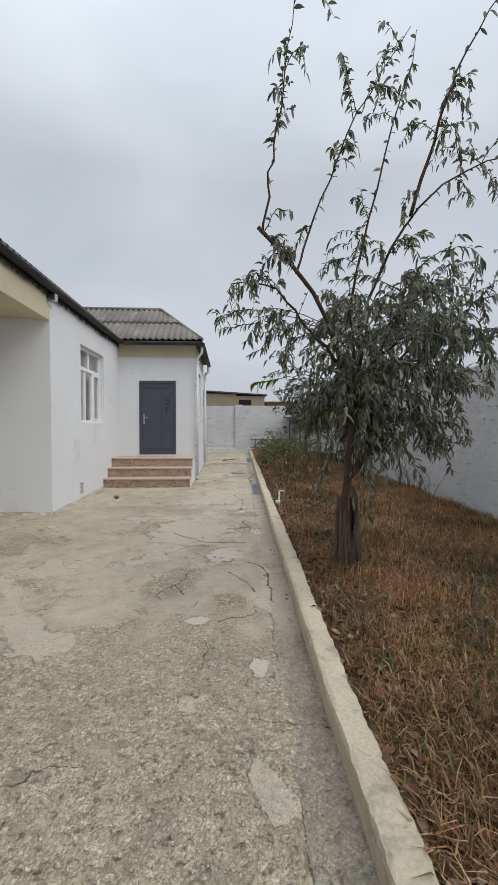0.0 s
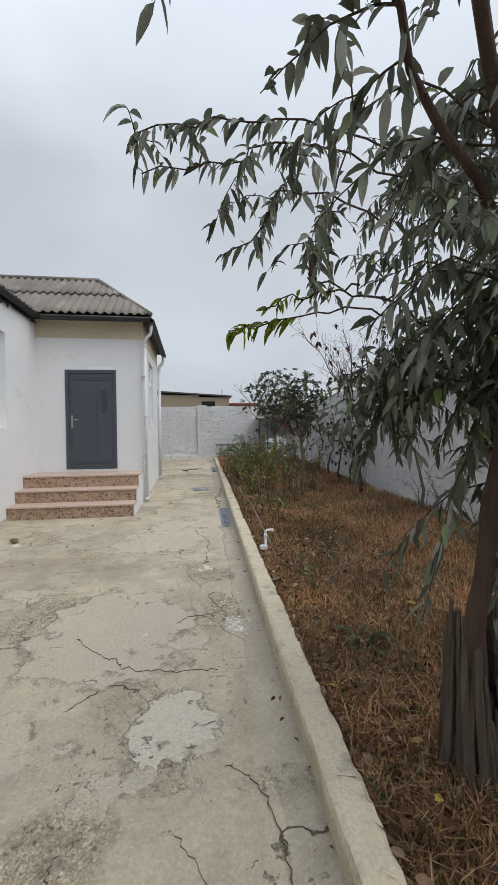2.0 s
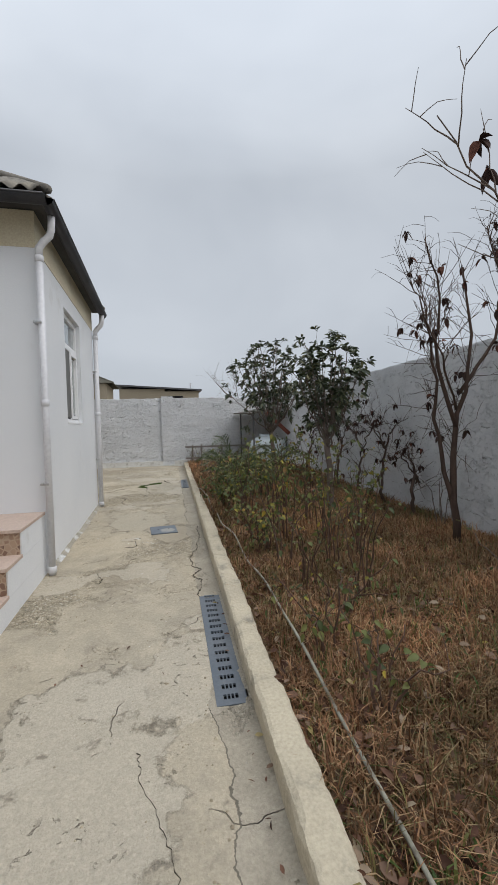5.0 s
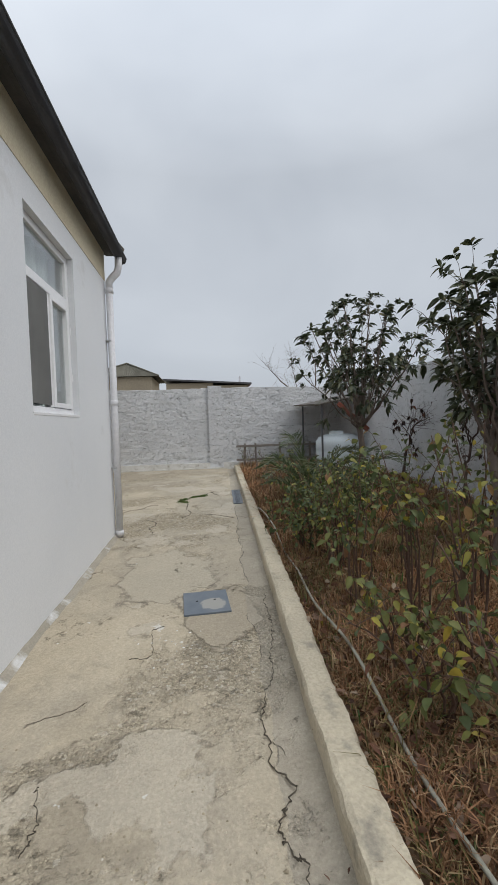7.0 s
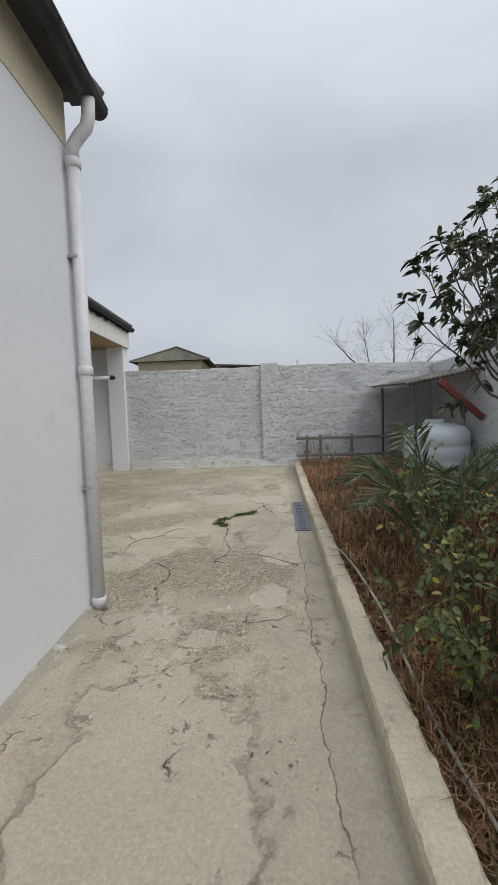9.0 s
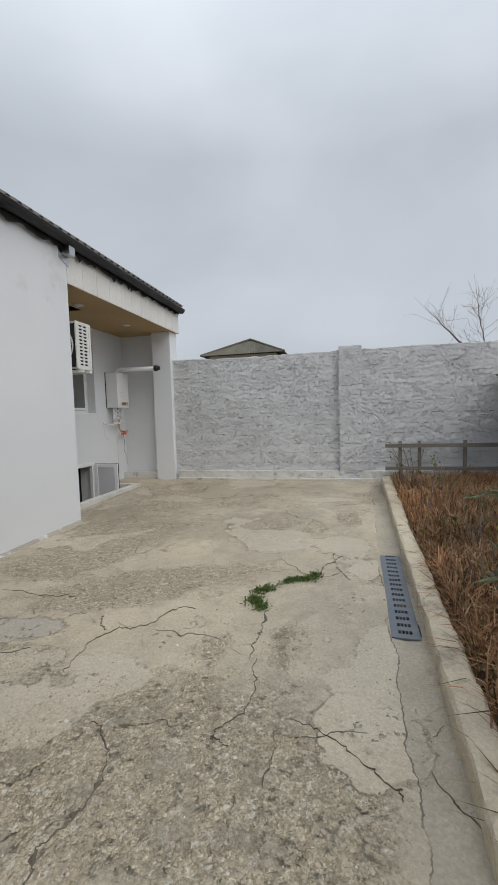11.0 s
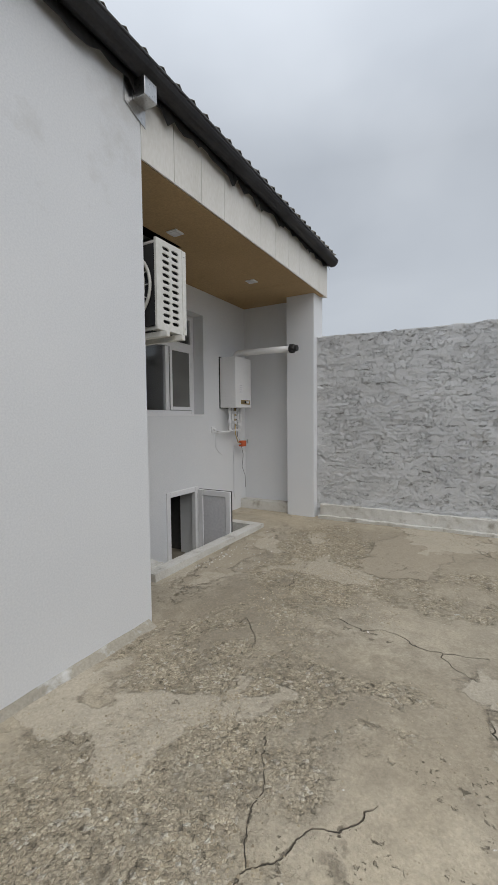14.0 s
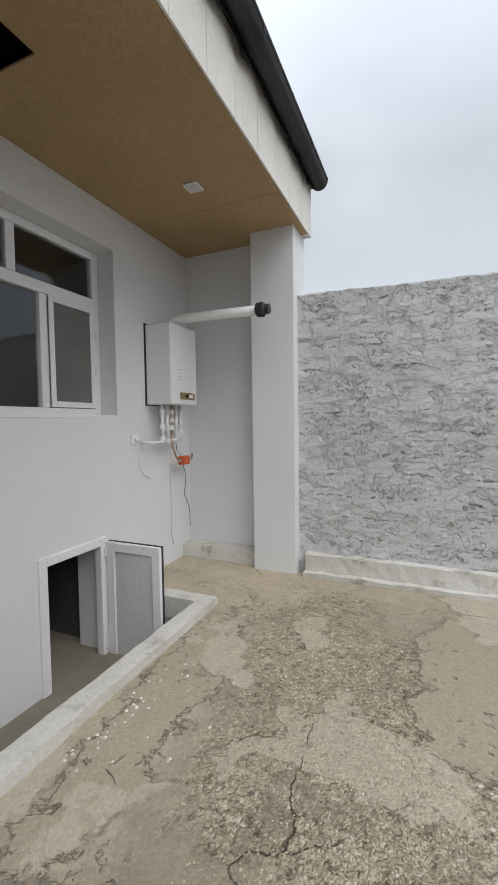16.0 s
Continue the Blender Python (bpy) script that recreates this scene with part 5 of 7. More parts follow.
def gas_boiler():
    x1, y0, y1, z0, z1 = -4.19, 23.0, 23.46, 1.745, 2.49
    b = empty("gas_boiler", "white wall-hung gas boiler with flue and water pipes", "boiler", (RX, 23.23, z0))

    def add(nm, bm, mat, lab="", smooth=False):
        return under(part(nm, bm, mat, b, lab, smooth), b)
    add("casing", boxes((RX + 0.006, x1, y0, y1, z0, z1), bevel=0.010), M_BOILER)
    add("back_plate", boxes((RX, RX + 0.006, y0 - 0.012, y1 + 0.012, z0 - 0.008, z1 + 0.012)), M_BLACK)
    sticker = add("sticker", boxes((x1, x1 + 0.003, y0 + 0.10, y0 + 0.20, z0 + 0.20, z0 + 0.36)), M_PVC, "pale label with small grey lines")
    for k in range(4):
        part("label_bar", boxes((x1 + 0.003, x1 + 0.005, y0 + 0.115, y0 + 0.185, z0 + 0.225 + k * 0.032, z0 + 0.237 + k * 0.032)), M_PIPE, sticker)
    panel = add("control_panel", boxes((x1, x1 + 0.006, y0 + 0.15, y1 - 0.05, z0 + 0.05, z0 + 0.115), bevel=0.002), M_COPPER, "beige control strip")
    part("knob", tube(bmesh.new(), [(x1 + 0.006, y0 + 0.26, z0 + 0.083), (x1 + 0.022, y0 + 0.26, z0 + 0.083)], 0.014, 10), M_BLACK, panel)
    part("display", boxes((x1 + 0.006, x1 + 0.009, y0 + 0.30, y0 + 0.37, z0 + 0.068, z0 + 0.098)), M_PVC, panel)
    cx, cy = RX + 0.15, 23.23
    add("flue", tube(bmesh.new(), [(cx, cy, z1 - 0.004), (cx, cy, z1 + 0.035), (cx + 0.02, cy, z1 + 0.065), (cx + 0.06, cy, z1 + 0.075), (-3.40, cy, z1 + 0.065)], 0.044, 16), M_BOILER, "white tubular flue", True)
    cap = add("flue_cap", tube(bmesh.new(), [(-3.43, cy, z1 + 0.065), (-3.42, cy, z1 + 0.065), (-3.36, cy, z1 + 0.065), (-3.345, cy, z1 + 0.065), (-3.31, cy, z1 + 0.065)], [0.046, 0.056, 0.056, 0.043, 0.043], 14), M_BLACK, "black ribbed flue cap")
    for k in range(10):
        a = math.tau * k / 10
        part("rib", tube(bmesh.new(), [(-3.425, cy + 0.056 * math.cos(a), z1 + 0.065 + 0.056 * math.sin(a)), (-3.36, cy + 0.058 * math.cos(a), z1 + 0.065 + 0.058 * math.sin(a))], 0.006, 5), M_BLACK, cap)
    for k, (y, ln) in enumerate(((23.07, 0.34), (23.15, 0.36), (23.22, 0.24), (23.30, 0.35), (23.38, 0.28))):
        x = RX + 0.13
        pp = add("water_pipe", tube(bmesh.new(), [(x, y, z0 - ln), (x, y, z0 + 0.002)], 0.018 if k != 2 else 0.010, 10), M_PVC if k != 2 else M_COPPER, "", True)
        for dz in (0.07, ln * 0.6, ln - 0.02):
            part("fitting", tube(bmesh.new(), [(x, y, z0 - dz - 0.022), (x, y, z0 - dz + 0.022)], 0.027, 10), M_PVC if k % 2 == 0 else M_PIPE, pp)
    add("water_pipe", tube(bmesh.new(), [(RX + 0.13, 23.15, z0 - 0.35), (RX + 0.13, 22.93, z0 - 0.355), (RX + 0.02, 22.88, z0 - 0.355)], 0.014, 10), M_PVC, "", True)
    add("water_pipe", tube(bmesh.new(), [(RX + 0.13, 23.20, z0 - 0.34), (RX + 0.13, 23.38, z0 - 0.345)], 0.014, 10), M_PVC, "", True)
    add("gas_hose", tube(bmesh.new(), [(RX + 0.13, 23.22, z0 - 0.24), (RX + 0.14, 23.21, z0 - 0.40), (RX + 0.15, 23.27, z0 - 0.53), (RX + 0.14, 23.36, z0 - 0.56)], 0.009, 8), M_COPPER, "braided gas hose", True)
    add("gas_valve", boxes((RX + 0.10, RX + 0.18, 23.36, 23.47, z0 - 0.60, z0 - 0.51), bevel=0.01), M_ORANGE, "orange gas shut-off valve")
    add("gas_pipe", tube(bmesh.new(), [(RX + 0.14, 23.30, z0 - 0.555), (RX + 0.14, 23.56, z0 - 0.555), (RX + 0.14, 23.58, z0 - 0.50)], 0.012, 8), M_METAL, "", True)
    add("wire", tube(bmesh.new(), [(RX + 0.02, 23.42, z0), (RX + 0.03, 23.45, z0 - 0.45), (RX + 0.02, 23.55, z0 - 0.52), (RX + 0.03, 23.62, z0 - 0.75), (RX + 0.02, 23.60, z0 - 0.95), (RX + 0.03, 23.68, z0 - 1.1), (RX + 0.03, 23.69, z0 - 1.30)], 0.003, 5), M_BLACK, "thin black wire")


gas_boiler()


def socket_with_lead():
    s = empty("wall_socket", "white wall socket with a plug and loose lead", "socket", (RX, 22.80, 1.42))
    under(part("plate", boxes((RX, RX + 0.012, 22.76, 22.85, 1.38, 1.47), bevel=0.004), M_PVC, s), s)
    under(part("plug", tube(bmesh.new(), [(RX + 0.012, 22.82, 1.425), (RX + 0.045, 22.82, 1.425)], 0.02, 12), M_PVC, s, smooth=True), s)
    under(part("lead", tube(bmesh.new(), [(RX + 0.04, 22.82, 1.41), (RX + 0.035, 22.83, 1.30), (RX + 0.01, 22.87, 1.15), (RX + 0.006, 22.95, 1.08), (RX + 0.006, 23.02, 1.05)], 0.004, 6), M_PVC, s, smooth=True), s)
    w = tube(bmesh.new(), [(RX + 0.006, 23.36, 1.15), (RX + 0.006, 23.37, 0.7), (RX + 0.006, 23.36, 0.42), (RX + 0.006, 23.40, 0.30)], 0.004, 6)
    tagged(part("wall_cable", w, M_PIPE, smooth=True), "thin grey cable running down the porch wall", "cable")


socket_with_lead()


def ceiling_lamp(x, y):
    l = empty("ceiling_lamp", "small square white ceiling lamp, unlit", "lamp", (x, y, 3.36), group="porch ceiling lamps")
    under(part("housing", boxes((x - 0.062, x + 0.062, y - 0.062, y + 0.062, 3.346, 3.3598), bevel=0.006), M_PVC, l), l)
    under(part("diffuser", boxes((x - 0.048, x + 0.048, y - 0.048, y + 0.048, 3.341, 3.346), bevel=0.003), M_PIPE, l), l)


ceiling_lamp(-3.68, 22.6)
ceiling_lamp(-3.62, 21.0)


def basement_hatch():
    y0, y1, z0, z1 = HATCH
    h = empty("basement_hatch", "low white plastic basement hatch, its panelled door open", "hatch", (RX, y0, z0), kind="structure")

    def add(nm, bm, mat, lab=""):
        return under(part(nm, bm, mat, h, lab), h)
    f, a, b = 0.06, RX - 0.05, RX + 0.018
    add("hatch_frame", boxes((a, b, y0 - 0.01, y0 + f, z0, z1 + 0.01), (a, b, y1 - f, y1 + 0.01, z0, z1 + 0.01), (a, b, y0 + f, y1 - f, z1 - f, z1 + 0.01), bevel=0.006), M_PVC)
    lx0, lx1, ly0, ly1, lz0, lz1 = RX + 0.03, RX + 0.55, 22.385, 22.435, -0.46, 0.61
    leaf = add("hatch_door", boxes((lx0, lx0 + 0.075, ly0, ly1, lz0, lz1), (lx1 - 0.075, lx1, ly0, ly1, lz0, lz1), (lx0 + 0.075, lx1 - 0.075, ly0, ly1, lz1 - 0.075, lz1), (lx0 + 0.075, lx1 - 0.075, ly0, ly1, lz0, lz0 + 0.075), bevel=0.006), M_PVC)
    part("door_panel", boxes((lx0 + 0.07, lx1 - 0.07, ly0 + 0.015, ly1 - 0.012, lz0 + 0.07, lz1 - 0.07)), M_PIPE, leaf)
    part("seal", boxes((lx1, lx1 + 0.007, ly0 + 0.03, ly1 - 0.004, lz0, lz1 + 0.006), (lx0, lx1, ly0 + 0.03, ly1 - 0.004, lz1, lz1 + 0.006)), M_BLACK, leaf)
    for z in (lz0 + 0.2, lz1 - 0.12):
        part("hinge", tube(bmesh.new(), [(RX + 0.028, ly0 - 0.008, z), (RX + 0.028, ly0 - 0.008, z + 0.07)], 0.009, 8), M_PVC, leaf)


basement_hatch()
x0, x1, y0, y1 = PIT
setting("pit_lining", boxes((x1 - 0.02, x1 + 0.03, y0 - 0.04, y1 + 0.04, -0.9, 0.10), (x0, x1 - 0.02, y0 - 0.06, y0, -0.9, 0.10), (x0, x1 - 0.02, y1, y1 + 0.05, -0.9, 0.10), (x0 - 0.3, x1, y0, y1, -0.95, -0.90)), M_CEMENT, "cement lining of the basement light well", "pit")
pk = pier_relief(cut_box(-3.70, -3.57, 20.57, 22.67, 0.0, 0.175, 0.05), 31, 0.006)
k2 = pier_relief(cut_box(RX, -3.69, 22.53, 22.67, 0.0, 0.175, 0.05), 33, 0.006)
setting("pit_kerb_long", pk, M_CEMENT, "pale rough cement kerb around the basement light well", "kerb")
setting("pit_kerb_end", k2, M_CEMENT, "short cement kerb at the light well's end", "kerb")
setting("pit_kerb_near", pier_relief(cut_box(RX, -3.69, 20.60, 20.82, 0.0, 0.20, 0.05), 35, 0.014), M_CEMENT, "broken lumpy cement kerb beside the wall", "kerb")
tagged(part("conduit_stub", tube(bmesh.new(), [(-4.30, 20.70, 0.16), (-4.30, 20.69, 0.225), (-4.295, 20.685, 0.24)], 0.045, 14, False), M_CEMENT, smooth=True), "short broken conduit stub set in cement", "pipe stub")


# ---- drains, manhole, tap, rope ----
def drain_grate(yc):
    xc = KERB_A + KERB_B * yc - 0.118
    z = ground_z(yc) - 0.004
    L, Wd, rows = 1.52, 0.18, 16
    g = empty("drain_grate", "blue-grey slotted metal drain grate beside the kerb", "drain grate", (xc, yc, z), group="drain grates")
    g.rotation_euler = (math.atan(0.18 / 18.5), 0, -math.atan(KERB_B))
    a, b = 0.046, 0.046
    pitch = L / rows
    specs = [(-Wd / 2, -Wd / 2 + a, -L / 2, L / 2, -0.012, 0), (Wd / 2 - b, Wd / 2, -L / 2, L / 2, -0.012, 0)]
    for k in range(rows):
        y = -L / 2 + k * pitch
        specs.append((-Wd / 2 + a, Wd / 2 - b, y, y + pitch * 0.55, -0.012, 0))
        for s in range(1, 4):
            x = -Wd / 2 + a + (Wd - a - b) * s / 4
            specs.append((x - 0.0035, x + 0.0035, y + pitch * 0.55, y + pitch, -0.012, 0))
    specs.append((-Wd / 2 + a, Wd / 2 - b, L / 2 - 0.0, L / 2 + 0.012, -0.012, 0))
    part("grating", boxes(*specs), M_IRON, g)
    part("trough", boxes((-Wd / 2 + 0.01, Wd / 2 - 0.01, -L / 2 + 0.01, L / 2 - 0.01, -0.08, -0.05)), M_DARK, g, "drain trough below the slots, its shade put into the colour")
    punch(yard, xc - 0.065, xc + 0.065, yc - L / 2 + 0.03, yc + L / 2 - 0.03)


drain_grate(10.20)
drain_grate(18.47)


def manhole():
    m = empty("manhole_cover", "square blue-grey steel access plate with a pale stain", "manhole cover", (0.31, 13.50, ground_z(13.5)))
    m.rotation_euler = (math.atan(0.18 / 18.5), 0, radians(4))
    mm, nt, b = nodes_of("stained_steel_plate")
    v = coords(nt)
    n = noise_node(nt, v, 6, 5, 0.6)
    r = nt.nodes.new("ShaderNodeVectorMath")
    r.operation = "DISTANCE"
    nt.links.new(v, r.inputs[0])
    r.inputs[1].default_value = (0.06, -0.06, 0)
    stain = grey(nt, maths(nt, "ADD", r.outputs["Value"], maths(nt, "MULTIPLY", n, 0.14)), 0.17, 0.185)
    nt.links.new(mix(nt, stain, (0.33, 0.32, 0.29), mix(nt, grey(nt, n, 0.35, 0.7), (0.115, 0.14, 0.17), (0.16, 0.18, 0.20))), b.inputs["Base Color"])
    b.inputs["Roughness"].default_value = 0.5
    bump(nt, b, n, 0.2, 0.003)
    part("plate", boxes((-0.19, 0.19, -0.215, 0.215, -0.01, 0.014), bevel=0.003), mm, m)
    # flat near-black discs stand for the shaded holes
    for x in (-0.075, 0.075):
        part("lifting_hole", tube(bmesh.new(), [(x, 0.02, 0.0135), (x, 0.02, 0.0150)], 0.010, 12), M_DARK, m)


manhole()


def garden_tap():
    x, y, z = 0.96, 7.72, ground_z(7.72) - 0.06
    t = empty("garden_tap", "white plastic standpipe tap beside the kerb", "tap", (x, y, z))
    under(part("standpipe", tube(bmesh.new(), [(x, y, z), (x, y, z + 0.36)], 0.013, 10), M_PVC, t, smooth=True), t)
    under(part("elbow", tube(bmesh.new(), [(x, y, z + 0.35), (x, y, z + 0.39), (x + 0.02, y, z + 0.405), (x + 0.085, y, z + 0.405), (x + 0.095, y, z + 0.385)], 0.015, 10), M_PVC, t, smooth=True), t)
    for h in (0.06, 0.2, 0.34):
        under(part("coupling", tube(bmesh.new(), [(x, y, z + h - 0.025), (x, y, z + h + 0.025)], 0.020, 10), M_PVC, t, smooth=True), t)
    under(part("valve_body", boxes((x - 0.065, x + 0.02, y - 0.03, y + 0.03, z + 0.17, z + 0.225), bevel=0.01), M_PVC, t), t)


garden_tap()
M_HOSE = surf("faded_hose", (0.36, 0.345, 0.28), (0.22, 0.21, 0.165), 6, 60, 0.8, 0.2, 0.002, dirt=(0.09, 0.06, 0.04), dirt_at=0.54, dirt_scale=3)
rng = random.Random(3)
pts = []
for k in range(60):
    y = 8.0 + 9.0 * k / 59
    pts.append((1.15 + 0.03 * math.sin(y * 1.3) + 0.035 * math.sin(y * 0.53 + 1) + 0.012 * math.sin(y * 3.7), y, ground_z(y) + 0.125 + 0.03 * math.sin(y * 2.1) + 0.02 * math.sin(y * 4.7)))
tagged(part("garden_hose", tube(bmesh.new(), pts, 0.0095, 8), M_HOSE, smooth=True), "faded thin garden hose lying along the kerb", "hose")


def dropped_fruit():
    bm = bmesh.new()
    bmesh.ops.create_icosphere(bm, subdivisions=3, radius=0.055)
    for v in bm.verts:
        v.co *= 1 + 0.35 * noise.noise(v.co * 22)
        v.co.z *= 0.6
    bmesh.ops.translate(bm, vec=(-2.38, 8.96, ground_z(8.96) + 0.03), verts=bm.verts)
    tagged(part("clod", bm, M_SOIL, smooth=True), "small dark brown clod lying on the concrete", "clod")


dropped_fruit()

# ---- corner shed, tank, planks ----
M_RUST = surf("rusty_red_beam", (0.22, 0.06, 0.035), (0.13, 0.05, 0.035), 4, 40, 0.8, 0.3, 0.004)
M_WOOD = surf("weathered_board", (0.17, 0.15, 0.13), (0.24, 0.215, 0.19), 3, 60, 0.9, 0.5, 0.005, stretch=(0.3, 3, 3))
M_TANK = surf("pale_blue_white_plastic", (0.66, 0.72, 0.74), (0.60, 0.66, 0.68), 1.5, 30, 0.4, 0.05, 0.002, spec=0.5, dirt=(0.45, 0.47, 0.46), dirt_at=0.66)
shed = empty("lean_to_shed", "lean-to with a sagging corrugated roof on thin posts", "shed", (3.6, 22.0, 0.15))
sx = np.linspace(3.24, 4.82, 60)
verts, faces = [], []
for j, y in enumerate((20.95, 21.8, 22.7, 23.55)):
    for x in sx:
        verts.append((x, y, 1.97 + 0.19 * (x - 2.95) + 0.03 * j - 0.03 * math.sin((x - 2.95) * 1.4) + 0.022 * math.cos((y * 0 + x) * math.tau / 0.09)))
me = bpy.data.meshes.new("shed_roof")
n = len(sx)
me.from_pydata(verts, [], [[j * n + i, j * n + i + 1, (j + 1) * n + i + 1, (j + 1) * n + i] for j in range(3) for i in range(n - 1)])
me.materials.append(M_ROOF)
bm = bmesh.new()
bm.from_mesh(me)
bmesh.ops.solidify(bm, geom=bm.faces[:], thickness=0.012)
bm.to_mesh(me)
bm.free()
ro = new("shed_roof", me)
ro.parent = shed
under(ro, shed)
for x, y, h in ((3.47, 21.05, 2.03), (3.49, 23.40, 2.07)):
    under(part("post", tube(bmesh.new(), [(x, y, 0.1), (x, y, h)], 0.028, 8), M_GUTTER, shed), shed)
under(part("front_beam", boxes((3.28, 4.75, 21.02, 21.08, 1.90, 1.96), bevel=0.004, ), M_WOOD, shed), shed)
for o in shed.children:
    if o.name.startswith("front_beam"):
        for v in o.data.vertices:
            v.co.z += 0.19 * (v.co.x - 2.95)

tank = empty("water_tank", "large pale blue-white plastic water tank under the lean-to", "water tank", (4.0, 21.6, 0.15))
prof = [(0.05, 0.15), (0.60, 0.15), (0.66, 0.20), (0.67, 0.40), (0.655, 0.43), (0.67, 0.46), (0.67, 0.70), (0.655, 0.73), (0.67, 0.76), (0.66, 0.98), (0.58, 1.10), (0.40, 1.17), (0.22, 1.20)]
bm = bmesh.new()
rings = [[bm.verts.new((4.10 + 0.98 * r * math.cos(a), 21.6 + 0.98 * r * math.sin(a), z)) for a in [math.tau * k / 40 for k in range(40)]] for r, z in prof]
for a, b in zip(rings, rings[1:]):
    for j in range(40):
        bm.faces.new((a[j], a[(j + 1) % 40], b[(j + 1) % 40], b[j]))
bm.faces.new(rings[-1])
under(part("tank_body", bm, M_TANK, tank, smooth=True), tank)
under(part("tank_lid", tube(bmesh.new(), [(4.0, 21.5, 1.17), (4.0, 21.5, 1.27), (4.0, 21.5, 1.28)], [0.20, 0.20, 0.17], 24), M_TANK, tank), tank)
bm = boxes((-0.06, 0.06, -0.04, 0.04, -0.55, 0.55), bevel=0.006)
bmesh.ops.transform(bm, matrix=pose(4.28, 20.88, 1.66, 0, -48, 0), verts=bm.verts)
tagged(part("leaning_beam", bm, M_RUST), "rusty dark-red beam propped under the lean-to roof", "beam")

rack = empty("plank_rail", "weathered plank rail on short posts along the wall", "rail", (2.5, 23.4, 0.1))
for z in (0.84, 0.40):
    under(part("plank", boxes((1.27, 4.0, 23.34, 23.40, z - 0.04, z + 0.03), bevel=0.004), M_WOOD, rack), rack)
for x in (1.55, 1.90, 2.7, 3.7):
    under(part("rail_post", boxes((x - 0.03, x + 0.03, 23.40, 23.45, 0.05, 0.92), bevel=0.004), M_WOOD, rack), rack)

# ---- neighbours beyond the wall ----
M_TAN = surf("tan_render", (0.34, 0.29, 0.21), (0.28, 0.24, 0.18), 0.5, 10, 0.9, 0.2, 0.01)
M_FARROOF = surf("far_dull_roof", (0.10, 0.095, 0.072), (0.15, 0.14, 0.11), 0.7, 6, 0.9, 0.3, 0.01, stretch=(3, 1, 1))
house = empty("neighbour_house", "neighbour's house with a weathered grey-brown hip roof", "house", (-5.45, 41, -0.3))
HX, HY, HZ, HW = -5.30, 41.0, 6.16, 2.5
under(part("wall", boxes((HX - HW + 0.5, HX + HW - 0.5, HY - 2.3, HY + 2.3, -0.3, 4.95)), M_TAN, house), house)
ribs = bmesh.new()
N = 60
for s in range(4):
    a0, a1 = math.pi / 2 * s - 3 * math.pi / 4, math.pi / 2 * s - math.pi / 4
    c0, c1 = Vector((HX + HW * math.copysign(1, math.cos(a0)), HY + HW * math.copysign(1, math.sin(a0)), 4.95)), Vector((HX + HW * math.copysign(1, math.cos(a1)), HY + HW * math.copysign(1, math.sin(a1)), 4.95))
    apex = Vector((HX, HY, HZ))
    low = [ribs.verts.new(c0.lerp(c1, k / N) + Vector((0, 0, 0.05 * (k % 2)))) for k in range(N + 1)]
    top = [ribs.verts.new(apex.lerp(c0.lerp(c1, k / N), 0.03) + Vector((0, 0, 0.0))) for k in range(N + 1)]
    for k in range(N):
        ribs.faces.new((low[k], low[k + 1], top[k + 1], top[k]))
under(part("roof", ribs, M_FARROOF, house), house)
hips = bmesh.new()
for sxn in (-1, 1):
    for syn in (-1, 1):
        tube(hips, [(HX, HY, HZ + 0.05), (HX + sxn * HW, HY + syn * HW, 5.0)], 0.06, 6)
under(part("hip_caps", hips, M_FARROOF, house), house)

row = empty("long_outbuilding", "long low tan outbuilding with a dark flat roof edge", "building", (0.5, 52, -0.3))
ROWX = (-3.4, 4.4)
under(part("wall", boxes((ROWX[0], ROWX[1], 50, 55, -0.3, 5.35)), M_TAN, row), row)
bm = boxes((ROWX[0] - 0.3, ROWX[1] + 0.3, 49.7, 55.3, 5.45, 5.60))
for v in bm.verts:
    v.co.z -= 0.06 * (v.co.x - ROWX[0])
    v.co.z += 0.42
under(part("roof", bm, M_GUTTER, row), row)
under(part("wall", boxes((ROWX[0], 1.0, 50, 55, 5.35, 5.6)), M_TAN, row), row)
w = under(part("window", boxes((1.2, 2.9, 49.96, 50.0, 4.2, 4.95)), M_TAN, row, "small dark window"), row)
part("pane", boxes((1.3, 2.8, 49.93, 49.96, 4.28, 4.88)), M_DARK, w)
under(part("chimney", boxes((3.6, 3.75, 51, 51.15, 5.2, 6.3)), M_PIPE, row), row)
red = empty("red_roofed_hut", "small hut with a dull red roof beyond the wall", "hut", (6.5, 52, -0.3))
under(part("wall", boxes((4.8, 8.2, 52, 55, -0.3, 4.55)), M_TAN, red), red)
under(part("roof", boxes((4.6, 8.4, 51.6, 55.2, 4.55, 4.80), bevel=0.03), M_RUST, red), red)


# ---- plants ----
M_BARK = surf("dark_brown_bark", (0.058, 0.038, 0.030), (0.10, 0.066, 0.050), 6, 50, 0.9, 0.9, 0.010, stretch=(3, 3, 0.5))
M_STUMP = surf("grey_split_stump_bark", (0.17, 0.135, 0.108), (0.085, 0.065, 0.052), 7, 60, 0.95, 1.0, 0.02, stretch=(6, 6, 0.3))
M_TWIG = surf("grey_brown_twig", (0.13, 0.10, 0.085), (0.19, 0.155, 0.13), 8, 60, 0.9, 0.4, 0.004)
M_REDTWIG = surf("reddish_stem", (0.085, 0.052, 0.038), (0.13, 0.08, 0.058), 8, 60, 0.85, 0.3, 0.003)
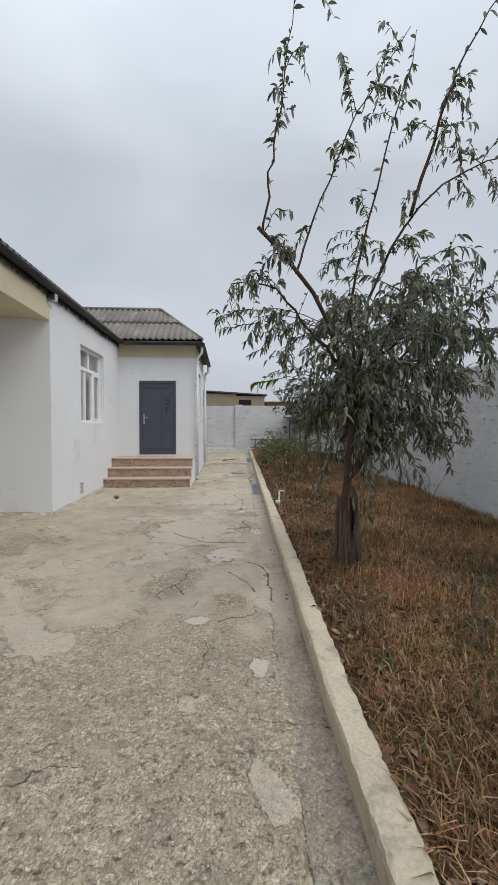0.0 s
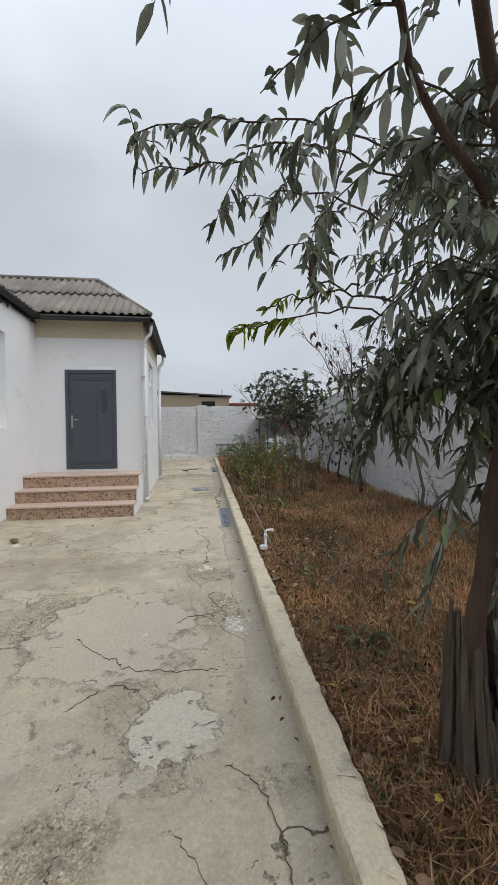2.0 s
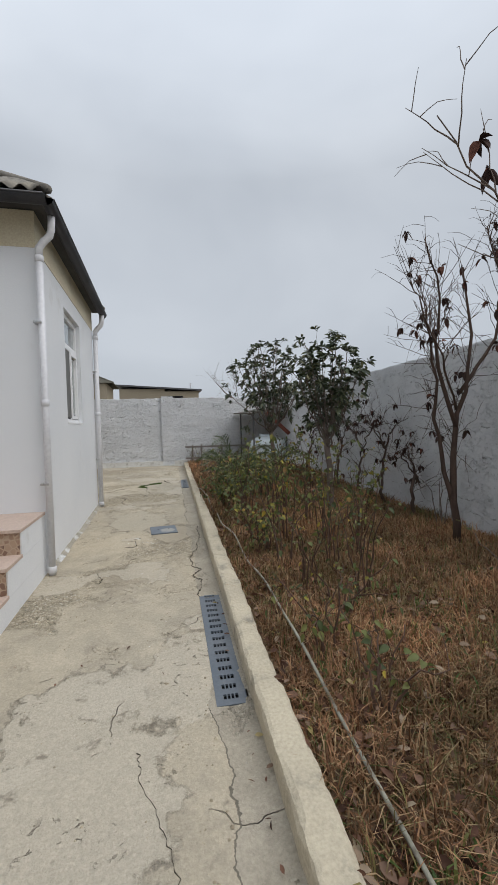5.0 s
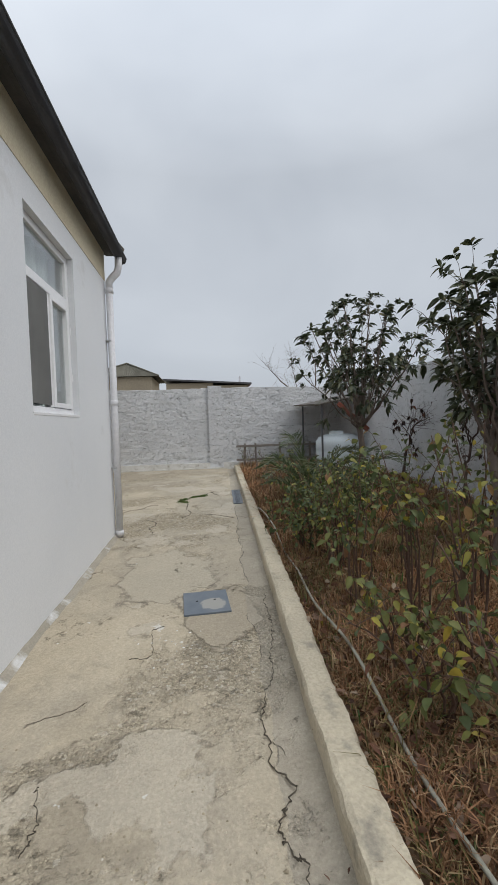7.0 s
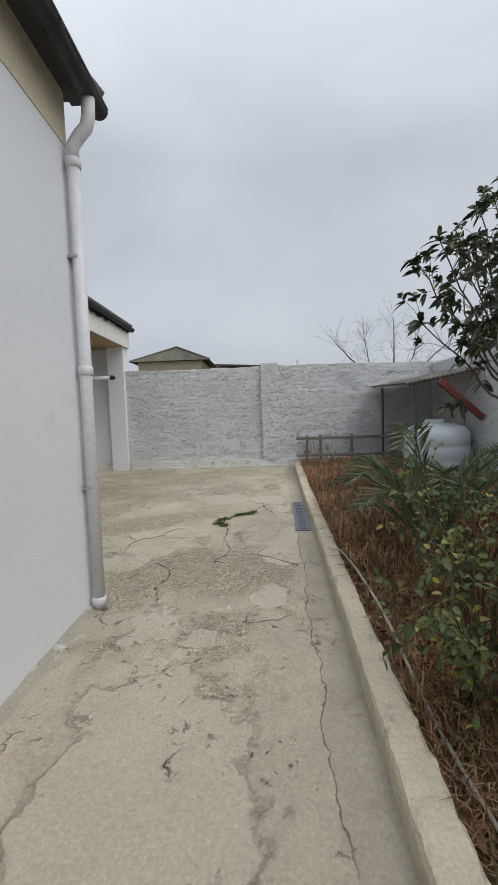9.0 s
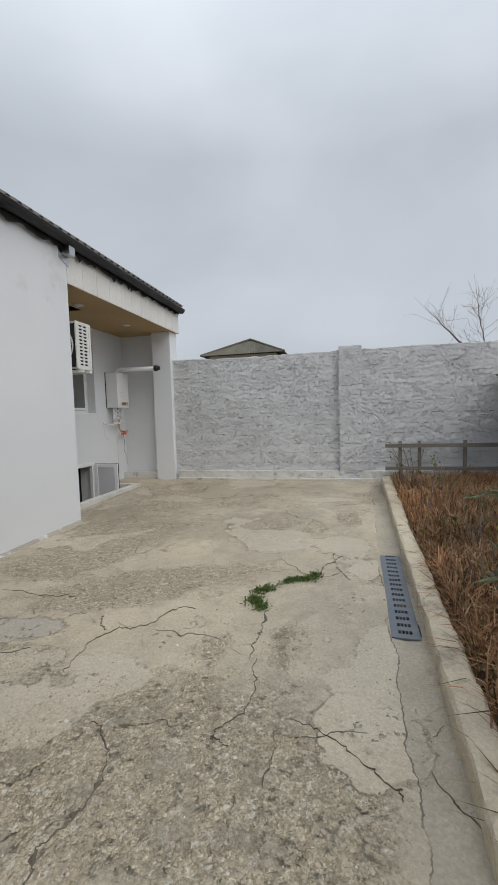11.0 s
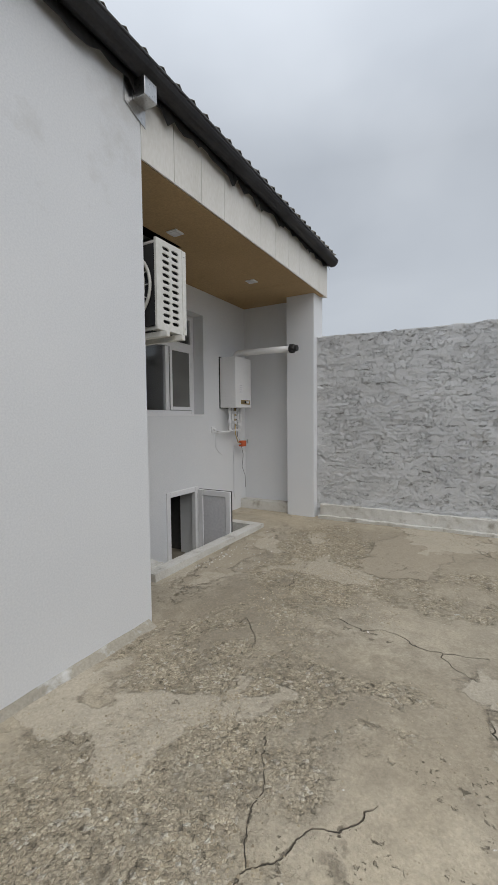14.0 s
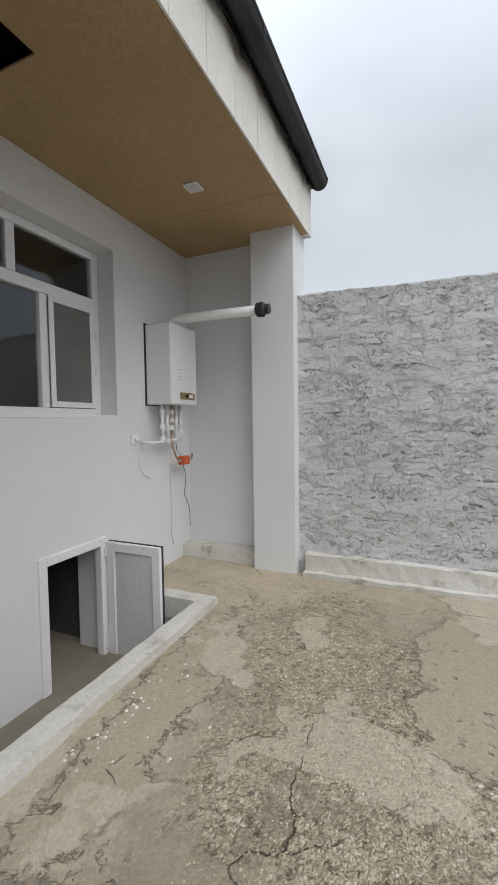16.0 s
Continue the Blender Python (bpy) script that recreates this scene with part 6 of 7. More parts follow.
M_OLEASTER = leafy("grey_green_narrow_leaf", [(0.0, (0.07, 0.082, 0.052)), (0.45, (0.13, 0.145, 0.10)), (0.75, (0.25, 0.265, 0.215)), (0.93, (0.36, 0.375, 0.33)), (1.0, (0.18, 0.25, 0.06))], 0.5, 0.32)
M_YOUNG = leafy("fresh_green_leaf", [(0.0, (0.115, 0.15, 0.02)), (1.0, (0.23, 0.27, 0.035))], 0.5, 0.4)
M_LOQUAT = leafy("dark_leathery_leaf", [(0.0, (0.028, 0.038, 0.020)), (0.6, (0.058, 0.074, 0.036)), (0.88, (0.115, 0.13, 0.065)), (1.0, (0.16, 0.14, 0.07))], 0.42, 0.15, 0.5)
M_ROSE = leafy("yellowing_green_leaf", [(0.0, (0.065, 0.088, 0.032)), (0.40, (0.125, 0.155, 0.05)), (0.72, (0.20, 0.205, 0.06)), (0.86, (0.38, 0.33, 0.05)), (0.92, (0.48, 0.35, 0.06)), (0.96, (0.26, 0.14, 0.06)), (1.0, (0.20, 0.085, 0.05))], 0.5, 0.35)
M_GREENBUSH = leafy("dull_green_leaf", [(0.0, (0.055, 0.08, 0.03)), (0.55, (0.105, 0.14, 0.05)), (0.85, (0.20, 0.22, 0.07)), (1.0, (0.38, 0.33, 0.07))], 0.5, 0.3)
M_PALM = leafy("grey_green_palm_leaflet", [(0.0, (0.065, 0.09, 0.045)), (0.7, (0.12, 0.155, 0.075)), (1.0, (0.24, 0.23, 0.12))], 0.5, 0.25)
M_DRYGRASS = leafy("withered_grass", [(0.0, (0.075, 0.042, 0.025)), (0.38, (0.255, 0.130, 0.069)), (0.72, (0.41, 0.235, 0.128)), (0.92, (0.50, 0.36, 0.21)), (0.985, (0.10, 0.11, 0.04)), (1.0, (0.08, 0.12, 0.03))], 0.85, 0.2, 0.15, 0.95)
M_LITTER = leafy("dead_leaf", [(0.0, (0.05, 0.028, 0.02)), (0.5, (0.17, 0.085, 0.055)), (0.85, (0.30, 0.21, 0.15)), (0.96, (0.42, 0.34, 0.24)), (1.0, (0.45, 0.36, 0.06))], 0.85, 0.15, 0.2)
M_DRYCLUSTER = leafy("shrivelled_dark_leaf", [(0.0, (0.025, 0.016, 0.014)), (0.7, (0.06, 0.035, 0.028)), (1.0, (0.15, 0.06, 0.04))], 0.85, 0.1, 0.2)
M_WEED = leafy("fresh_weed_blade", [(0.0, (0.05, 0.10, 0.02)), (0.7, (0.10, 0.16, 0.04)), (1.0, (0.20, 0.20, 0.06))], 0.5, 0.3)


def leaf_mesh(name, base, way, length, width, mat, parent=None, droop=0.35, fold=0.25, seed=0, face=None):
    """Folded, drooping leaves: one island of four triangles' worth for each base point."""
    rg = np.random.default_rng(seed)
    base, way = np.asarray(base, float), np.asarray(way, float)
    n = len(base)
    way = way / np.maximum(np.linalg.norm(way, axis=1, keepdims=True), 1e-9)
    length = np.broadcast_to(np.asarray(length, float), (n,))[:, None]
    width = np.broadcast_to(np.asarray(width, float), (n,))[:, None]
    ref = rg.normal(size=(n, 3)) + (np.array([0, 0, 1.5]) if face is None else np.asarray(face))
    side = np.cross(way, ref)
    side /= np.maximum(np.linalg.norm(side, axis=1, keepdims=True), 1e-9)
    up = np.cross(side, way)
    sag = np.zeros((n, 3))
    sag[:, 2] = -droop
    rowsv = [base]
    h = up * width * fold
    for f, w, k in ((0.22, 0.40, 0.05), (0.48, 0.50, 0.22), (0.76, 0.33, 0.55)):
        p = base + way * length * f + sag * length * k
        rowsv += [p - side * width * w + h * w * 2, p, p + side * width * w + h * w * 2]
    rowsv.append(base + way * length * 0.98 + sag * length * 0.95)
    V = np.stack(rowsv, 1).reshape(-1, 3)
    T = [(0, 2, 1), (0, 3, 2), (7, 8, 10), (8, 9, 10)]
    for r in (1, 4):
        T += [(r, r + 1, r + 4), (r, r + 4, r + 3), (r + 1, r + 2, r + 5), (r + 1, r + 5, r + 4)]
    F = (np.arange(n)[:, None, None] * 11 + np.array(T)[None]).reshape(-1, 3)
    return quads(name, V, F, mat, parent, True)


def smooth_line(pts, n):
    """n points along a soft curve through pts."""
    P = np.asarray(pts, float)
    if len(P) == 2:
        return P[0] + (P[1] - P[0]) * np.linspace(0, 1, n)[:, None]
    Q = np.vstack([2 * P[0] - P[1], P, 2 * P[-1] - P[-2]])
    out = []
    for t in np.linspace(0, len(P) - 1 - 1e-6, n):
        i, f = int(t), t - int(t)
        a, b, c, d = Q[i:i + 4]
        out.append(0.5 * (2 * b + (c - a) * f + (2 * a - 5 * b + 4 * c - d) * f * f + (3 * b - a - 3 * c + d) * f ** 3))
    return np.array(out)


def jitter(line, amount, rg):
    off = rg.normal(size=line.shape) * amount
    off[0] = off[-1] = 0
    return line + off


class Plant:
    """Gathers a plant's woody tubes and its leaves, then links them as parts of one thing."""

    def __init__(self, name, label, category, at, seed, group=""):
        self.root = empty(name, label, category, at, group)
        self.wood, self.rg = bmesh.new(), np.random.default_rng(seed)
        self.base, self.way, self.size = [], [], []

    def limb(self, pts, r0, r1, n=10, rough=0.01, seg=7):
        line = jitter(smooth_line(pts, n), rough, self.rg)
        tube(self.wood, [tuple(p) for p in line], list(np.linspace(r0, r1, n)), seg)
        return line

    def shoots(self, line, count, length, r, spread=1.0, rise=0.3, droop=0.5, start=0.15, n=7, away=None):
        """Thin shoots off a limb; gives their lines."""
        made = []
        for _ in range(count):
            t = self.rg.uniform(start, 1.0) * (len(line) - 1)
            i = min(int(t), len(line) - 2)
            p = line[i] + (line[i + 1] - line[i]) * (t - i)
            d = line[i + 1] - line[i]
            d = d / (np.linalg.norm(d) + 1e-9)
            v = self.rg.normal(size=3) * spread + d * 0.6 + np.array([0, 0, rise])
            if away is not None:
                v = v + (p - np.asarray(away)) * 0.5
            v /= np.linalg.norm(v)
            L = length * self.rg.uniform(0.45, 1.25)
            q = [p, p + v * L * 0.5 + np.array([0, 0, 0.02]), p + v * L + np.array([0, 0, -droop * L])]
            ln = jitter(smooth_line(q, n), 0.012 * L, self.rg)
            tube(self.wood, [tuple(x) for x in ln], list(np.linspace(r, r * 0.35, n)), 5, False)
            made.append(ln)
        return made

    def leaves_on(self, line, step, size, start=0.1, out=0.8, down=0.3, var=0.35):
        L = np.linalg.norm(np.diff(line, axis=0), axis=1).sum()
        for t in np.arange(start, 1.0, step / max(L, 1e-6)):
            f = t * (len(line) - 1)
            i = min(int(f), len(line) - 2)
            p = line[i] + (line[i + 1] - line[i]) * (f - i)
            d = line[i + 1] - line[i]
            d = d / (np.linalg.norm(d) + 1e-9)
            v = self.rg.normal(size=3) * out + d * 0.7 + np.array([0, 0, -down])
            self.base.append(p)
            self.way.append(v)
            self.size.append(size * self.rg.uniform(1 - var, 1 + var))

    def whorl(self, p, d, count, size):
        d = np.asarray(d, float)
        d = d / np.linalg.norm(d)
        for k in range(count):
            v = self.rg.normal(size=3)
            v = v - d * v.dot(d)
            v /= np.linalg.norm(v)
            self.base.append(np.asarray(p) + d * self.rg.uniform(-0.05, 0.02))
            self.way.append(v * self.rg.uniform(0.6, 1.0) + d * self.rg.uniform(0.2, 0.9))
            self.size.append(size * self.rg.uniform(0.6, 1.2))

    def done(self, wood_mat, leaf_mat, ratio, wood_name="trunk", leaf_name="crown", droop=0.4, fold=0.25):
        w = part(wood_name, self.wood, wood_mat, self.root, smooth=True)
        under(w, self.root)
        if self.base:
            s = np.array(self.size)
            c = leaf_mesh(leaf_name, self.base, self.way, s, s * ratio, leaf_mat, self.root, droop, fold, 7)
            under(c, self.root)
        return self.root


# the grey-green tree by the kerb
def oleaster_tree():
    g = 0.0
    t = Plant("oleaster_tree", "grey-green narrow-leaved tree growing from an old stump", "tree", (1.30, 4.42, g), 101)
    trunk = t.limb([(1.33, 4.47, -0.03), (1.27, 4.40, 0.55), (1.27, 4.35, 0.95), (1.29, 4.27, 1.5), (1.33, 4.22, 2.0)], 0.048, 0.030, 14, 0.006, 10)
    fork = t.limb([(1.28, 4.34, 0.98), (1.45, 4.40, 1.16), (1.53, 4.42, 1.36), (1.60, 4.50, 1.8), (1.85, 4.6, 2.3)], 0.042, 0.02, 10, 0.008, 9)
    cut = t.limb([(1.29, 4.27, 1.5), (1.12, 4.05, 2.1), (0.78, 3.78, 2.72), (0.25, 3.50, 3.17)], 0.024, 0.017, 10, 0.008, 8)
    up = [((0.29, 3.52, 3.13), (0.34, 3.44, 3.5), (0.42, 3.38, 4.0), (0.52, 3.3, 4.9)),
          ((0.60, 3.68, 2.86), (0.78, 3.66, 3.4), (1.08, 3.55, 4.1), (1.50, 3.45, 4.8)),
          ((1.33, 4.22, 2.0), (1.42, 4.05, 2.8), (1.72, 3.9, 3.5), (2.35, 3.8, 3.95), (3.05, 3.75, 3.95)),
          ((1.33, 4.22, 2.0), (1.22, 4.15, 2.7), (1.34, 4.05, 3.4), (1.55, 3.95, 4.3), (1.75, 3.9, 5.2)),
          ((1.60, 4.5, 1.8), (1.9, 4.4, 2.3), (2.4, 4.35, 2.75), (3.05, 4.4, 3.0)),
          ((1.85, 4.6, 2.3), (2.0, 4.9, 2.7), (2.35, 5.2, 3.1), (2.9, 5.4, 3.5)),
          ((1.33, 4.22, 2.0), (1.45, 4.6, 2.5), (1.42, 5.0, 2.9), (1.35, 5.4, 3.1)),
          ((1.29, 4.27, 1.6), (1.05, 4.52, 2.02), (0.77, 4.65, 2.16), (0.58, 4.53, 2.17)),
          ((1.29, 4.27, 1.55), (1.35, 3.9, 2.0), (1.38, 3.5, 2.35), (1.35, 3.1, 2.65)),
          ((1.12, 4.05, 2.1), (0.75, 3.9, 2.45), (0.38, 3.7, 2.75), (0.02, 3.56, 2.72)),
          ((1.60, 4.5, 1.8), (1.95, 4.55, 1.95), (2.3, 4.6, 2.05), (2.55, 4.6, 1.9)),
          ((1.72, 3.9, 3.5), (1.9, 3.8, 4.2), (2.1, 3.7, 4.8), (2.5, 3.6, 5.5)),
          ((1.53, 4.42, 1.36), (1.8, 4.5, 1.62), (2.1, 4.5, 1.58), (2.35, 4.45, 1.25)),
          ((1.29, 4.27, 1.5), (1.18, 4.5, 1.76), (1.05, 4.6, 1.8), (0.96, 4.66, 1.62)),
          ((1.33, 4.22, 2.0), (1.6, 3.95, 2.3), (2.0, 3.8, 2.45), (2.45, 3.7, 2.3)),
          ((1.02, 4.68, 2.06), (0.81, 4.74, 2.10), (0.50, 4.77, 2.05), (0.27, 4.84, 2.01)),
          ((0.85, 4.62, 2.18), (0.68, 4.65, 2.15), (0.42, 4.65, 2.07)),
          ((0.59, 4.53, 2.18), (0.65, 4.58, 2.36), (0.72, 4.63, 2.54), (0.88, 4.6, 3.0)),
          ((1.10, 4.42, 2.62), (0.51, 4.5, 2.78), (0.22, 4.5, 2.77), (-0.12, 4.5, 2.68)),
          ((1.00, 4.5, 2.60), (0.51, 4.55, 2.73), (0.27, 4.55, 2.64), (-0.10, 4.55, 2.56)),
          ((0.95, 4.6, 2.45), (0.72, 4.7, 2.61), (0.52, 4.7, 2.61), (0.42, 4.7, 2.46), (0.24, 4.7, 2.32))]
    young = [[], [], []]
    bare = {0: (5, 0.3), 1: (8, 0.4), 2: (12, 0.45), 3: (9, 0.45), 4: (24, 0.5), 5: (24, 0.5), 7: (3, 0.2), 9: (7, 0.3), 11: (6, 0.45), 12: (30, 0.4), 13: (26, 0.28), 15: (0, 0.0), 16: (0, 0.0), 17: (3, 0.2), 18: (2, 0.08), 19: (2, 0.08), 20: (2, 0.08)}
    for k, pts in enumerate(up):
        line = t.limb(pts, 0.009 if k in (7, 17) else 0.005 if k > 14 else 0.011 if k in (0, 1) else 0.018, 0.003, 14, 0.012, 6)
        mark = len(t.base)
        count, L = bare.get(k, (34, 0.55))
        for s in t.shoots(line, count, L, 0.0045, 0.9, 0.15, 0.22, 0.2):
            t.leaves_on(s, 0.021, 0.066, 0.08, 0.8, 0.45)
            for s2 in t.shoots(s, 2, 0.24, 0.0028, 0.9, 0.1, 0.25, 0.3, 5):
                t.leaves_on(s2, 0.025, 0.068, 0.1, 0.8, 0.4)
        t.leaves_on(line, 0.07 if k > 1 else 0.12, 0.075 if k not in (15, 16) else 0.05, 0.3 if k not in (15, 16) else 0.6, 0.9, 0.5)
        if k > 17:
            t.leaves_on(line, 0.030, 0.066, 0.25, 0.8, 0.5)
        if k in (15, 16):
            t.leaves_on(line, 0.015, 0.072 if k == 15 else 0.055, 0.58 if k == 15 else 0.4, 0.7, 0.5)
            young = [young[0] + t.base[mark:], young[1] + t.way[mark:], young[2] + t.size[mark:]]
            t.base, t.way, t.size = t.base[:mark], t.way[:mark], t.size[:mark]
    for base, n, L in ((fork, 44, 0.6), (trunk[9:], 44, 0.7), (cut[:6], 30, 0.55), (cut[6:], 9, 0.32)):
        for s in t.shoots(base, n, L, 0.005, 1.1, 0.1, 0.45, 0.35):
            t.leaves_on(s, 0.024, 0.078, 0.1, 0.8, 0.6)
    root = t.done(M_BARK, M_OLEASTER, 0.35, droop=0.5)
    s = np.array(young[2])
    under(leaf_mesh("young_sprig", young[0], young[1], s, s * 0.34, M_YOUNG, root, 0.35, 0.25, 9), root)["label"] = "sprig of fresh bright green leaves"
    # old split stump round the foot: fibrous slabs of uneven height, open where it has split
    bm = bmesh.new()
    rg = np.random.default_rng(5)
    n = 46
    for j in range(n):
        a = math.tau * (j + rg.uniform(-0.25, 0.25)) / n
        split = math.exp(-((a - 4.9) / 0.35) ** 2)
        top = (0.57 + 0.06 * math.sin(a * 2 + 1) + 0.22 * rg.random() ** 3 + (0.12 if 3.6 < a < 4.3 else 0.0)) * (1 - 0.55 * split)
        r0, w = 0.132 + 0.012 * math.sin(a * 5) + 0.012 * rg.random(), 0.009 + 0.016 * rg.random() ** 2
        line, rad = [], []
        for f in np.linspace(0, 1, 9):
            r = r0 * (1.12 - 0.42 * f ** 0.55) * (1 + 0.05 * math.sin(a * 7 + f * 4))
            tw = a + 0.10 * f + 0.11 * math.sin(f * 4 + j * 2.3)
            line.append((1.33 - 0.03 * f + r * math.cos(tw), 4.46 + r * math.sin(tw), -0.07 + f * (top + 0.06)))
            rad.append(w * (1.15 - 0.5 * f ** 3))
        tube(bm, line, rad, 5)
    core = [(1.33, 4.46, -0.08), (1.32, 4.46, 0.18), (1.31, 4.46, 0.36)]
    tube(bm, core, [0.115, 0.10, 0.075], 20)
    under(part("stump", bm, M_STUMP, root, "old grey split stump", False), root)


oleaster_tree()


def loquat(at, height, radius, seed, low, whorls, label):
    x, y = at
    g = ground_z(y) + 0.05
    t = Plant("loquat_tree", label, "tree", (x, y, g), seed, "loquat trees")
    rg = t.rg
    trunk = t.limb([(x, y, g - 0.05), (x + 0.03, y, g + 0.6), (x - 0.02, y + 0.05, low)], 0.06, 0.045, 9, 0.006, 9)
    cz = (low + height) / 2 + 0.15
    n = max(10, whorls // 14)
    for k in range(n):
        a = math.tau * k * 0.381966 + rg.uniform(-0.3, 0.3)
        rr = radius * math.sqrt((k + 0.7) / n)
        end = (x + rr * math.cos(a), y + rr * math.sin(a), height - 0.1 - (height - cz) * (rr / radius) ** 2 * rg.uniform(0.6, 1.7))
        foot = trunk[-1 - int(rg.integers(0, 2))]
        mid = (x + 0.45 * rr * math.cos(a), y + 0.45 * rr * math.sin(a), foot[2] + 0.42 * (end[2] - foot[2]))
        line = t.limb([tuple(foot), mid, end], 0.016, 0.005, 10, 0.022, 6)
        t.whorl(line[-1], line[-1] - line[-2], 13, 0.15)
        for s in t.shoots(line, 10, 0.30, 0.004, 0.9, 0.4, 0.0, 0.42, 5, (x, y, cz - 0.4)):
            t.whorl(s[-1], s[-1] - s[-2] + np.array([0, 0, 0.02]), 11, 0.125)
    return t.done(M_TWIG, M_LOQUAT, 0.34, droop=0.42, fold=0.18)


loquat((2.92, 16.7), 3.66, 1.05, 11, 1.62, 380, "loquat tree with whorls of dark leathery leaves, grey forked trunk")
loquat((3.02, 13.6), 3.02, 0.62, 12, 1.3, 290, "upright loquat tree with dense drooping dark leaves")


def bare_tree(name, label, at, limbs, twig, seed, fruit=0, mat=None, length=0.55, group=""):
    t = Plant(name, label, "tree", at, seed, group)
    ends = []
    for pts, r0, r1 in limbs:
        line = t.limb(pts, r0, r1, 12, 0.018, 7)
        for s in t.shoots(line, twig, length, 0.0045, 0.8, 0.55, -0.1, 0.3, 6):
            ends.append(s)
            for s2 in t.shoots(s, 2, length * 0.5, 0.003, 0.9, 0.3, 0.1, 0.3, 5):
                ends.append(s2)
    for k in range(fruit):
        s = ends[int(t.rg.integers(len(ends)))]
        p = s[int(t.rg.integers(2, len(s)))]
        for _ in range(5):
            t.base.append(p)
            t.way.append(t.rg.normal(size=3) + np.array([0, 0, -0.8]))
            t.size.append(0.075 * t.rg.uniform(0.6, 1.2))
    return t.done(mat or M_TWIG, M_DRYCLUSTER, 0.6, leaf_name="dry_leaves", droop=0.6)


PX, PY = 3.80, 11.55
bare_tree("persimmon_tree", "bare persimmon tree with a few shrivelled dark leaves and fruit", (PX, PY, 0.1), [
    (((PX, PY, 0.05), (PX - 0.05, PY, 0.8), (PX + 0.02, PY, 1.5), (PX + 0.15, PY - 0.05, 2.3), (PX + 0.10, PY, 3.4)), 0.05, 0.010),
    (((PX - 0.04, PY, 0.5), (PX - 0.18, PY + 0.05, 1.3), (PX - 0.30, PY, 2.1), (PX - 0.55, PY - 0.1, 3.0)), 0.032, 0.008),
    (((PX, PY, 1.5), (PX - 0.25, PY, 2.3), (PX - 0.2, PY, 2.9), (PX - 0.4, PY, 3.7)), 0.028, 0.007),
    (((PX + 0.05, PY, 1.9), (PX + 0.4, PY - 0.1, 2.5), (PX + 0.5, PY - 0.15, 3.2), (PX + 0.45, PY, 3.9)), 0.024, 0.006),
    (((PX, PY, 1.7), (PX - 0.5, PY - 0.3, 2.5), (PX - 0.8, PY - 0.3, 3.1)), 0.015, 0.004)], 34, 21, 46, M_BARK, 0.5)
bare_tree("bare_sapling", "thin bare leaning sapling beside the garden wall", (3.99, 9.40, 0.10), [
    (((3.99, 9.40, 0.04), (3.98, 9.40, 0.68), (3.61, 9.45, 1.60), (3.18, 9.45, 2.06), (3.22, 9.40, 3.02)), 0.030, 0.006),
    (((3.61, 9.45, 1.60), (3.75, 9.40, 2.06), (3.85, 9.35, 2.73), (3.85, 9.30, 3.59)), 0.018, 0.005),
    (((3.61, 9.45, 1.60), (3.87, 9.30, 2.13), (4.12, 9.25, 2.74), (4.33, 9.20, 3.35)), 0.016, 0.004),
    (((3.18, 9.45, 2.06), (2.47, 9.20, 2.31), (2.09, 9.10, 2.70), (1.73, 9.10, 3.12)), 0.012, 0.003)], 13, 22, 8, M_TWIG, 0.45)
bare_tree("fig_tree", "bare pale-limbed tree standing beyond the boundary wall", (4.6, 27.0, -0.3), [
    (((4.6, 27, -0.3), (4.6, 27, 1.6), (4.2, 27, 2.6), (3.4, 27, 3.3), (2.9, 27, 3.9)), 0.07, 0.008),
    (((4.6, 27, 1.5), (4.8, 27, 2.6), (4.9, 27, 3.4), (4.9, 27, 4.5)), 0.05, 0.008),
    (((4.6, 27, 1.7), (5.3, 27, 2.6), (6.1, 27, 3.2), (6.9, 27, 3.9)), 0.05, 0.008),
    (((4.2, 27, 2.6), (4.0, 27, 3.4), (3.9, 27, 4.2)), 0.022, 0.007),
    (((5.3, 27, 2.6), (5.6, 27, 3.5), (5.8, 27, 4.3)), 0.022, 0.007)], 26, 23, 0, M_TWIG, 0.7)


def vine(y, seed, h):
    x = garden_wall_x(y) - 0.18
    rg = np.random.default_rng(seed)
    g = ground_z(y) + 0.05
    limbs = [(((x - 0.1, y, g - 0.03), (x - 0.2, y - 0.05, g + 0.3), (x - 0.1, y + 0.05, g + 0.65), (x, y + 0.1, g + h)), 0.032, 0.018)]
    for k in range(3):
        dy = rg.uniform(-0.9, 0.9)
        limbs.append((((x, y + 0.1, g + h), (x - 0.1, y + 0.4 * dy, g + h + 0.35), (x - 0.05, y + dy, g + h + rg.uniform(0.3, 0.6))), 0.014, 0.005))
    bare_tree("grape_vine", "leafless old grape vine with shrivelled dark clusters", (x, y, g), limbs, 9, seed, 20, M_BARK, 0.5, "grape vines")


for k, (y, h) in enumerate(((12.9, 0.55), (13.9, 1.0), (14.8, 0.9), (15.9, 1.0), (18.0, 0.9))):
    vine(y, 40 + k, h)


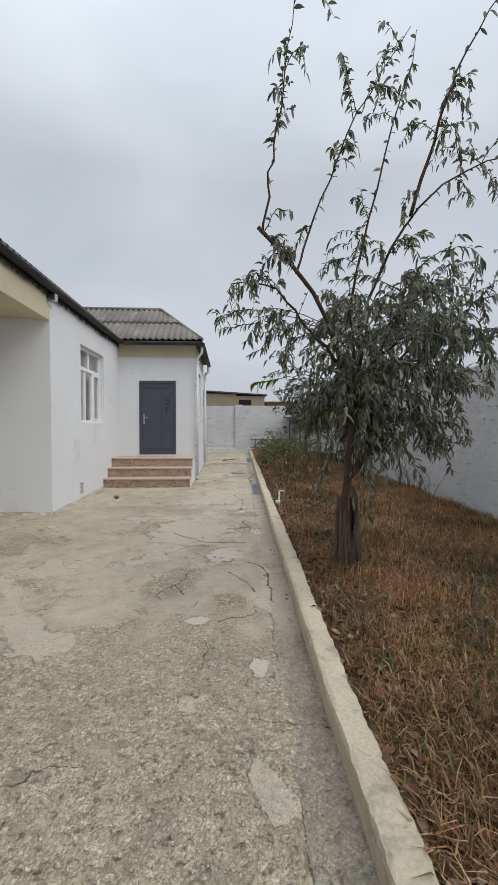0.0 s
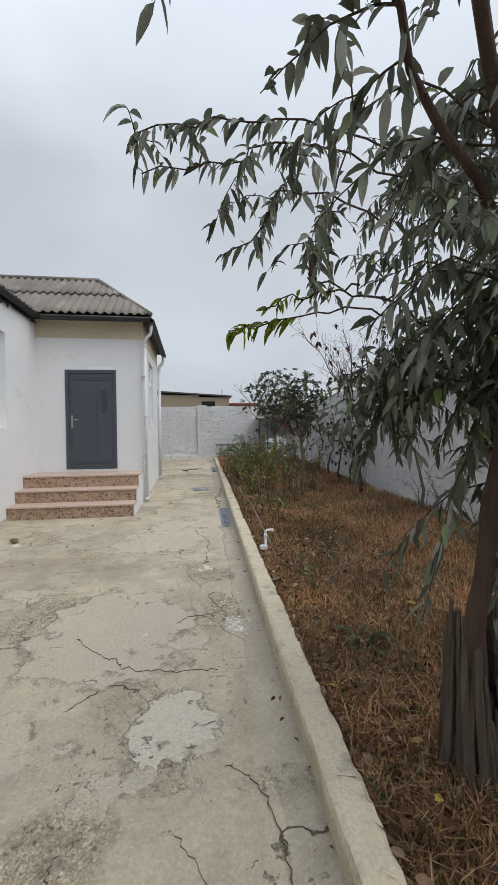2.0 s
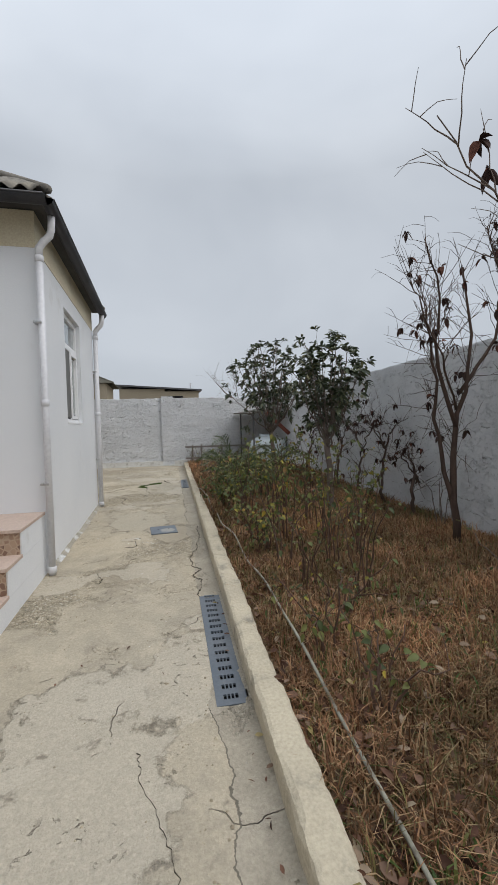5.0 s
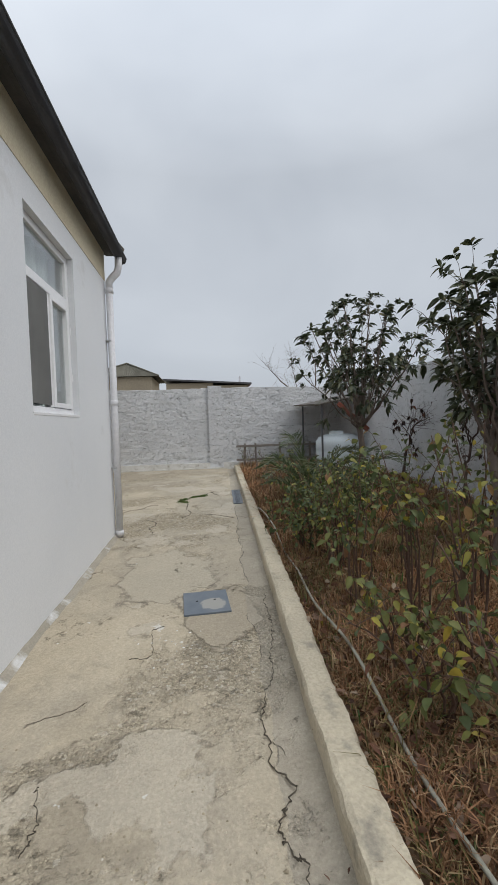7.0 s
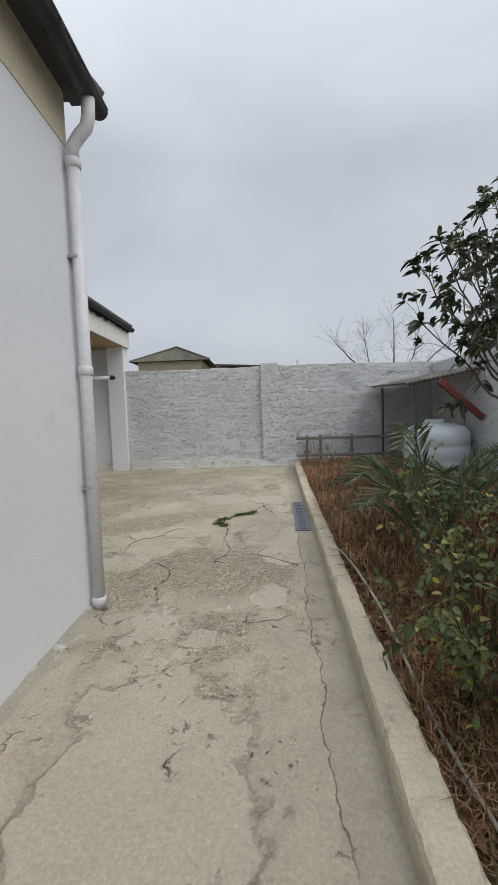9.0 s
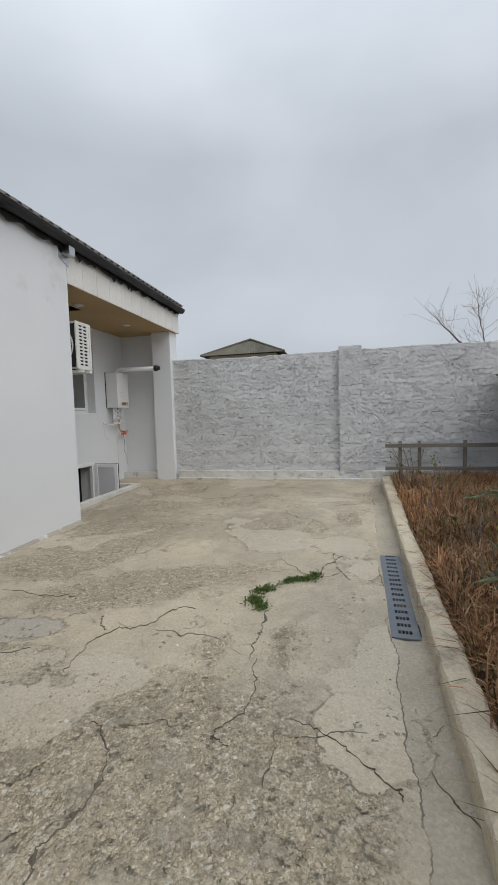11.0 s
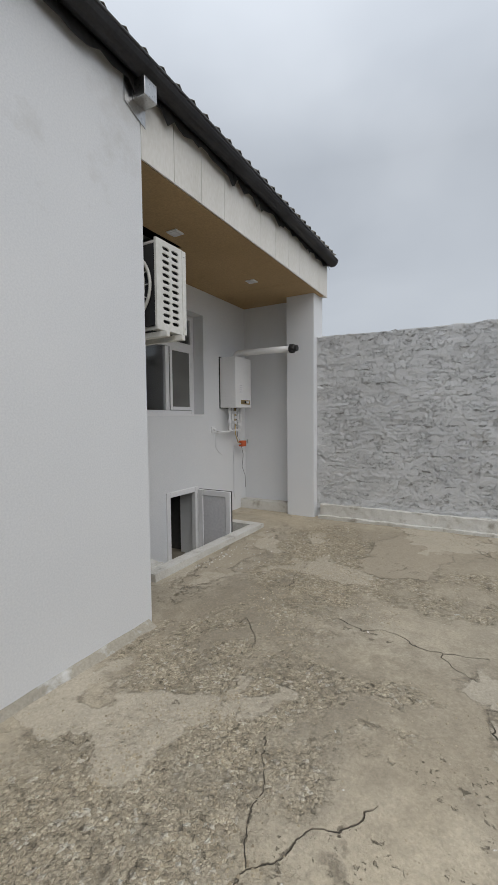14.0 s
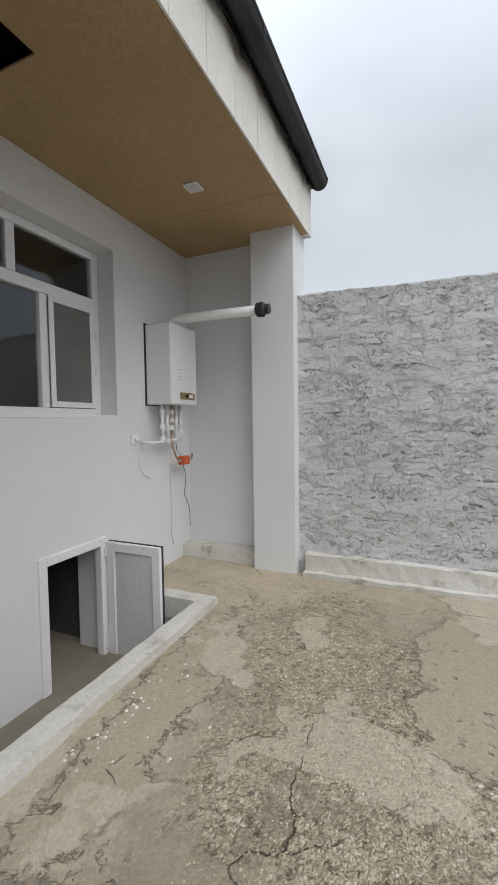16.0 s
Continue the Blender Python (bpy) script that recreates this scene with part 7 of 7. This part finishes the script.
def shrub(x, y, h, seed, mat, label, density=1.0, size=0.062, stem=None):
    g = ground_z(y) + 0.03
    t = Plant("rose_bush" if mat is M_ROSE else "garden_shrub", label, "bush", (x, y, g), seed, "garden bushes")
    for k in range(int(4 + 2 * density)):
        a, lean = t.rg.uniform(0, math.tau), t.rg.uniform(0.12, 0.5)
        top = (x + lean * math.cos(a), y + lean * math.sin(a), g + h * t.rg.uniform(0.6, 1.1))
        mid = (x + 0.35 * lean * math.cos(a), y + 0.35 * lean * math.sin(a), g + h * 0.5)
        line = t.limb([(x + 0.05 * math.cos(a), y + 0.05 * math.sin(a), g - 0.03), mid, top], 0.009, 0.003, 8, 0.012, 5)
        for s in t.shoots(line, int(4 * density) + 1, 0.26, 0.0026, 0.9, 0.3, 0.1, 0.35, 5):
            t.leaves_on(s, 0.055 / density, size, 0.25, 0.9, 0.1)
        t.leaves_on(line, 0.13 / density, size, 0.45, 1.0, 0.1)
        under(part("stem", t.wood, stem or M_REDTWIG, t.root, smooth=True), t.root)
        t.wood = bmesh.new()
    s = np.array(t.size)
    under(leaf_mesh("foliage", t.base, t.way, s, s * 0.62, mat, t.root, 0.35, 0.2, 7), t.root)
    t.wood.free()
    return t.root


ROSES = ((1.52, 13.16, 0.85), (1.87, 12.25, 1.05), (1.80, 12.74, 1.0), (1.47, 12.3, 0.6), (1.55, 11.35, 0.75), (1.60, 10.75, 0.7), (2.30, 12.1, 0.95), (2.45, 13.0, 1.1), (2.0, 11.2, 0.8), (1.35, 9.05, 0.5), (1.48, 11.9, 0.55), (2.2, 13.7, 1.0), (2.9, 12.3, 0.8), (1.32, 9.7, 0.55), (1.6, 10.1, 0.5), (1.95, 10.4, 0.72), (2.35, 11.3, 0.75))
for k, (x, y, h) in enumerate(ROSES):
    shrub(x, y, h * (1.3 if h > 0.7 else 1.0), 200 + k, M_ROSE, "straggly rose bush with yellowing leaves on reddish stems" if h > 0.7 else "low sparse rose bush with yellow-green leaves", 1.1 if y > 11.5 else 0.7, 0.060 if y > 11.5 else 0.05)
BUSHES = ((1.58, 13.95, 0.95), (1.78, 14.4, 1.0), (1.66, 15.0, 0.95), (1.82, 15.5, 1.0), (2.3, 15.2, 0.9), (2.6, 15.9, 0.8), (1.45, 14.6, 0.6))
for k, (x, y, h) in enumerate(BUSHES):
    shrub(x, y, h, 300 + k, M_GREENBUSH, "leafy dull-green garden shrub", 1.8, 0.052)
DRY = ((1.5, 18.3, 0.55), (1.8, 18.8, 0.6), (1.5, 22.6, 0.8), (1.55, 20.6, 0.75), (1.9, 21.4, 0.85), (1.6, 22.2, 0.8), (2.3, 20.3, 0.5), (1.75, 19.4, 0.5), (1.05, 3.2, 0.25), (1.75, 2.6, 0.45), (2.0, 3.3, 0.5), (1.25, 6.4, 0.35), (1.6, 7.3, 0.35), (2.6, 7.6, 0.4), (2.2, 5.2, 0.4), (2.9, 9.2, 0.45), (3.3, 10.2, 0.4))
for k, (x, y, h) in enumerate(DRY):
    shrub(x, y, h, 400 + k, M_ROSE, "small half-dry bush with few leaves", 0.35, 0.05, M_TWIG)
for k, (x, y, h) in enumerate(((4.05, 8.9, 0.9), (4.1, 9.6, 0.8), (4.15, 12.3, 0.9), (3.95, 7.9, 0.7))):
    shrub(x, y, h, 500 + k, M_LOQUAT, "tall thin dark weed stalks against the wall", 0.45, 0.03, M_TWIG)


def palm(x, y, n, length, seed, label, name="young_palm", steep=1.0):
    g = ground_z(y) + 0.03
    root = empty(name, label, "palm", (x, y, g), "young palms" if name == "young_palm" else "")
    rg = np.random.default_rng(seed)
    for k in range(n):
        a = math.tau * k / n + rg.uniform(-0.25, 0.25)
        L, rise = length * rg.uniform(0.7, 1.1), rg.uniform(0.45, 1.15) * steep
        d = np.array([math.cos(a), math.sin(a), 0])
        pts = [np.array([x, y, g - 0.02]), np.array([x, y, g]) + d * L * 0.3 + np.array([0, 0, L * 0.42 * rise]), np.array([x, y, g]) + d * L * 0.65 + np.array([0, 0, L * 0.62 * rise]), np.array([x, y, g]) + d * L + np.array([0, 0, L * 0.55 * rise])]
        line = smooth_line(pts, 16)
        fr = part("frond", tube(bmesh.new(), [tuple(p) for p in line], list(np.linspace(0.011, 0.003, 16)), 5), M_PALM, root)
        under(fr, root)
        base, way, size = [], [], []
        for t in np.linspace(0.18, 0.99, 34):
            i = min(int(t * 15), 14)
            p = line[i] + (line[i + 1] - line[i]) * (t * 15 - i)
            ax = line[i + 1] - line[i]
            ax /= np.linalg.norm(ax)
            sd = np.cross(ax, [0, 0, 1])
            for s in (-1, 1):
                base.append(p)
                way.append(ax * 0.75 + s * sd * 0.75 + np.array([0, 0, 0.22]) + rg.normal(size=3) * 0.07)
                size.append(0.30 * length / 1.2 * (0.45 + math.sin(math.pi * min(1, t + 0.08)) * 0.7))
        size = np.array(size)
        leaf_mesh("leaf_blade", base, way, size, np.full(len(size), 0.016), M_PALM, fr, 0.10, 0.3, seed + k)


palm(1.98, 16.55, 16, 0.98, 61, "young feathery grey-green palm in the garden bed", steep=1.75)
palm(3.1, 17.9, 11, 1.2, 62, "young feathery palm near the lean-to")
palm(2.7, 19.4, 9, 0.9, 63, "small young palm in dry grass")
palm(1.27, 5.55, 9, 0.22, 64, "small spiky yucca by the kerb", "small_yucca")


# ---- grass and litter ----
def grass(name, label, count, seed, y0, y1, lo, hi, mat, thin=0.0035, tuft=0.5):
    rg = np.random.default_rng(seed)
    y = rg.uniform(y0, y1, count * 2)
    u = rg.uniform(0, 1, count * 2)
    x = KERB_A + KERB_B * y + 0.19 + u * (garden_wall_x(y) - KERB_A - KERB_B * y - 0.23)
    keep = rg.uniform(0, 1, count * 2) < (1 - tuft) + tuft * np.clip((fractal(x * 3.1, y * 3.1, seed, 3) - 0.35) * 4, 0, 1)
    x, y, u = x[keep][:count], y[keep][:count], u[keep][:count]
    n = len(x)
    left, right = KERB_A + KERB_B * y + 0.10, garden_wall_x(y) + 0.05
    uu = (x - left) / (right - left)
    z = GZ(y) + 0.03 + 0.10 * (fractal(x * 1.1, y * 1.1, 31, 4) - 0.45) * np.clip(uu * 6, 0.2, 1) + 0.05 * uu - 0.01
    L = rg.uniform(lo, hi, n) * (0.55 + 0.9 * fractal(x * 1.7, y * 1.7, seed + 5, 3))
    a = rg.uniform(0, math.tau, n) + 2.5 * fractal(x * 0.9, y * 0.9, seed + 2, 2)
    tilt = rg.beta(1.6, 1.6, n) * 1.45
    d = np.stack([np.cos(a) * np.sin(tilt), np.sin(a) * np.sin(tilt), np.cos(tilt)], 1)
    s = np.stack([-np.sin(a), np.cos(a), np.zeros(n)], 1) * (thin * rg.uniform(0.6, 1.5, n))[:, None]
    b = np.stack([x, y, z], 1)
    bend = np.stack([np.cos(a) * 0.35, np.sin(a) * 0.35, -0.25 - 0.3 * rg.random(n)], 1) * L[:, None]
    m = b + d * L[:, None] * 0.55
    t = b + d * L[:, None] + bend * 0.6
    t[:, 2] = np.maximum(t[:, 2], z + 0.012)
    V = np.stack([b - s, b + s, m - s * 0.75, m + s * 0.75, t], 1).reshape(-1, 3)
    T = np.array([(0, 1, 3), (0, 3, 2), (2, 3, 4)])
    F = (np.arange(n)[:, None, None] * 5 + T[None]).reshape(-1, 3)
    tagged(quads(name, V, F, mat), label, "grass", kind="stuff")


grass("dry_grass", "matted reddish-brown withered grass covering the garden bed", 190000, 71, 0.4, 16.0, 0.07, 0.20, M_DRYGRASS)
grass("dry_grass_far", "withered grass towards the far end of the bed", 60000, 72, 16.0, 23.3, 0.12, 0.38, M_DRYGRASS, 0.005)
grass("dry_grass_behind", "withered grass at the bed's near end", 12000, 73, -8.5, 0.4, 0.08, 0.22, M_DRYGRASS, 0.006)
grass("straw_stalks", "longer pale straw stalks in tufts", 16000, 74, 1.0, 23.0, 0.16, 0.33, M_DRYGRASS, 0.0025, 0.9)
M_OLIVE = leafy("olive_grass", [(0.0, (0.07, 0.065, 0.025)), (0.5, (0.15, 0.13, 0.05)), (0.85, (0.27, 0.22, 0.09)), (1.0, (0.40, 0.33, 0.16))], 0.85, 0.25, 0.15, 0.6)
grass("olive_grass", "clumps of olive half-green grass among the dead", 13000, 76, 0.6, 16.0, 0.09, 0.24, M_OLIVE, 0.0035, 1.0)
grass("green_weeds", "scattered low green weeds", 8500, 75, 1.0, 18.0, 0.06, 0.16, M_WEED, 0.006, 1.0)

rg = np.random.default_rng(81)
n = 13000
y = rg.uniform(0.6, 20, n)
x = KERB_A + KERB_B * y + 0.14 + rg.beta(1, 1.6, n) * 3.2
x = np.minimum(x, garden_wall_x(y) - 0.05)
z = GZ(y) + 0.045 + rg.uniform(0, 0.07, n)
way = rg.normal(size=(n, 3)) * np.array([1, 1, 0.35])
sz = rg.uniform(0.03, 0.085, n)
tagged(leaf_mesh("leaf_litter", np.stack([x, y, z], 1), way, sz, sz * 0.5, M_LITTER, None, 0.15, 0.2, 82), "curled dead brown leaves scattered over the bed", "leaf litter", kind="stuff")
n = 130
y = rg.uniform(2, 12, n)
x = np.where(rg.random(n) < 0.5, rg.uniform(-3.0, 0.4, n), KERB_A + KERB_B * y - rg.uniform(0.01, 0.1, n))
y = np.where(x < 0.3, rg.uniform(7.6, 10.3, n), y)
sz = rg.uniform(0.02, 0.05, n)
tagged(leaf_mesh("fallen_leaves", np.stack([x, y, GZ(y) + 0.012], 1), rg.normal(size=(n, 3)) * np.array([1, 1, 0.1]), sz, sz * 0.4, M_LITTER, None, 0.0, 0.25, 83), "few dead leaves lying on the concrete", "leaf litter", kind="stuff")

# bared aggregate standing out of the worn concrete, and loose grit
def in_blob(x, y, spot):
    cx, cy, rx, ry, turn = spot[:5]
    c, sn = math.cos(radians(turn)), math.sin(radians(turn))
    return np.hypot(((x - cx) * c + (y - cy) * sn) / rx, (-(x - cx) * sn + (y - cy) * c) / ry)


n = 330000
y, x = rg.uniform(0.5, 23.4, n), rg.uniform(-3.05, 1, n)
ragged = 0.9 * (fractal(x * 2.6, y * 2.6, 17, 4) - 0.5)
chance = 0.07 * (fractal(x * 0.8, y * 0.8, 11, 5) > 0.5)
for spot in ROUGH:
    chance = np.maximum(chance, 0.85 * np.clip((1.1 - in_blob(x, y, spot) - ragged) * 3, 0, 1))
for spot in SKINS:
    chance = np.where(in_blob(x, y, spot) + ragged * 0.6 < 1.0, 0.01, chance)
ok = (rg.random(n) < chance * np.clip((fractal(x * 4.2, y * 4.2, 19, 3) - 0.38) * 8, 0.1, 1)) & (x < KERB_A + KERB_B * y - 0.22) & ~((x < AX + 0.12) & (y > 10.3) & (y < 15.95)) & ~((x < -3.5) & (y > 20.4) & (y < 22.8))
x, y = x[ok], y[ok]
n = len(x)
s = rg.uniform(0.003, 0.010, n) * np.where(rg.random(n) < 0.12, 1.7, 1.0)
O = np.array([(1, 0, -0.5), (0.3, 0.95, -0.5), (-0.8, 0.6, -0.5), (-0.8, -0.6, -0.5), (0.3, -0.95, -0.5), (0.1, 0.0, 0.45)])
a = rg.uniform(0, math.tau, n)[:, None]
reach = rg.uniform(0.6, 1.3, (n, 6)) * s[:, None]
X = x[:, None] + (O[None, :, 0] * np.cos(a) - O[None, :, 1] * np.sin(a)) * reach
Y = y[:, None] + (O[None, :, 0] * np.sin(a) + O[None, :, 1] * np.cos(a)) * reach
Z = (GZ(y) + 0.022 * (fractal(x * 0.6, y * 0.6, 3, 3) - 0.5) + 0.001)[:, None] + O[None, :, 2] * reach
T = np.array([(0, 1, 5), (1, 2, 5), (2, 3, 5), (3, 4, 5), (4, 0, 5)])
M_GRIT = leafy("bared_aggregate", [(0.0, (0.28, 0.234, 0.165)), (0.55, (0.43, 0.367, 0.262)), (0.93, (0.52, 0.45, 0.335)), (0.985, (0.56, 0.50, 0.40)), (1.0, (0.68, 0.65, 0.58))], 0.9, 0.0, 0.2)
tagged(quads("loose_grit", np.stack([X, Y, Z], -1).reshape(-1, 3), (np.arange(n)[:, None, None] * 6 + T[None]).reshape(-1, 3), M_GRIT), "pale aggregate and grit bared in the worn concrete", "grit", kind="stuff")

# lime chips spilt on the concrete
M_LIME = leafy("lime_chip", [(0.0, (0.45, 0.43, 0.38)), (0.6, (0.66, 0.64, 0.58)), (1.0, (0.78, 0.77, 0.73))], 0.9, 0.0, 0.2)
V, F, k = [], [], 0
for cx, cy, spread, cnt in ((0.42, 6.12, 0.09, 90), (0.25, 7.48, 0.08, 60), (0.30, 6.9, 0.22, 40), (-1.9, 17.1, 0.18, 50), (-3.6, 21.4, 0.3, 40), (-3.2, 21.8, 0.35, 40), (-1.6, 16.6, 0.12, 30), (-2.0, 17.0, 0.5, 30), (0.1, 12.9, 0.12, 25)):
    for _ in range(cnt):
        px, py = cx + rg.normal() * spread, cy + rg.normal() * spread
        if px < -3.5 and 20.5 < py < 22.75:
            px = -3.48 + 0.1 * rg.random()
        r, turn = rg.uniform(0.003, 0.015), rg.uniform(0, 6.28)
        zz = ground_z(py) + 0.022 * (float(fractal(np.array([px * 0.6]), np.array([py * 0.6]), 3, 3)[0]) - 0.5)
        for j in range(5):
            a = turn + j * 1.2566
            V.append((px + r * rg.uniform(0.6, 1.2) * math.cos(a), py + r * rg.uniform(0.6, 1.2) * math.sin(a), zz - 0.001))
        V.append((px, py, zz + 0.004 + 0.004 * rg.random()))
        F += [(k + j, k + (j + 1) % 5, k + 5) for j in range(5)]
        k += 6
tagged(quads("lime_chips", np.array(V), np.array(F), M_LIME), "white lime and plaster chips spilt on the concrete", "debris", kind="stuff")

# the crack in which weeds grow
M_CRACK = surf("soil_in_crack", (0.09, 0.078, 0.06), (0.15, 0.13, 0.10), 12, 80, 0.95, 0.9, 0.01)


def soil_crack(name, pts, wide, label):
    rgc = np.random.default_rng(len(pts))
    long = sum(math.dist(p, q) for p, q in zip(pts, pts[1:]))
    m = max(30, min(150, int(long * 60)))
    line = smooth_line([(a, b, 0) for a, b in pts], m)
    line[:, :2] += (np.stack([fractal(np.arange(m) * f, np.zeros(m) + q, 7, 3) for f, q in ((0.13, 1.0), (0.13, 9.0))], 1) - 0.5) * min(0.10, 0.09 * long) + rgc.normal(size=(m, 2)) * 0.007
    bm, prev = bmesh.new(), None
    for k, p in enumerate(line):
        d = line[min(k + 1, m - 1)] - line[max(k - 1, 0)]
        d /= np.linalg.norm(d) + 1e-9
        w = wide * (0.1 + 1.1 * rgc.random() ** 2) * (0.3 + fractal(np.array([k * 0.11]), np.array([3.0]), 9, 2)[0]) * math.sin(math.pi * (0.04 + 0.92 * k / (m - 1)))
        zz = ground_z(p[1]) + 0.022 * (float(fractal(np.array([p[0] * 0.6]), np.array([p[1] * 0.6]), 3, 3)[0]) - 0.5) + 0.006
        a = bm.verts.new((p[0] - d[1] * w, p[1] + d[0] * w, zz - 0.008))
        c = bm.verts.new((p[0], p[1], zz - 0.001))
        b = bm.verts.new((p[0] + d[1] * w, p[1] - d[0] * w, zz - 0.008))
        if prev:
            bm.faces.new((prev[0], a, c, prev[1]))
            bm.faces.new((prev[1], c, b, prev[2]))
        prev = (a, c, b)
    bmesh.ops.recalc_face_normals(bm, faces=bm.faces)
    setting(name, bm, M_CRACK, label, "crack")
    return line


line = soil_crack("crack_1", [(-0.04, 17.3), (-0.06, 17.6), (-0.09, 17.93), (-0.19, 18.1), (-0.01, 18.39), (0.26, 18.59), (0.34, 18.85), (0.45, 19.14)], 0.020, "wide soil-filled crack with weeds")
soil_crack("crack_2", [(-1.1, 16.99), (-1.1, 17.12), (-1.14, 17.31), (-1.12, 17.41), (-0.98, 17.5), (-0.87, 17.54), (-0.78, 17.71), (-0.71, 17.85), (-0.61, 17.85)], 0.009, "thin jagged crack in the concrete")
soil_crack("crack_3", [(0.83, 13.62), (0.78, 13.1), (0.73, 12.52), (0.61, 12.01), (0.66, 11.65), (0.61, 11.47), (0.64, 11.32), (0.60, 10.95)], 0.006, "thin crack along the cement strip")
soil_crack("crack_4", [(-0.69, 16.67), (-0.5, 16.51), (-0.48, 16.25), (-0.5, 16.07), (-0.42, 15.8)], 0.024, "soil-filled crack with tiny weeds")
CRACKS = (((0.13, 9.19), (0.3, 8.46), (0.26, 7.84), (0.23, 7.64)), ((-0.05, 6.18), (0.1, 6.3), (0.26, 6.34), (0.37, 6.48)), ((0.28, 6.78), (0.24, 6.63), (0.34, 6.33), (0.33, 6.16)),
          ((-0.61, 3.7), (-0.66, 3.87), (-0.55, 4.08), (-0.44, 4.26), (-0.42, 4.39)), ((-0.53, 4.07), (-0.45, 3.92), (-0.41, 3.81)), ((0.0, 4.4), (0.17, 4.14), (0.22, 3.96), (0.25, 3.86)),
          ((0.22, 4.7), (0.35, 4.59), (0.41, 4.15), (0.42, 3.81), (0.39, 3.61)), ((-0.79, 6.03), (-0.54, 5.76), (-0.23, 5.53), (0.23, 5.49)), ((-0.09, 3.27), (0.07, 3.35), (0.2, 3.4), (0.23, 3.54)))
for k, c in enumerate(CRACKS):
    soil_crack("crack_%d" % (k + 5), list(c), 0.010 if k == 3 else 0.007, "thin ragged crack in the old concrete")
CRACKS = (((-1.98, 17.07), (-1.76, 17.04), (-1.63, 17.1), (-1.49, 17.16)), ((-1.24, 17.64), (-1.2, 17.55), (-1.12, 17.47)), ((-2.38, 17.89), (-1.96, 17.88), (-1.76, 17.9), (-1.62, 17.86)),
          ((0.24, 16.87), (0.46, 16.79), (0.58, 16.7), (0.69, 16.6), (0.73, 16.53)), ((0.39, 19.22), (0.45, 18.78), (0.57, 18.54)), ((0.0, 16.64), (-0.09, 16.72), (0.03, 16.97), (0.01, 17.3)),
          ((-0.01, 13.14), (-0.08, 13.03), (-0.06, 12.77), (-0.2, 12.71)), ((-0.41, 11.82), (-0.34, 11.62), (-0.36, 11.52)))
for k, c in enumerate(CRACKS):
    soil_crack("crack_%d" % (k + 14), list(c), 0.006, "thin ragged crack in the old concrete")
rg = np.random.default_rng(91)
pts = line[int(0.28 * len(line)):int(0.75 * len(line))]
clump = rg.choice([0.04, 0.19, 0.24, 0.44, 0.50, 0.72, 0.78, 0.84, 0.98], 1400) + rg.normal(size=1400) * 0.022
p = pts[np.clip((clump * len(pts)).astype(int), 0, len(pts) - 1)]
bx, by = p[:, 0] + rg.normal(size=1400) * 0.03, p[:, 1] + rg.normal(size=1400) * 0.03
sz = rg.uniform(0.02, 0.055, 1400)
tagged(leaf_mesh("crack_weeds", np.stack([bx, by, GZ(by) + 0.004], 1), rg.normal(size=(1400, 3)) * np.array([0.7, 0.7, 0.3]) + np.array([0, 0, 0.9]), sz, sz * 0.22, M_WEED, None, 0.4, 0.2, 92), "green weeds growing out of the concrete crack", "weeds", kind="stuff")
